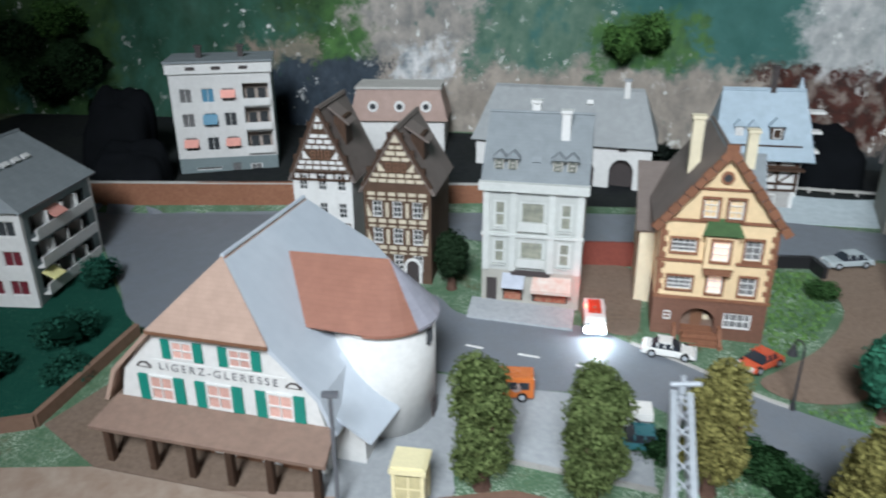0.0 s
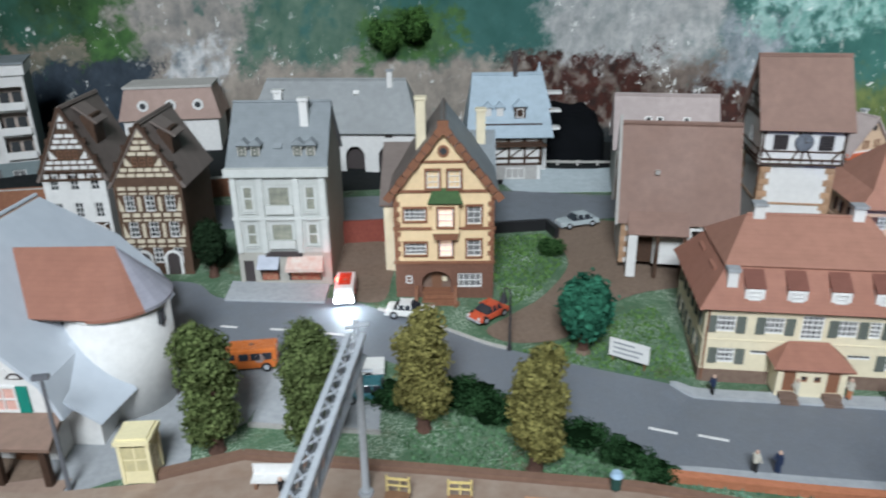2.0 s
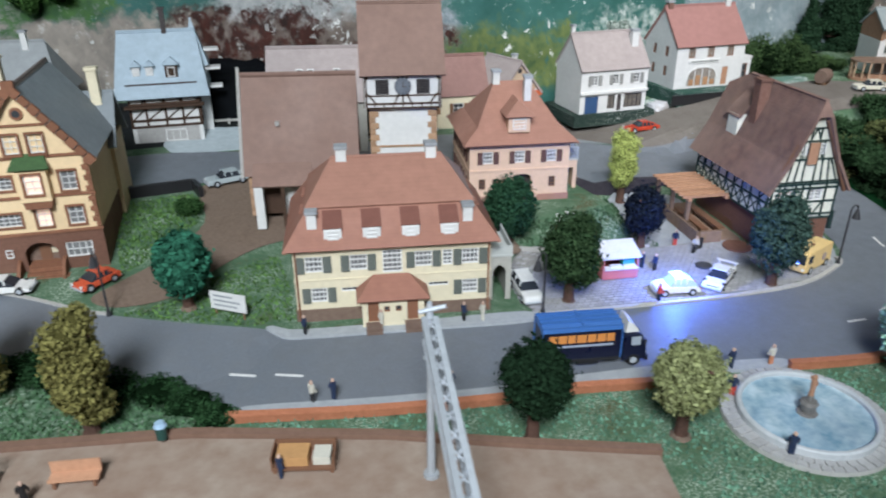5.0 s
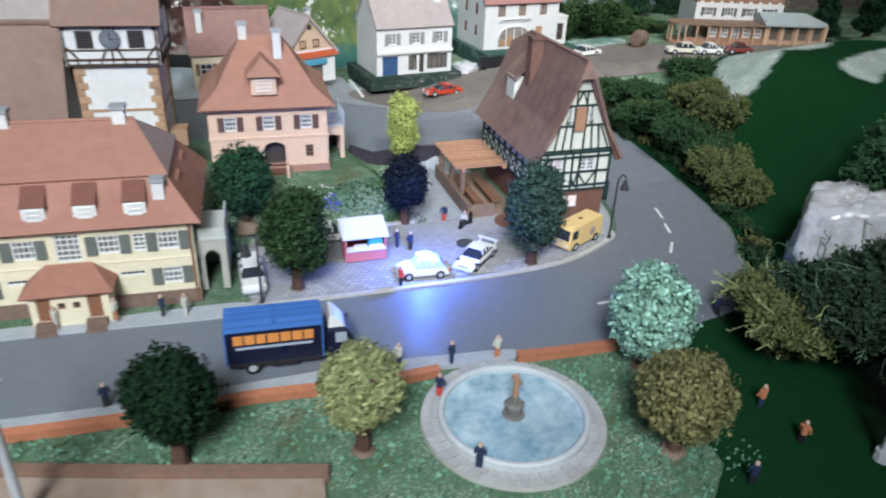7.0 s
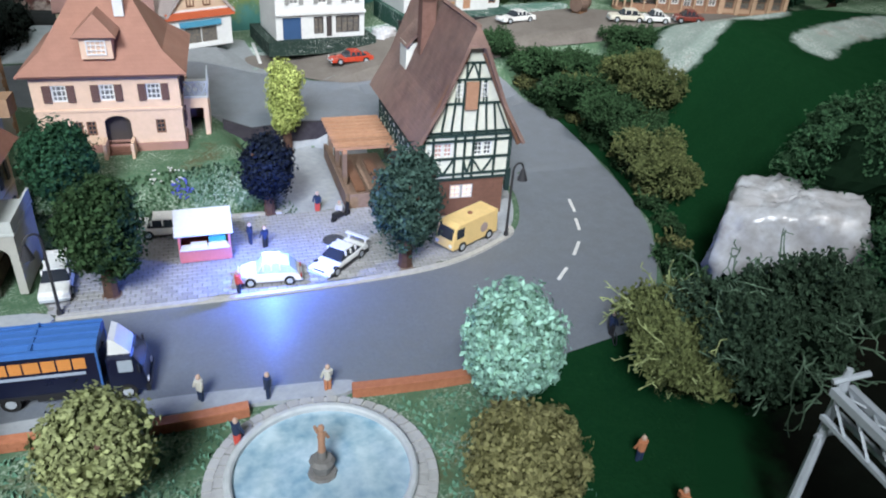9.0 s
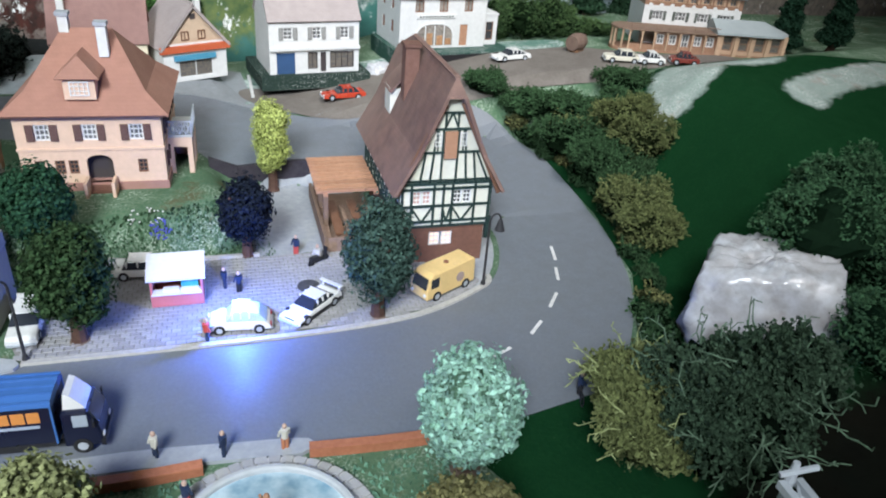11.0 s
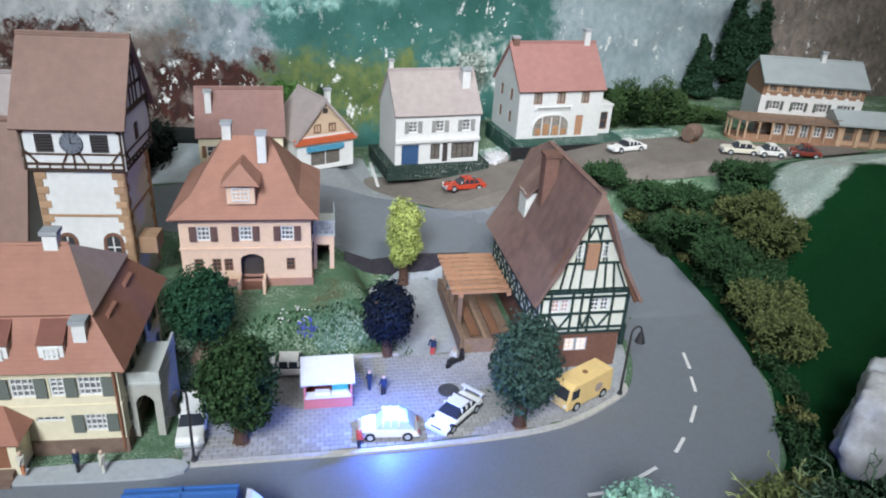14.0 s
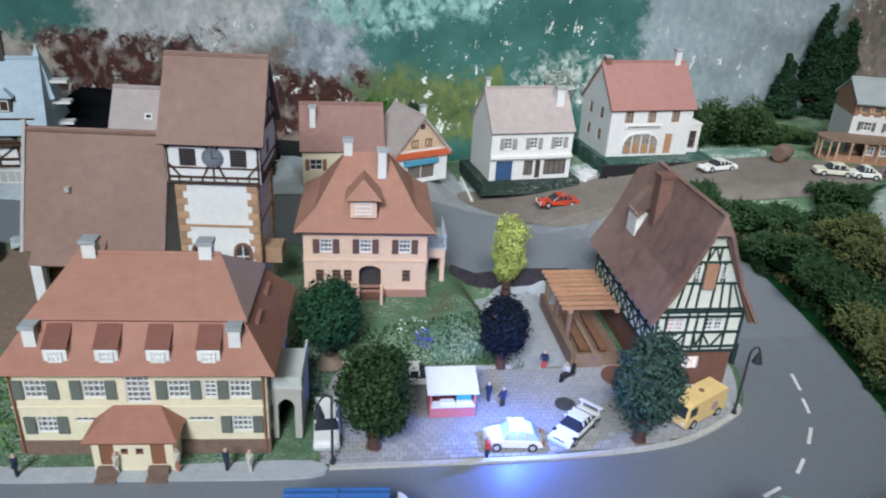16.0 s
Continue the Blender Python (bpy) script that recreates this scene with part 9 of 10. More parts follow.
# ---- fountain ----
def fountain():
    o = thing("fountain", at(79.7, 18.6, 0.0, 0), "round stone fountain with pale blue water and a figure", "fountain")
    part("base", Shape().cyl(0, 0, -0.3, 0.3, 5.8, 5.8, 64), STONE, o)
    for ring, (r0, r1, n) in enumerate(((4.75, 5.28, 44), (5.3, 5.78, 48))):
        def make(r0=r0, r1=r1, n=n):
            g = 0.012
            a = math.pi / n - g
            poly = [(r0, -a), (r1, -a), (r1, a), (r0, a)]
            pts = [(r * math.cos(t), r * math.sin(t)) for r, t in poly]
            me = Shape().add([(px, py, z) for z in (0.3, 0.42) for px, py in pts], [(3, 2, 1, 0), (4, 5, 6, 7), (0, 1, 5, 4), (1, 2, 6, 5), (2, 3, 7, 6), (3, 0, 4, 7)]).mesh("paving_stone")
            me.materials.append(PALESTONE)
            return me
        for k in range(n):
            part("paving_stone", shared(("ring", ring), make), None, o, "", at(0, 0, 0, 360 * k / n))
    rim = Shape()
    n = 64
    prof = [(4.35, 0.3), (4.35, 0.85), (4.45, 0.95), (4.65, 0.95), (4.75, 0.85), (4.75, 0.3)]
    rim.v = [(r * math.cos(2 * math.pi * k / n), r * math.sin(2 * math.pi * k / n), z) for k in range(n) for r, z in prof]
    m = len(prof)
    rim.f = [(k * m + j, ((k + 1) % n) * m + j, ((k + 1) % n) * m + j + 1, k * m + j + 1) for k in range(n) for j in range(m - 1)]
    part("rim", rim, mat("rim_stone", (0.52, 0.54, 0.56), (0.42, 0.45, 0.47), 200, 0.6), o, "white rounded pool rim")
    part("water", Shape().cyl(0, 0, 0.3, 0.6, 4.36, 4.36, 64), LEAFWATER, o, "rippled blue water, pale highlights mottled into its colour")
    part("pedestal", Shape().cyl(0, 0, 0.3, 0.75, 0.85, 0.7, 10).cyl(0, 0, 0.75, 1.45, 0.45, 0.62, 10).cyl(0, 0, 1.45, 1.65, 0.66, 0.5, 10).cyl(0, 0, 1.65, 2.1, 0.26, 0.22, 8), mat("pedestal_stone", (0.2, 0.19, 0.18), (0.13, 0.125, 0.12), 200, 0.8), o, "grey stone urn-shaped pedestal", at(0, 0, 0, -20))
    st = Shape().cyl(0, 0, 2.1, 3.0, 0.2, 0.16, 10).cyl(0, 0, 3.0, 3.4, 0.21, 0.13, 10)
    st.add(*ball(0, 0, 3.58, 0.17, 0.22)).rod((0.16, 0, 3.3), (0.34, 0.1, 2.85), 0.08).rod((-0.16, 0, 3.3), (-0.3, 0, 3.75), 0.08)
    part("statue", st, mat("terracotta", (0.45, 0.25, 0.16), (0.36, 0.2, 0.13), 250, 0.8), o, "small terracotta figure", at(0, 0, 0, -20))


PALESTONE = mat("pale_paving", (0.42, 0.42, 0.42), (0.34, 0.34, 0.34), 260, 0.8, vary=0.1)
fountain()


# ---- vehicles ----
def wheel_mesh(r, wd):
    def make():
        me = Shape().cyl(0, 0, -wd / 2, wd / 2, r, r, 16).mesh("tyre")
        me.materials.append(TYRE)
        return me
    return shared(("tyre", r, wd), make)


def rim_mesh(r, wd, material):
    def make():
        me = Shape().cyl(0, 0, -wd / 2 - 0.02, wd / 2 + 0.02, r * 0.55, r * 0.55, 12).mesh("rim")
        me.materials.append(material)
        return me
    return shared(("rim", r, wd, material.name), make)


def wheels(o, xs, y, r, wd=0.28, material=None):
    for x in xs:
        for sy in (-1, 1):
            w = part("tyre", wheel_mesh(r, wd), None, o, "", at(x, sy * y, r, 0, 90))
            part("rim", rim_mesh(r, wd, material or STEEL), None, w)


def hull(profile, half, taper=0.0, shrink=0.0):
    """A car body from its side outline of (x, z): sides lean in by taper per height."""
    z0 = min(z for _, z in profile)
    z1 = max(z for _, z in profile)
    n = len(profile)
    def wy(z):
        return half - shrink - taper * (z - z0) / (z1 - z0)
    s = Shape()
    s.v = [(x, -wy(z), z) for x, z in profile] + [(x, wy(z), z) for x, z in profile]
    s.f = [tuple(range(n)), tuple(range(2 * n - 1, n - 1, -1))] + [(k, n + k, n + (k + 1) % n, (k + 1) % n) for k in range(n)]
    return s


def bevelled(ob, width=0.08, segments=2):
    b = ob.modifiers.new("edge", "BEVEL")
    b.width, b.segments, b.limit_method = width * CM, segments, "ANGLE"
    return ob


def car(name, x, y, heading, paint_mat, label, length=4.7, kind="saloon", dz=0.12, roof_mat=None):
    """A model car; its nose points along heading."""
    o = thing(name, on_ground(x, y, heading, dz), label, "car", "parked model cars")
    h, L = 0.98, length / 2
    half = 0.98
    if kind == "beetle":
        low = [(-L, 0.35), (-L + 0.1, 0.75), (-L + 0.6, 1.0), (L - 0.8, 1.0), (L - 0.15, 0.75), (L, 0.35)]
        cab = [(-L + 0.25, 0.95), (-L + 0.8, 1.5), (-0.6, 1.75), (0.35, 1.7), (0.95, 1.0)]
    elif kind == "sport":
        low = [(-L, 0.3), (-L, 0.8), (-L + 0.3, 0.92), (0.3, 0.88), (L - 0.25, 0.62), (L, 0.45), (L, 0.3)]
        cab = [(-L + 0.7, 0.88), (-0.85, 1.35), (0.15, 1.36), (1.0, 0.84)]
    else:
        low = [(-L, 0.35), (-L, 0.85), (-L + 0.2, 0.95), (L - 0.25, 0.9), (L, 0.75), (L, 0.35)]
        cab = [(-L + 0.75, 0.93), (-L + 1.25, 1.5), (0.35, 1.52), (1.05, 0.92)] if kind == "saloon" else [(-L + 0.1, 0.93), (-L + 0.35, 1.55), (0.35, 1.55), (1.05, 0.92)]
    bevelled(part("body", hull(low, half, 0.06), paint_mat, o))
    bevelled(part("glasshouse", hull(cab, half, 0.22, 0.08), GLARE_GLASS if kind == "beetle" else CARGLASS, o), 0.05)
    top = max(z for _, z in cab)
    xs = [px for px, pz in cab if pz > top - 0.15]
    part("roof", Shape().box(min(xs) - 0.05, max(xs) + 0.05, -half + 0.3, half - 0.3, top - 0.04, top + 0.06), roof_mat or paint_mat, o)
    for px, sx in ((min(xs) - 0.1, 0), (max(xs) + 0.08, 0), ((min(xs) + max(xs)) / 2, 0)):
        for sy in (-1, 1):
            part("pillar", Shape().box(px - 0.06, px + 0.06, sy * (half - 0.2) - 0.06, sy * (half - 0.2) + 0.06, 0.9, top), paint_mat, o)
    for sy in (-1, 1):
        part("headlight", Shape().cyl(0, 0, 0, 0.08, 0.16, n=10), FRAME, o, "", at(L - 0.06, sy * 0.68, 0.66, 0, 0, 90))
        part("tail_light", Shape().box(-L - 0.03, -L + 0.05, sy * 0.7 - 0.16, sy * 0.7 + 0.16, 0.55, 0.75), paint("tail_red", (0.4, 0.03, 0.02)), o)
    part("bumper", Shape().box(L - 0.05, L + 0.1, -half + 0.1, half - 0.1, 0.3, 0.45), STEEL, o)
    part("bumper", Shape().box(-L - 0.1, -L + 0.05, -half + 0.1, half - 0.1, 0.3, 0.45), STEEL, o)
    wheels(o, (-L * 0.62, L * 0.62), half - 0.12, 0.38)
    return o


# police car glass paled: the beacon's glare put in the colour
GLARE_GLASS = paint("glare_car_glass", (0.45, 0.58, 0.66), 0.1)
WHITE_CAR = paint("white_car_paint", (0.8, 0.8, 0.78), 0.25)
CREAM_CAR = paint("cream_car_paint", (0.72, 0.69, 0.58), 0.3)
RED_CAR = paint("red_car_paint", (0.5, 0.06, 0.03), 0.25)
ORANGE_CAR = paint("orange_car_paint", (0.62, 0.17, 0.04), 0.3)
SILVER_CAR = paint("silver_car_paint", (0.42, 0.48, 0.5), 0.3)
TEAL_CAR = paint("teal_car_paint", (0.04, 0.17, 0.2), 0.3)
beetle = car("police_car", 84.1, 36.9, 160, WHITE_CAR, "small white police car with a glowing blue beacon", 4.3, "beetle", 0.2)
part("beacon", Shape().cyl(0, 0, 1.75, 2.1, 0.2, 0.16, 10), glow("blue_beacon", (0.5, 0.75, 1.0), 22), beetle, "lit blue beacon")
rally = car("rally_car", 89.3, 36.6, 208, WHITE_CAR, "white and black sports car with a rear wing on the square", 4.9, "sport", 0.2)
part("wing", Shape().box(-2.5, -2.2, -1.0, 1.0, 1.25, 1.33).box(-2.42, -2.28, -0.8, -0.7, 0.8, 1.25).box(-2.42, -2.28, 0.7, 0.8, 0.8, 1.25), WHITE_CAR, rally)
part("bonnet_stripe", Shape().box(1.0, 2.3, -0.5, 0.5, 0.8, 0.84, Matrix.Rotation(0.12, 4, "Y")), BLACK, rally)
part("side_stripe", Shape().box(-2.3, 2.3, -1.01, -0.96, 0.3, 0.52).box(-2.3, 2.3, 0.96, 1.01, 0.3, 0.52), BLACK, rally)
car("estate_car", 71.4, 42.7, 256, WHITE_CAR, "white estate car parked beside the hall", 4.8, "estate", 0.2)
car("parked_car", 79.8, 46.6, 340, WHITE_CAR, "white saloon car parked behind the snack stall", 4.6, dz=0.2)
car("parked_car", 28.3, 60.3, -18, WHITE_CAR, "white coupe parked before the yellow house", 4.4, "sport")
car("parked_car", 35.5, 58.7, 212, paint("orange_red_car", (0.6, 0.1, 0.045), 0.3), "orange red sports car on the grass verge", 3.9, "sport")
car("parked_car", 50.6, 75.4, 188, SILVER_CAR, "silver saloon parked below the church", 4.8)
car("parked_car", 107.2, 70.3, 172, RED_CAR, "red coupe on the upper street", 5.0, "sport")
car("parked_car", 129.4, 68.2, 178, WHITE_CAR, "white rally car on the upper street", 5.0, "sport")
car("parked_car", 141.8, 61.2, 150, CREAM_CAR, "cream saloon parked before the hotel", 4.6)
car("parked_car", 144.6, 58.9, 150, WHITE_CAR, "white saloon parked before the hotel", 3.3)
car("parked_car", 148.8, 57.2, 145, paint("maroon_car", (0.2, 0.04, 0.03), 0.3), "dark red saloon parked before the hotel", 3.6)
car("parked_car", 23.3, 49.3, 172, TEAL_CAR, "teal saloon in the car park", 4.4)


def box_van(name, x, y, heading, paint_mat, label, length=5.0, h=2.3, dz=0.12):
    o = thing(name, on_ground(x, y, heading, dz), label, "van")
    L, half = length / 2, 1.0
    prof = [(-L, 0.35), (-L, h - 0.1), (-L + 0.15, h), (L - 0.75, h), (L - 0.3, h - 0.25), (L - 0.02, 1.15), (L, 0.35)]
    bevelled(part("body", hull(prof, half, 0.08), paint_mat, o), 0.1)
    part("windscreen", Shape().plate([(L - 0.04, -0.8, 1.2), (L - 0.04, 0.8, 1.2), (L - 0.31, 0.75, h - 0.32), (L - 0.31, -0.75, h - 0.32)], 0.04), CARGLASS, o, "", at(0.03, 0, 0))
    for sy in (-1, 1):
        part("side_window", Shape().box(L - 1.2, L - 0.4, sy * 0.97 - 0.02, sy * 0.97 + 0.02, 1.25, h - 0.35), CARGLASS, o)
        part("headlight", Shape().cyl(0, 0, 0, 0.06, 0.16, n=10), FRAME, o, "", at(L - 0.02, sy * 0.7, 0.7, 0, 0, 90))
        part("emblem", Shape().cyl(0, 0, -0.02, 0.02, 0.42, n=16), paint("dull_emblem", (0.4, 0.3, 0.28)), o, "", at(-0.9, sy * 1.0, 1.3, 0, 90))
    part("roof_hatch", Shape().cyl(-0.2, 0, h, h + 0.08, 0.22, 0.2, 10), TRIM, o)
    wheels(o, (-L * 0.6, L * 0.6), half - 0.1, 0.42)
    return o


box_van("yellow_van", 99.7, 35.1, 193, paint("post_yellow", (0.8, 0.57, 0.25), 0.4), "pale yellow delivery van parked at the inn corner", 5.2, 2.4, 0.2)
ov = box_van("orange_van", 13.9, 55.0, 176, ORANGE_CAR, "orange minibus at the car park edge", 4.6, 2.1)
for k in range(3):
    part("side_window", Shape().box(-1.9 + k * 0.95, -1.1 + k * 0.95, -1.02, -0.94, 1.15, 1.75), CARGLASS, ov)
    part("side_window", Shape().box(-1.9 + k * 0.95, -1.1 + k * 0.95, 0.94, 1.02, 1.15, 1.75), CARGLASS, ov)
trailer = thing("flat_trailer", on_ground(22.6, 52.3, 172, 0.12), "white trailer with a dark wheel in the car park", "trailer")
part("bed", Shape().box(-2.3, 2.3, -0.9, 0.9, 0.5, 1.1), WHITE_CAR, trailer)
wheels(trailer, (-1.0, 1.0), 0.85, 0.36)

amb = box_van("rescue_van", 22.6, 64.6, 262, WHITE_CAR, "white and red rescue car with blazing headlights", 4.6, 1.7)
part("red_panel", Shape().box(-2.0, 1.0, -1.03, -0.93, 0.6, 1.1).box(-2.0, 1.0, 0.93, 1.03, 0.6, 1.1).box(-1.9, 0.9, -0.6, 0.6, 1.66, 1.74), RED_CAR, amb)
for sy in (-0.65, 0.65):
    part("lit_headlight", Shape().cyl(0, 0, 0, 0.1, 0.26, n=12), glow("headlight_glow", (0.75, 0.9, 1.0), 45), amb, "blazing white headlight", at(2.3, sy, 0.7, 0, 0, 90))
part("beacon", Shape().cyl(-0.2, -0.75, 1.72, 2.0, 0.16, 0.14, 8), glow("red_beacon", (1.0, 0.12, 0.08), 10), amb, "lit red beacon")


def truck():
    o = thing("delivery_truck", at(70.4, 31.3, 0.12, -18.7), "navy delivery truck with orange block marks and ribbed roof, reflected blue light in its colour", "truck")
    navy = paint("truck_navy", (0.006, 0.009, 0.028), 0.35)
    # roof colour carries the blue light that it reflects
    roof_blue = paint("reflected_blue", (0.05, 0.15, 0.42), 0.4)
    box = part("cargo_box", Shape().box(-4.4, 1.9, -1.3, 1.3, 0.95, 3.6), navy, o)
    bevelled(box, 0.1)
    part("roof", Shape().prism([(-1.34, 3.5), (1.34, 3.5), (1.3, 3.72), (0.7, 3.9), (-0.7, 3.9), (-1.3, 3.72)], -1.92, 4.42, Matrix.Rotation(math.pi / 2, 4, "Z")), roof_blue, o, "ribbed roof, reflected blue light in its colour")
    for y, z in ((-1.18, 3.8), (-0.62, 3.93), (0.0, 3.93), (0.62, 3.93), (1.18, 3.8)):
        part("roof_rib", Shape().box(-4.44, 1.94, y - 0.06, y + 0.06, z - 0.08, z + 0.08), roof_blue, o)
    for x in (-1.25,):
        part("roof_strap", Shape().box(x - 0.08, x + 0.08, -1.2, 1.2, 3.9, 3.98), roof_blue, o)
    for x in (-4.42, 1.88):
        part("end_frame", Shape().lattice([-1.36, -1.2, 1.2, 1.36], [0.95, 1.1, 3.4, 3.6], lambda u, z: not (-1.2 < u < 1.2 and 1.1 < z < 3.4), -0.05, 0.05), roof_blue, o, "", at(x, 0, 0, 90))
    part("frame", Shape().box(-4.2, 3.9, -0.6, 0.6, 0.55, 0.95), BLACK, o)
    cab = part("cab", hull([(2.15, 0.5), (2.15, 2.7), (2.35, 2.85), (3.5, 2.8), (3.98, 1.85), (4.1, 1.2), (4.1, 0.5)], 1.22, 0.1), navy, o)
    bevelled(cab, 0.12)
    part("windscreen", Shape().plate([(3.97, -1.0, 1.9), (3.97, 1.0, 1.9), (3.56, 0.95, 2.7), (3.56, -0.95, 2.7)], 0.05), CARGLASS, cab, "", at(0.05, 0, 0.02))
    part("wind_deflector", Shape().prism([(2.3, 2.84), (3.45, 2.84), (3.3, 3.1), (2.75, 3.75), (2.45, 3.9)], -0.85, 0.85), FRAME, cab, "white curved roof deflector")
    part("bumper", Shape().box(4.0, 4.22, -1.2, 1.2, 0.4, 0.85), BLACK, o)
    for sy in (-1, 1):
        # side glass is coloured pale to show a reflection
        part("side_window", Shape().box(2.75, 3.5, sy * 1.17 - 0.03, sy * 1.17 + 0.03, 1.85, 2.6), paint("reflection_cab_glass", (0.35, 0.4, 0.46), 0.1), cab, "side window, pale reflection put in its colour")
        part("mirror", Shape().box(3.75, 3.85, sy * 1.35 - 0.08, sy * 1.35 + 0.08, 1.9, 2.45), BLACK, cab)
        x = -3.9
        for wd in (0.62, 0.66, 0.6, 0.76, 0.66, 0.66, 0.62):
            part("orange_block", Shape().box(x, x + wd, sy * 1.31 - 0.02, sy * 1.31 + 0.02, 2.5, 3.2), paint("sign_orange", (0.62, 0.25, 0.07)), box, "plain orange block")
            x += wd + 0.1
        part("pale_line", Shape().box(-3.8, 1.2, sy * 1.31 - 0.02, sy * 1.31 + 0.02, 2.12, 2.3), paint("sign_grey", (0.35, 0.4, 0.5)), box, "thin pale line")
        part("headlight", Shape().cyl(0, 0, 0, 0.08, 0.18, n=10), FRAME, cab, "", at(4.08, sy * 0.85, 1.0, 0, 0, 90))
        part("fuel_tank", Shape().box(-1.5, 0.2, sy * 0.95 - 0.2, sy * 0.95 + 0.2, 0.4, 0.9), BLACK, o)
        part("side_skirt", Shape().box(-4.3, 1.8, sy * 1.22 - 0.05, sy * 1.22 + 0.05, 0.72, 0.98), BLACK, o)
    wheels(o, (-2.8, 3.05), 1.05, 0.5, 0.4)


truck()


# ---- stall, pergola, lamps, masts ----
def stall():
    o = thing("snack_stall", at(80.9, 41.0, 0.25, -15.5), "pink-red snack stall with a white slanted roof on the square", "market stall")
    red = paint("stall_red", (0.55, 0.16, 0.15), 0.5)
    inside_red = paint("stall_inner", (0.32, 0.07, 0.06), 0.6)
    part("counter", Shape().box(-1.8, 1.8, 0, 0.15, 0.15, 1.25), red, o)
    for x in (-1.8, 1.65):
        part("side", Shape().box(x, x + 0.15, 0.15, 1.9, 0.15, 2.35), red, o)
    part("back", Shape().box(-1.8, 1.8, 1.9, 2.05, 0.15, 2.7), inside_red, o)
    part("floor", Shape().box(-1.8, 1.8, 0.15, 1.9, 0.15, 0.3), inside_red, o)
    part("shelf", Shape().box(-1.7, 1.7, -0.3, 0.5, 1.25, 1.34), FRAME, o, "white serving shelf")
    part("tray", Shape().box(-0.95, 0.15, 0.05, 0.55, 1.34, 1.5), FRAME, o)
    part("display_case", Shape().box(0.3, 1.5, 0.3, 0.9, 1.34, 2.0), paint("teal_case", (0.05, 0.3, 0.28), 0.3), o, "teal glass display case")
    part("tray", Shape().box(0.3, 1.5, 0.0, 0.28, 1.34, 1.55), FRAME, o)
    part("roof", Shape().plate([(-2.0, -0.15, 2.45), (2.0, -0.15, 2.45), (2.0, 2.4, 3.25), (-2.0, 2.4, 3.25)], 0.16), FRAME, o, "white slanted roof")
    for x in (-1.7, 1.7):
        part("post", Shape().box(x - 0.07, x + 0.07, 0, 0.14, 1.25, 2.42), red, o)
    for x in (-1.5, 1.5):
        part("trestle", Shape().box(x - 0.15, x + 0.15, 0.2, 1.8, -0.1, 0.15), BLACK, o)


stall()
INN = (101.94, 38.95, -15.4)
solo("manhole_cover", Shape().cyl(0, 0, 0, 0.08, 0.85, 0.85, 24).cyl(0, 0, 0.08, 0.11, 0.7, 0.7, 24), mat("cast_iron", (0.1, 0.1, 0.1), (0.07, 0.07, 0.07), 300, 0.6, metal=0.3), at(90.3, 39.6, 0.34), "round dark manhole cover in the cobbles", "manhole cover")
solo("kerb", ribbon(Shape(), [(73.5, 49.2), (80.7, 47.9), (86.3, 46.5), (88.6, 45.9)], 0.35, 0, 0.42), KERB, None, "pale edging behind the cobbled square", "kerb", "", "structure")


def flowers(x, y, n, r, seed, material, label):
    rng = np.random.default_rng(seed)
    s = Shape()
    for k in range(n):
        a, d = rng.random() * 6.28, r * rng.random() ** 0.5
        px, py = x + d * math.cos(a), y + d * math.sin(a) * 0.6
        s.add(*ball(px, py, ground_z(px, py) + 0.2 + 0.1 * rng.random(), 0.08, 0.07, 6, 4))
    solo("flower_patch", s, material, None, label, "flowers", "", "stuff")


flowers(81.8, 49.6, 60, 0.9, 3, paint("blue_flower", (0.08, 0.1, 0.5), 0.6), "blue flowers on the bank below the villa")
flowers(81.0, 50.3, 24, 1.4, 4, paint("white_flower", (0.7, 0.7, 0.7), 0.6), "white flowers scattered on the bank")


def pergola():
    o = thing("pergola_terrace", at(INN[0], INN[1], 0, INN[2]), "wooden pergola terrace with slatted roof beside the inn", "pergola")
    x0, x1, y0, y1 = -9.3, -4.2, 6.6, 13.8
    for k in range(9):
        x = 0
        y = y0 + (y1 - y0) * k / 8
        part("slat", Shape().box(x0 - 0.3, x1, y - 0.17, y + 0.17, 3.95, 4.2), ORANGE_WOOD, o)
    for x in (x0 + 0.5, x1 - 0.2):
        part("rail", Shape().box(x - 0.2, x + 0.2, y0 - 0.3, y1 + 0.3, 3.65, 3.95), ORANGE_WOOD, o)
    for y in (y0, (y0 + y1) / 2, y1):
        part("post", Shape().box(x0 + 0.3, x0 + 0.7, y - 0.2, y + 0.2, 0, 3.65), WEATHERED, o)
    part("floor", Shape().box(x0, x1, 3.0, y1, 0.0, 0.35), WEATHERED, o)
    part("side_wall", Shape().box(x0 - 0.1, x0 + 0.2, 3.0, y1 + 0.3, 0, 1.5), WEATHERED, o)
    part("front_wall", Shape().box(x0 + 0.2, x1 - 2.4, 2.8, 3.1, 0, 1.5), WEATHERED, o)
    for k in range(2):
        tb = part("table", Shape().box(-8.3 + 1.9 * k, -7.5 + 1.9 * k, 4.0, 10.4, 1.15, 1.3), BROWN_FRAME, o)
        part("bench", Shape().box(-8.95 + 1.9 * k, -8.6 + 1.9 * k, 4.0, 10.4, 0.7, 0.82), WEATHERED, o)
        for y in (5.2, 10.0):
            part("leg", Shape().box(-8.0 + 1.9 * k, -7.8 + 1.9 * k, y - 0.1, y + 0.1, 0.35, 1.15), BROWN_FRAME, o)
    part("millstone", Shape().cyl(-5.6, 1.2, 0, 0.4, 1.5, 1.5, 20), BROWNSTONE, o, "round stone step")


pergola()


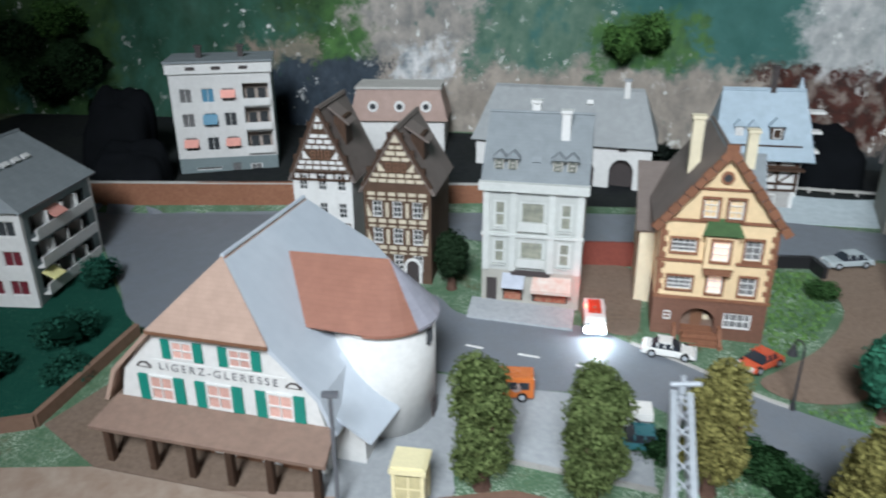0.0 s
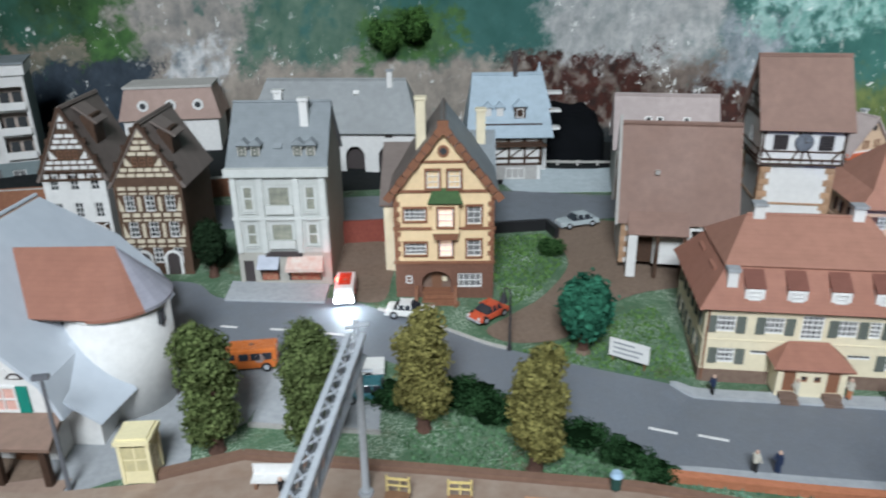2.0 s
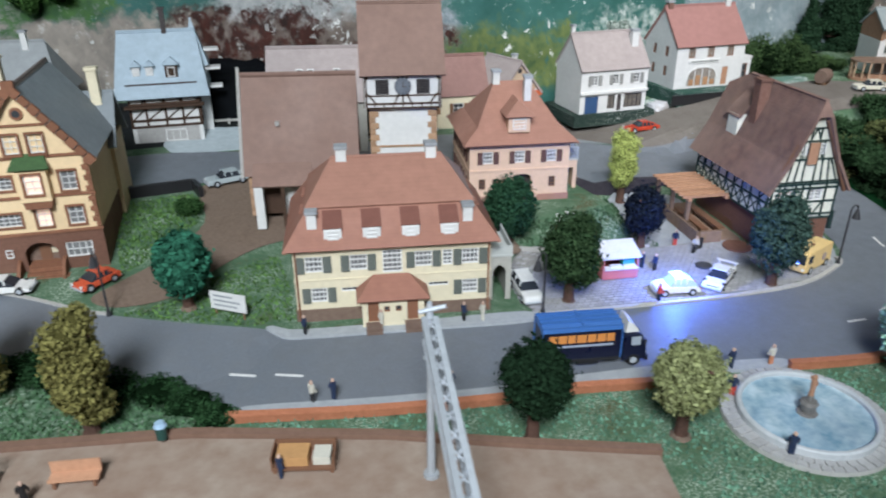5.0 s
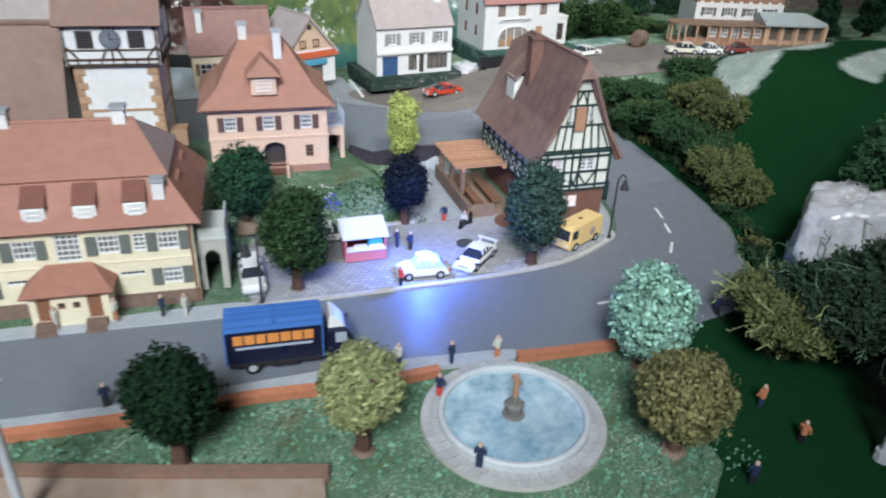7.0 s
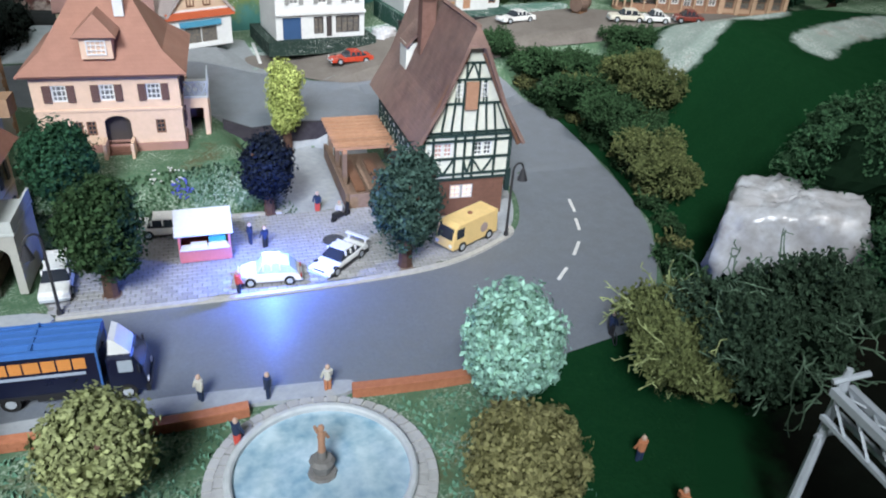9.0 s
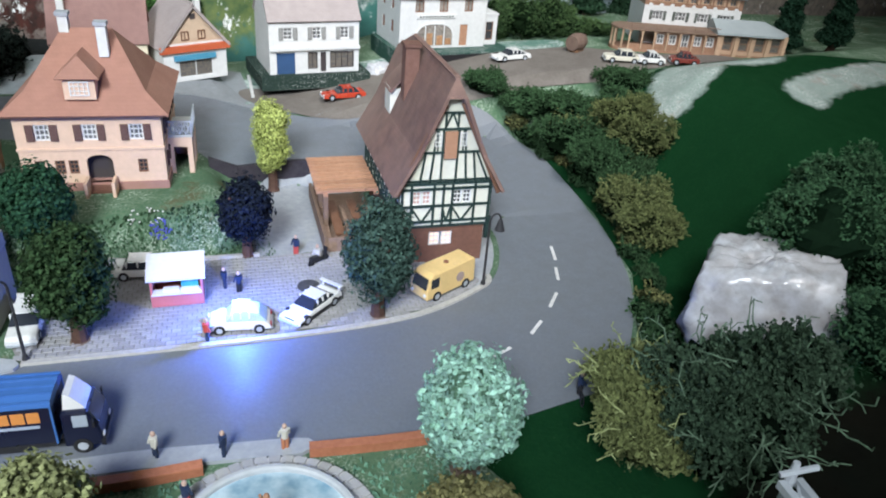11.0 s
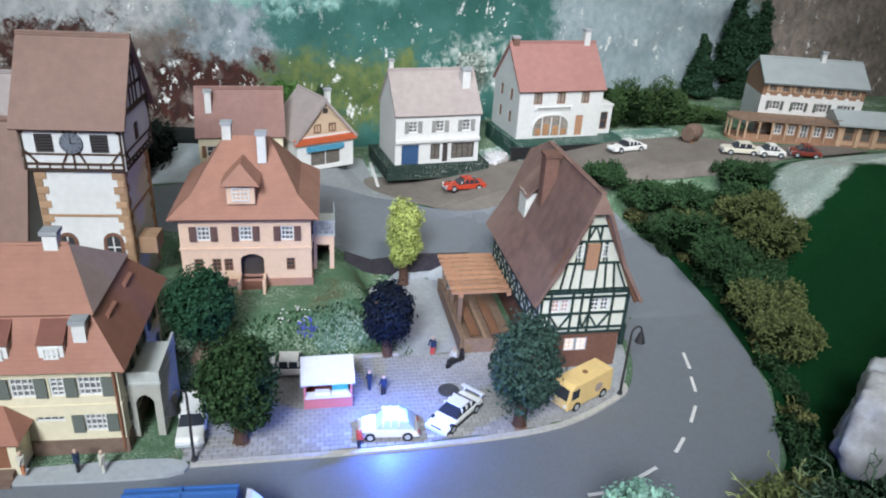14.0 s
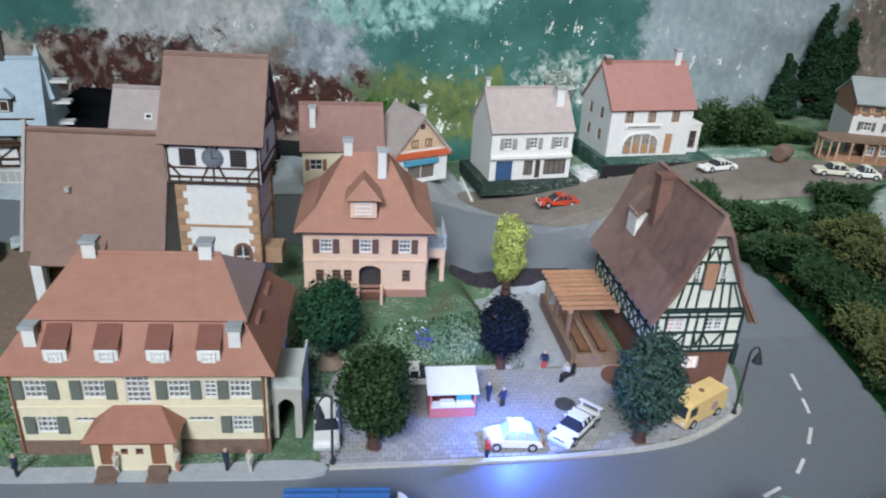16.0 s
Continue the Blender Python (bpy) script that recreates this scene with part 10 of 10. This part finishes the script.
def street_lamp(x, y, h, heading, label):
    o = thing("street_lamp", on_ground(x, y, heading, 0.1), label, "street lamp", "street lamps")
    part("foot", Shape().cyl(0, 0, 0, 0.5, 0.26, 0.16, 10), IRON, o)
    part("pole", Shape().cyl(0, 0, 0.5, h - 0.6, 0.11, 0.09, 8), IRON, o)
    s = Shape()
    for k in range(11):
        a = math.pi * k / 10
        c, out = Vector((0.5 - 0.5 * math.cos(a), 0, h - 0.6 + 0.6 * math.sin(a))), Vector((-math.cos(a), 0, math.sin(a)))
        s.v += [tuple(c + out * 0.08 * math.cos(t) + Vector((0, 0.08 * math.sin(t), 0))) for t in [math.pi * j / 3 for j in range(6)]]
    s.f += [(6 * k + j, 6 * k + (j + 1) % 6, 6 * k + 6 + (j + 1) % 6, 6 * k + 6 + j) for k in range(10) for j in range(6)]
    part("arm", s, IRON, o, "", None, True)
    part("shade", Shape().cyl(1.0, 0, h - 1.5, h - 0.6, 0.42, 0.14, 12), IRON, o)
    return o


street_lamp(70.9, 39.1, 6.2, 195, "black gooseneck street lamp at the square")
street_lamp(103.0, 34.2, 6.4, 0, "black gooseneck street lamp at the inn corner")
street_lamp(36.1, 53.4, 5.8, 110, "black gooseneck street lamp at the verge")
lp = thing("platform_lamp", on_ground(2.3, 43.2, 0, 0.1), "grey platform lamp post beside the station", "lamp post")
part("pole", Shape().cyl(0, 0, 0, 9.0, 0.17, 0.13, 8), paint("grey_pole", (0.14, 0.15, 0.17), 0.5), lp)
part("head", Shape().box(-0.5, 0.5, -0.2, 0.2, 9.0, 9.3), paint("grey_pole", (0.14, 0.15, 0.17), 0.5), lp)


def gantry(ax, ay, bx, by, z, label, pole=True, w=0.85):
    """A catenary portal: a post and a lattice beam that spans the tracks."""
    d = Vector((bx - ax, by - ay))
    o = thing("catenary_gantry", at(ax, ay, 0, math.degrees(math.atan2(d.y, d.x))), label, "catenary gantry", "catenary gantries")
    n, L = int(d.length / 1.3), d.length
    for sy in (-w / 2, w / 2):
        part("chord", Shape().box(0, L, sy - 0.16, sy + 0.16, z - 0.18, z + 0.18), STEEL, o)
        part("lower_chord", Shape().box(0, L, sy - 0.12, sy + 0.12, z - 1.5, z - 1.3), STEEL, o)
    for k in range(n):
        x0, x1 = L * k / n, L * (k + 1) / n
        part("lattice_bar", Shape().rod((x0, -w / 2, z), (x1, w / 2, z), 0.06, 4).rod((x0, w / 2, z), (x1, -w / 2, z), 0.06, 4), STEEL, o)
        part("lattice_bar", Shape().rod((x0, -w / 2, z), (x1, -w / 2, z - 1.4), 0.08, 4).rod((x0, w / 2, z), (x1, w / 2, z - 1.4), 0.08, 4), STEEL, o)
    part("insulator", Shape().cyl(0, 0, z + 0.1, z + 1.1, 0.22, 0.14, 8), STEEL, o)
    part("bracket", Shape().rod((0, -0.6, z + 0.5), (0.2, 0.9, z + 0.9), 0.14), STEEL, o)
    part("bracket", Shape().rod((0, 0.9, z - 2.5), (0.1, -0.4, z - 2.5), 0.12), STEEL, o)
    if pole:
        part("post", Shape().cyl(0, 0, 0.3, z, 0.28, 0.18, 8), STEEL, o)
        part("footing", Shape().cyl(0, 0, 0, 0.8, 0.6, 0.5, 10), CONCRETE, o)
    return o


gantry(22.0, 38.6, 15.2, 14.0, 12.6, "silver lattice catenary gantry spanning the tracks")
gantry(53.2, 24.6, 45.6, 2.0, 12.0, "silver lattice catenary gantry near the lawn", w=0.65)
g3 = gantry(96.9, 4.6, 89.2, -17.4, 9.4, "grey lattice catenary mast beside the lawn", True, 0.8)


# ---- figurines and small furniture ----
def figurine(x, y, heading, coat, legs, label, sit=False, dz=0.12, skin=None):
    s = Shape()
    z = -0.5 if sit else 0.0
    for sy in (-0.13, 0.13):
        s.cyl(0, sy, 0 if not sit else 0.2, 0.9, 0.13, 0.15, 6)
    s.cyl(0, 0, 0.85 + z * 0.4, 1.55 + z * 0.4, 0.24, 0.28, 8)
    for sy in (-1, 1):
        s.rod((0, sy * 0.3, 1.5 + z * 0.4), (0.18, sy * 0.38, 0.95 + z * 0.4), 0.09, 5)
    n_coat = len(s.f)
    s.add(*ball(0, 0, 1.78 + z * 0.4, 0.17, 0.2, 8, 6))
    me = s.mesh("figurine")
    for m in (coat, legs, skin or SKIN):
        me.materials.append(m)
    for p in me.polygons:
        zc = p.center.z / CM
        p.material_index = 2 if zc > 1.58 + z * 0.4 else (1 if zc < 0.88 else 0)
    return solo("figurine", me, None, on_ground(x, y, heading, dz) @ Matrix.Diagonal((0.85, 0.85, 0.92, 1)), label, "figurine", "model figurines")


SKIN = paint("figurine_skin", (0.55, 0.38, 0.3), 0.6)
NAVY, CREAMC, ORC, REDC = paint("navy_coat", (0.02, 0.035, 0.08), 0.6), paint("cream_coat", (0.6, 0.58, 0.5), 0.6), paint("orange_coat", (0.5, 0.2, 0.1), 0.6), paint("red_coat", (0.55, 0.08, 0.06), 0.6)
for x, y, hd, a, b, lab, dz in ((76.2, 27.0, 200, CREAMC, NAVY, "painted walker figurine in a cream top", 0.26), (79.5, 25.4, 160, NAVY, NAVY, "painted figurine in navy with a raised arm", 0.26),
                                (82.7, 24.4, 90, CREAMC, ORC, "painted figurine in an orange skirt", 0.26), (76.8, 22.7, 30, NAVY, REDC, "dark figurine at the fountain's edge", 0.35),
                                (75.4, 16.2, 40, NAVY, NAVY, "dark figurine at the fountain", 0.4), (101.3, 20.4, 0, NAVY, BLACK, "dark figurine with a bicycle at the bend", 0.1),
                                (94.7, 11.5, 80, ORC, NAVY, "figurine in a red brown coat on the lawn", 0.06), (93.9, 8.0, 10, ORC, BLACK, "figurine in orange on the lawn", 0.06), (88.3, 7.4, 60, NAVY, BLACK, "dark figurine on the lawn", 0.06),
                                (81.6, 36.2, 0, REDC, NAVY, "figurine in a red top beside the police car", 0.25), (84.6, 42.2, 180, NAVY, NAVY, "figurine in blue at the stall", 0.25), (85.4, 41.2, 100, NAVY, BLACK, "dark blue figurine near the stall", 0.25),
                                (91.4, 45.0, 220, NAVY, REDC, "figurine in blue and red at the terrace", 0.12), (63.9, 40.9, 0, NAVY, BLACK, "dark figurine on the pavement", 0.32), (65.4, 40.2, 180, CREAMC, CREAMC, "pale figurine on the pavement", 0.32),
                                (50.8, 44.8, 180, NAVY, BLACK, "dark figurine at the pavement's end", 0.32), (48.7, 35.6, 20, CREAMC, BLACK, "figurine in white on the footpath", 0.28), (50.2, 35.2, 200, NAVY, NAVY, "figurine in navy on the footpath", 0.28),
                                (58.4, 32.3, 90, NAVY, BLACK, "dark figurine on the footpath", 0.28), (57.0, 42.9, 180, CREAMC, CREAMC, "pale figurine at the hall steps", 0.32), (60.8, 41.6, 180, CREAMC, ORC, "pale figurine in the hall doorway", 0.6),
                                (16.5, 39.2, 0, BLACK, BLACK, "dark figurine on the platform", 0.56), (21.6, 35.9, 20, NAVY, BLACK, "dark figurine on the platform", 0.56), (30.2, 33.0, 90, BLACK, BLACK, "dark figurine on the platform", 0.56),
                                (44.6, 28.6, 0, NAVY, NAVY, "dark figurine leaning on the platform cart", 0.56)):
    figurine(x, y, hd, a, b, lab, dz=dz)
sc = figurine(92.5, 43.1, 200, CREAMC, NAVY, "figurine riding a dark scooter", True, 0.12)


def scooter():
    o = thing("scooter", on_ground(92.4, 42.8, 20, 0.12), "dark scooter beside the terrace", "scooter")
    part("body", hull([(-0.8, 0.4), (-0.8, 0.85), (0.1, 0.8), (0.3, 0.4), (0.7, 0.4), (0.85, 1.3), (0.95, 1.3), (0.9, 0.3)], 0.16), BLACK, o)
    for x in (-0.7, 0.85):
        part("wheel", Shape().cyl(0, 0, -0.07, 0.07, 0.3, n=12), TYRE, o, "", at(x, 0, 0.3, 0, 90))


scooter()


def bicycle():
    o = thing("bicycle", on_ground(101.0, 20.0, 60, 0.1), "black bicycle at the bend", "bicycle")
    for x in (-0.55, 0.55):
        w = Shape()
        for k in range(14):
            a, b = 2 * math.pi * k / 14, 2 * math.pi * (k + 1) / 14
            w.rod((x + 0.42 * math.cos(a), 0, 0.42 + 0.42 * math.sin(a)), (x + 0.42 * math.cos(b), 0, 0.42 + 0.42 * math.sin(b)), 0.05, 4)
        part("wheel", w, BLACK, o)
    part("frame", Shape().rod((-0.55, 0, 0.42), (0.05, 0, 0.4), 0.05).rod((0.05, 0, 0.4), (0.4, 0, 0.95), 0.05).rod((0.55, 0, 0.42), (0.38, 0, 1.15), 0.05).rod((-0.2, 0, 1.0), (0.05, 0, 0.4), 0.05).rod((-0.2, 0, 0.95), (0.4, 0, 0.95), 0.05), BLACK, o)


bicycle()


def notice_board():
    o = thing("notice_board", on_ground(45.5, 49.4, -44, 0), "white notice board with rows of unreadable print", "sign")
    part("panel", Shape().box(-1.75, 1.75, -0.06, 0.06, 0.7, 2.4), FRAME, o)
    for k, (x, wd) in enumerate(((-1.4, 1.9), (-1.4, 2.6), (-1.4, 2.3))):
        part("print_bar", Shape().box(x, x + wd, -0.09, -0.06, 1.95 - 0.45 * k, 2.12 - 0.45 * k), CONCRETE, o)
    for x in (-1.4, 1.4):
        part("post", Shape().cyl(x, 0.08, 0, 2.0, 0.08, n=6), WOOD, o)


notice_board()


def call_box():
    o = thing("call_box", on_ground(7.1, 43.6, -8, 0.5), "pale yellow call box on the platform", "call box")
    y = paint("pale_yellow", (0.8, 0.72, 0.45), 0.45)
    for sx in (-1, 1):
        for sy in (-1, 1):
            part("corner_post", Shape().box(sx * 0.95 - 0.12, sx * 0.95 + 0.12, sy * 0.95 - 0.12, sy * 0.95 + 0.12, 0, 3.2), y, o)
    for k, m in enumerate((at(0, -0.95), at(0.95, 0, 0, 90), at(0, 0.95, 0, 180), at(-0.95, 0, 0, 270))):
        part("panel", Shape().box(-0.83, 0.83, -0.04, 0.04, 0, 1.0), y, o, "", m)
        part("pane", Shape().box(-0.83, 0.83, -0.02, 0.02, 1.0, 2.9), mat("yellow_pane", (0.7, 0.62, 0.35), (0.5, 0.45, 0.28), 150, 0.2), o, "", m)
        part("glazing_bar", Shape().box(-0.05, 0.05, -0.05, 0.05, 1.0, 2.9).box(-0.83, 0.83, -0.05, 0.05, 1.9, 2.0), y, o, "", m)
    part("roof", Shape().box(-1.2, 1.2, -1.2, 1.2, 3.2, 3.55).box(-1.0, 1.0, -1.0, 1.0, 3.55, 3.7), y, o)


call_box()


def luggage_cart(x, y, heading, label):
    o = thing("luggage_cart", on_ground(x, y, heading, 0.56), label, "cart", "platform carts")
    yw = paint("cart_yellow", (0.75, 0.6, 0.25), 0.5)
    part("deck", Shape().box(-1.3, 1.3, -0.8, 0.8, 0.5, 0.65), WOOD, o)
    for sx in (-1.3, 1.2):
        part("end_frame", Shape().box(sx, sx + 0.1, -0.8, -0.68, 0.5, 1.9).box(sx, sx + 0.1, 0.68, 0.8, 0.5, 1.9).box(sx, sx + 0.1, -0.8, 0.8, 1.6, 1.75).box(sx, sx + 0.1, -0.8, 0.8, 1.1, 1.2), yw, o)
    part("handle", Shape().rod((1.3, 0, 0.5), (2.1, 0, 1.1), 0.06), yw, o)
    for px in (-0.8, 0.8):
        for sy in (-0.7, 0.7):
            part("wheel", Shape().cyl(0, 0, -0.06, 0.06, 0.28, n=10), TYRE, o, "", at(px, sy, 0.28, 0, 90))


luggage_cart(23.6, 36.4, 70, "yellow slatted luggage cart on the platform")
luggage_cart(27.6, 35.2, 75, "yellow slatted luggage cart with a brown case")
for x, y, hd, lab in ((16.0, 40.6, -12, "white topped bench on the platform"), (33.0, 33.6, -18, "red brown wooden bench on the platform")):
    b = thing("bench", on_ground(x, y, hd, 0.56), lab, "bench", "platform benches")
    part("seat", Shape().box(-1.5, 1.5, -0.45, 0.45, 0.55, 0.7), FRAME if x < 20 else ORANGE_WOOD, b)
    part("backrest", Shape().box(-1.5, 1.5, 0.38, 0.5, 0.7, 1.5), FRAME if x < 20 else ORANGE_WOOD, b)
    for sx in (-1.2, 1.2):
        part("leg", Shape().box(sx - 0.1, sx + 0.1, -0.4, 0.4, 0, 0.55), BROWN_FRAME, b)
sk = thing("parcel_stand", on_ground(46.3, 29.0, -24, 0.56), "dark framed stand holding tan and white parcels", "stand")
part("frame", Shape().box(-2.0, 2.0, -0.9, 0.9, 0.3, 0.5).box(-2.0, 2.0, 0.8, 0.9, 0.5, 1.4).box(-2.0, -1.9, -0.9, 0.9, 0.5, 1.4).box(1.9, 2.0, -0.9, 0.9, 0.5, 1.4), BROWN_FRAME, sk)
part("parcel", Shape().box(-1.7, 0.3, -0.7, 0.7, 0.5, 1.2), mat("tan_parcel", (0.5, 0.28, 0.12), (0.42, 0.23, 0.1), 200, 0.7), sk)
part("parcel", Shape().box(0.6, 1.7, -0.6, 0.6, 0.5, 1.1), CREAMC, sk)
for sx in (-1.8, 1.8):
    part("leg", Shape().box(sx - 0.1, sx + 0.1, -0.8, 0.8, 0, 0.3), BROWN_FRAME, sk)
bn = thing("litter_bin", on_ground(38.3, 35.4, 0, 0.85), "dark green litter bin with a pale lid", "litter bin")
part("drum", Shape().cyl(0, 0, 0, 1.0, 0.36, 0.4, 12), paint("bin_green", (0.02, 0.07, 0.06)), bn)
part("lid", Shape().cyl(0, 0, 1.0, 1.3, 0.46, 0.3, 12), paint("bin_blue", (0.35, 0.5, 0.65)), bn)
br = thing("wine_cask", on_ground(139.6, 67.6, 20, 0.1), "large red brown wooden cask by the street", "cask")
part("cask_body", Shape().cyl(0, 0, -1.3, 0, 0.95, 1.2, 16, Matrix.Rotation(1.57, 4, "Y")).cyl(0, 0, 0, 1.3, 1.2, 0.95, 16, Matrix.Rotation(1.57, 4, "Y")), PLINTH, br, "", at(0, 0, 1.25))
part("cradle", Shape().box(-0.9, 0.9, -0.7, 0.7, 0, 0.4), WOOD, br)
mh = solo("manhole_cover", Shape().cyl(0, 0, 0.1, 0.33, 0.75, 0.75, 20), CONCRETE, on_ground(90.8, 39.4), "round grey manhole cover in the square", "manhole cover")
fr = thing("balustrade", on_ground(123.0, 74.2, -7.5, 0), "dark low wall before the villa", "low wall")
part("wall", Shape().box(-7.5, 5.5, -1.9, -1.5, -0.5, 1.0), BLACK, fr)

# ---- lamps of the emergency vehicles ----
lamp("beacon_light", "POINT", 0.5, (0.08, 0.2, 1.0), at(84.0, 36.5, 3.1), 0.003)
lamp("headlight_light", "POINT", 0.13, (0.8, 0.92, 1.0), at(22.6, 61.9, 3.5), 0.003)
lamp("red_beacon_light", "POINT", 0.012, (1.0, 0.06, 0.04), at(21.8, 65.4, 5.4), 0.003)

# ---- cobbles of the square ----
SQUARE = smooth_line([(70.4, 39.6), (79, 37.0), (87.2, 34.8), (96.1, 33.3), (102.4, 34.4), (102.6, 36.5), (98.5, 41.5), (97, 44.2), (91.2, 44.9), (80.6, 47.8), (76, 49.0), (72.6, 47.6)], n=4)
square = sheet("square", [SQUARE], mat("cobble_bed", (0.3, 0.29, 0.28), (0.23, 0.225, 0.22), 300, 0.9), 0.19, "cobbled market square of small grey stones", "square")
rng_c = np.random.default_rng(3)


def paver_mesh(k):
    w, d = 0.305, 0.213
    a = 0.03
    me = Shape().add([(-w, -d, 0), (w, -d, 0), (w, d, 0), (-w, d, 0), (-w + a, -d + a, 0.09), (w - a, -d + a, 0.1), (w - a, d - a, 0.09), (-w + a, d - a, 0.1)],
                     [(0, 1, 5, 4), (1, 2, 6, 5), (2, 3, 7, 6), (3, 0, 4, 7), (4, 5, 6, 7)]).mesh("paver")
    me.materials.append(PAVER)
    return me


PAVERS = [paver_mesh(k) for k in range(2)]
rest, count, turn = Shape(), 0, math.radians(-16)
ca, sa = math.cos(turn), math.sin(turn)
for j in range(-40, 60):
    for i in range(-40, 50):
        u, v = i * 0.66 + (0.33 if j % 2 else 0), j * 0.46
        x, y = 84 + u * ca - v * sa, 40 + u * sa + v * ca
        if not inside(x, y, SQUARE):
            continue
        z = ground_z(x, y) + 0.13 + 0.03 * rng_c.random()
        if count < 300 and y < 37.6 + (84 - x) * 0.28 and 74 < x < 92:
            part("paver", PAVERS[0], None, square, "", at(x, y, z, -16 + 4 * (rng_c.random() - 0.5)))
            count += 1
        else:
            m = Matrix.Translation((x, y, z)) @ Matrix.Rotation(turn + 0.06 * (rng_c.random() - 0.5), 4, "Z")
            n = len(rest.v)
            rest.add([tuple(Vector(p.co) / CM) for p in PAVERS[1].vertices], [tuple(p.vertices) for p in PAVERS[1].polygons], m)
ob = part("pavers", rest, mat("paver_rest", (0.37, 0.37, 0.38), (0.27, 0.27, 0.28), 120, 0.85, vary=0.0), square)
tagged(ob, "", "", "", "stuff")
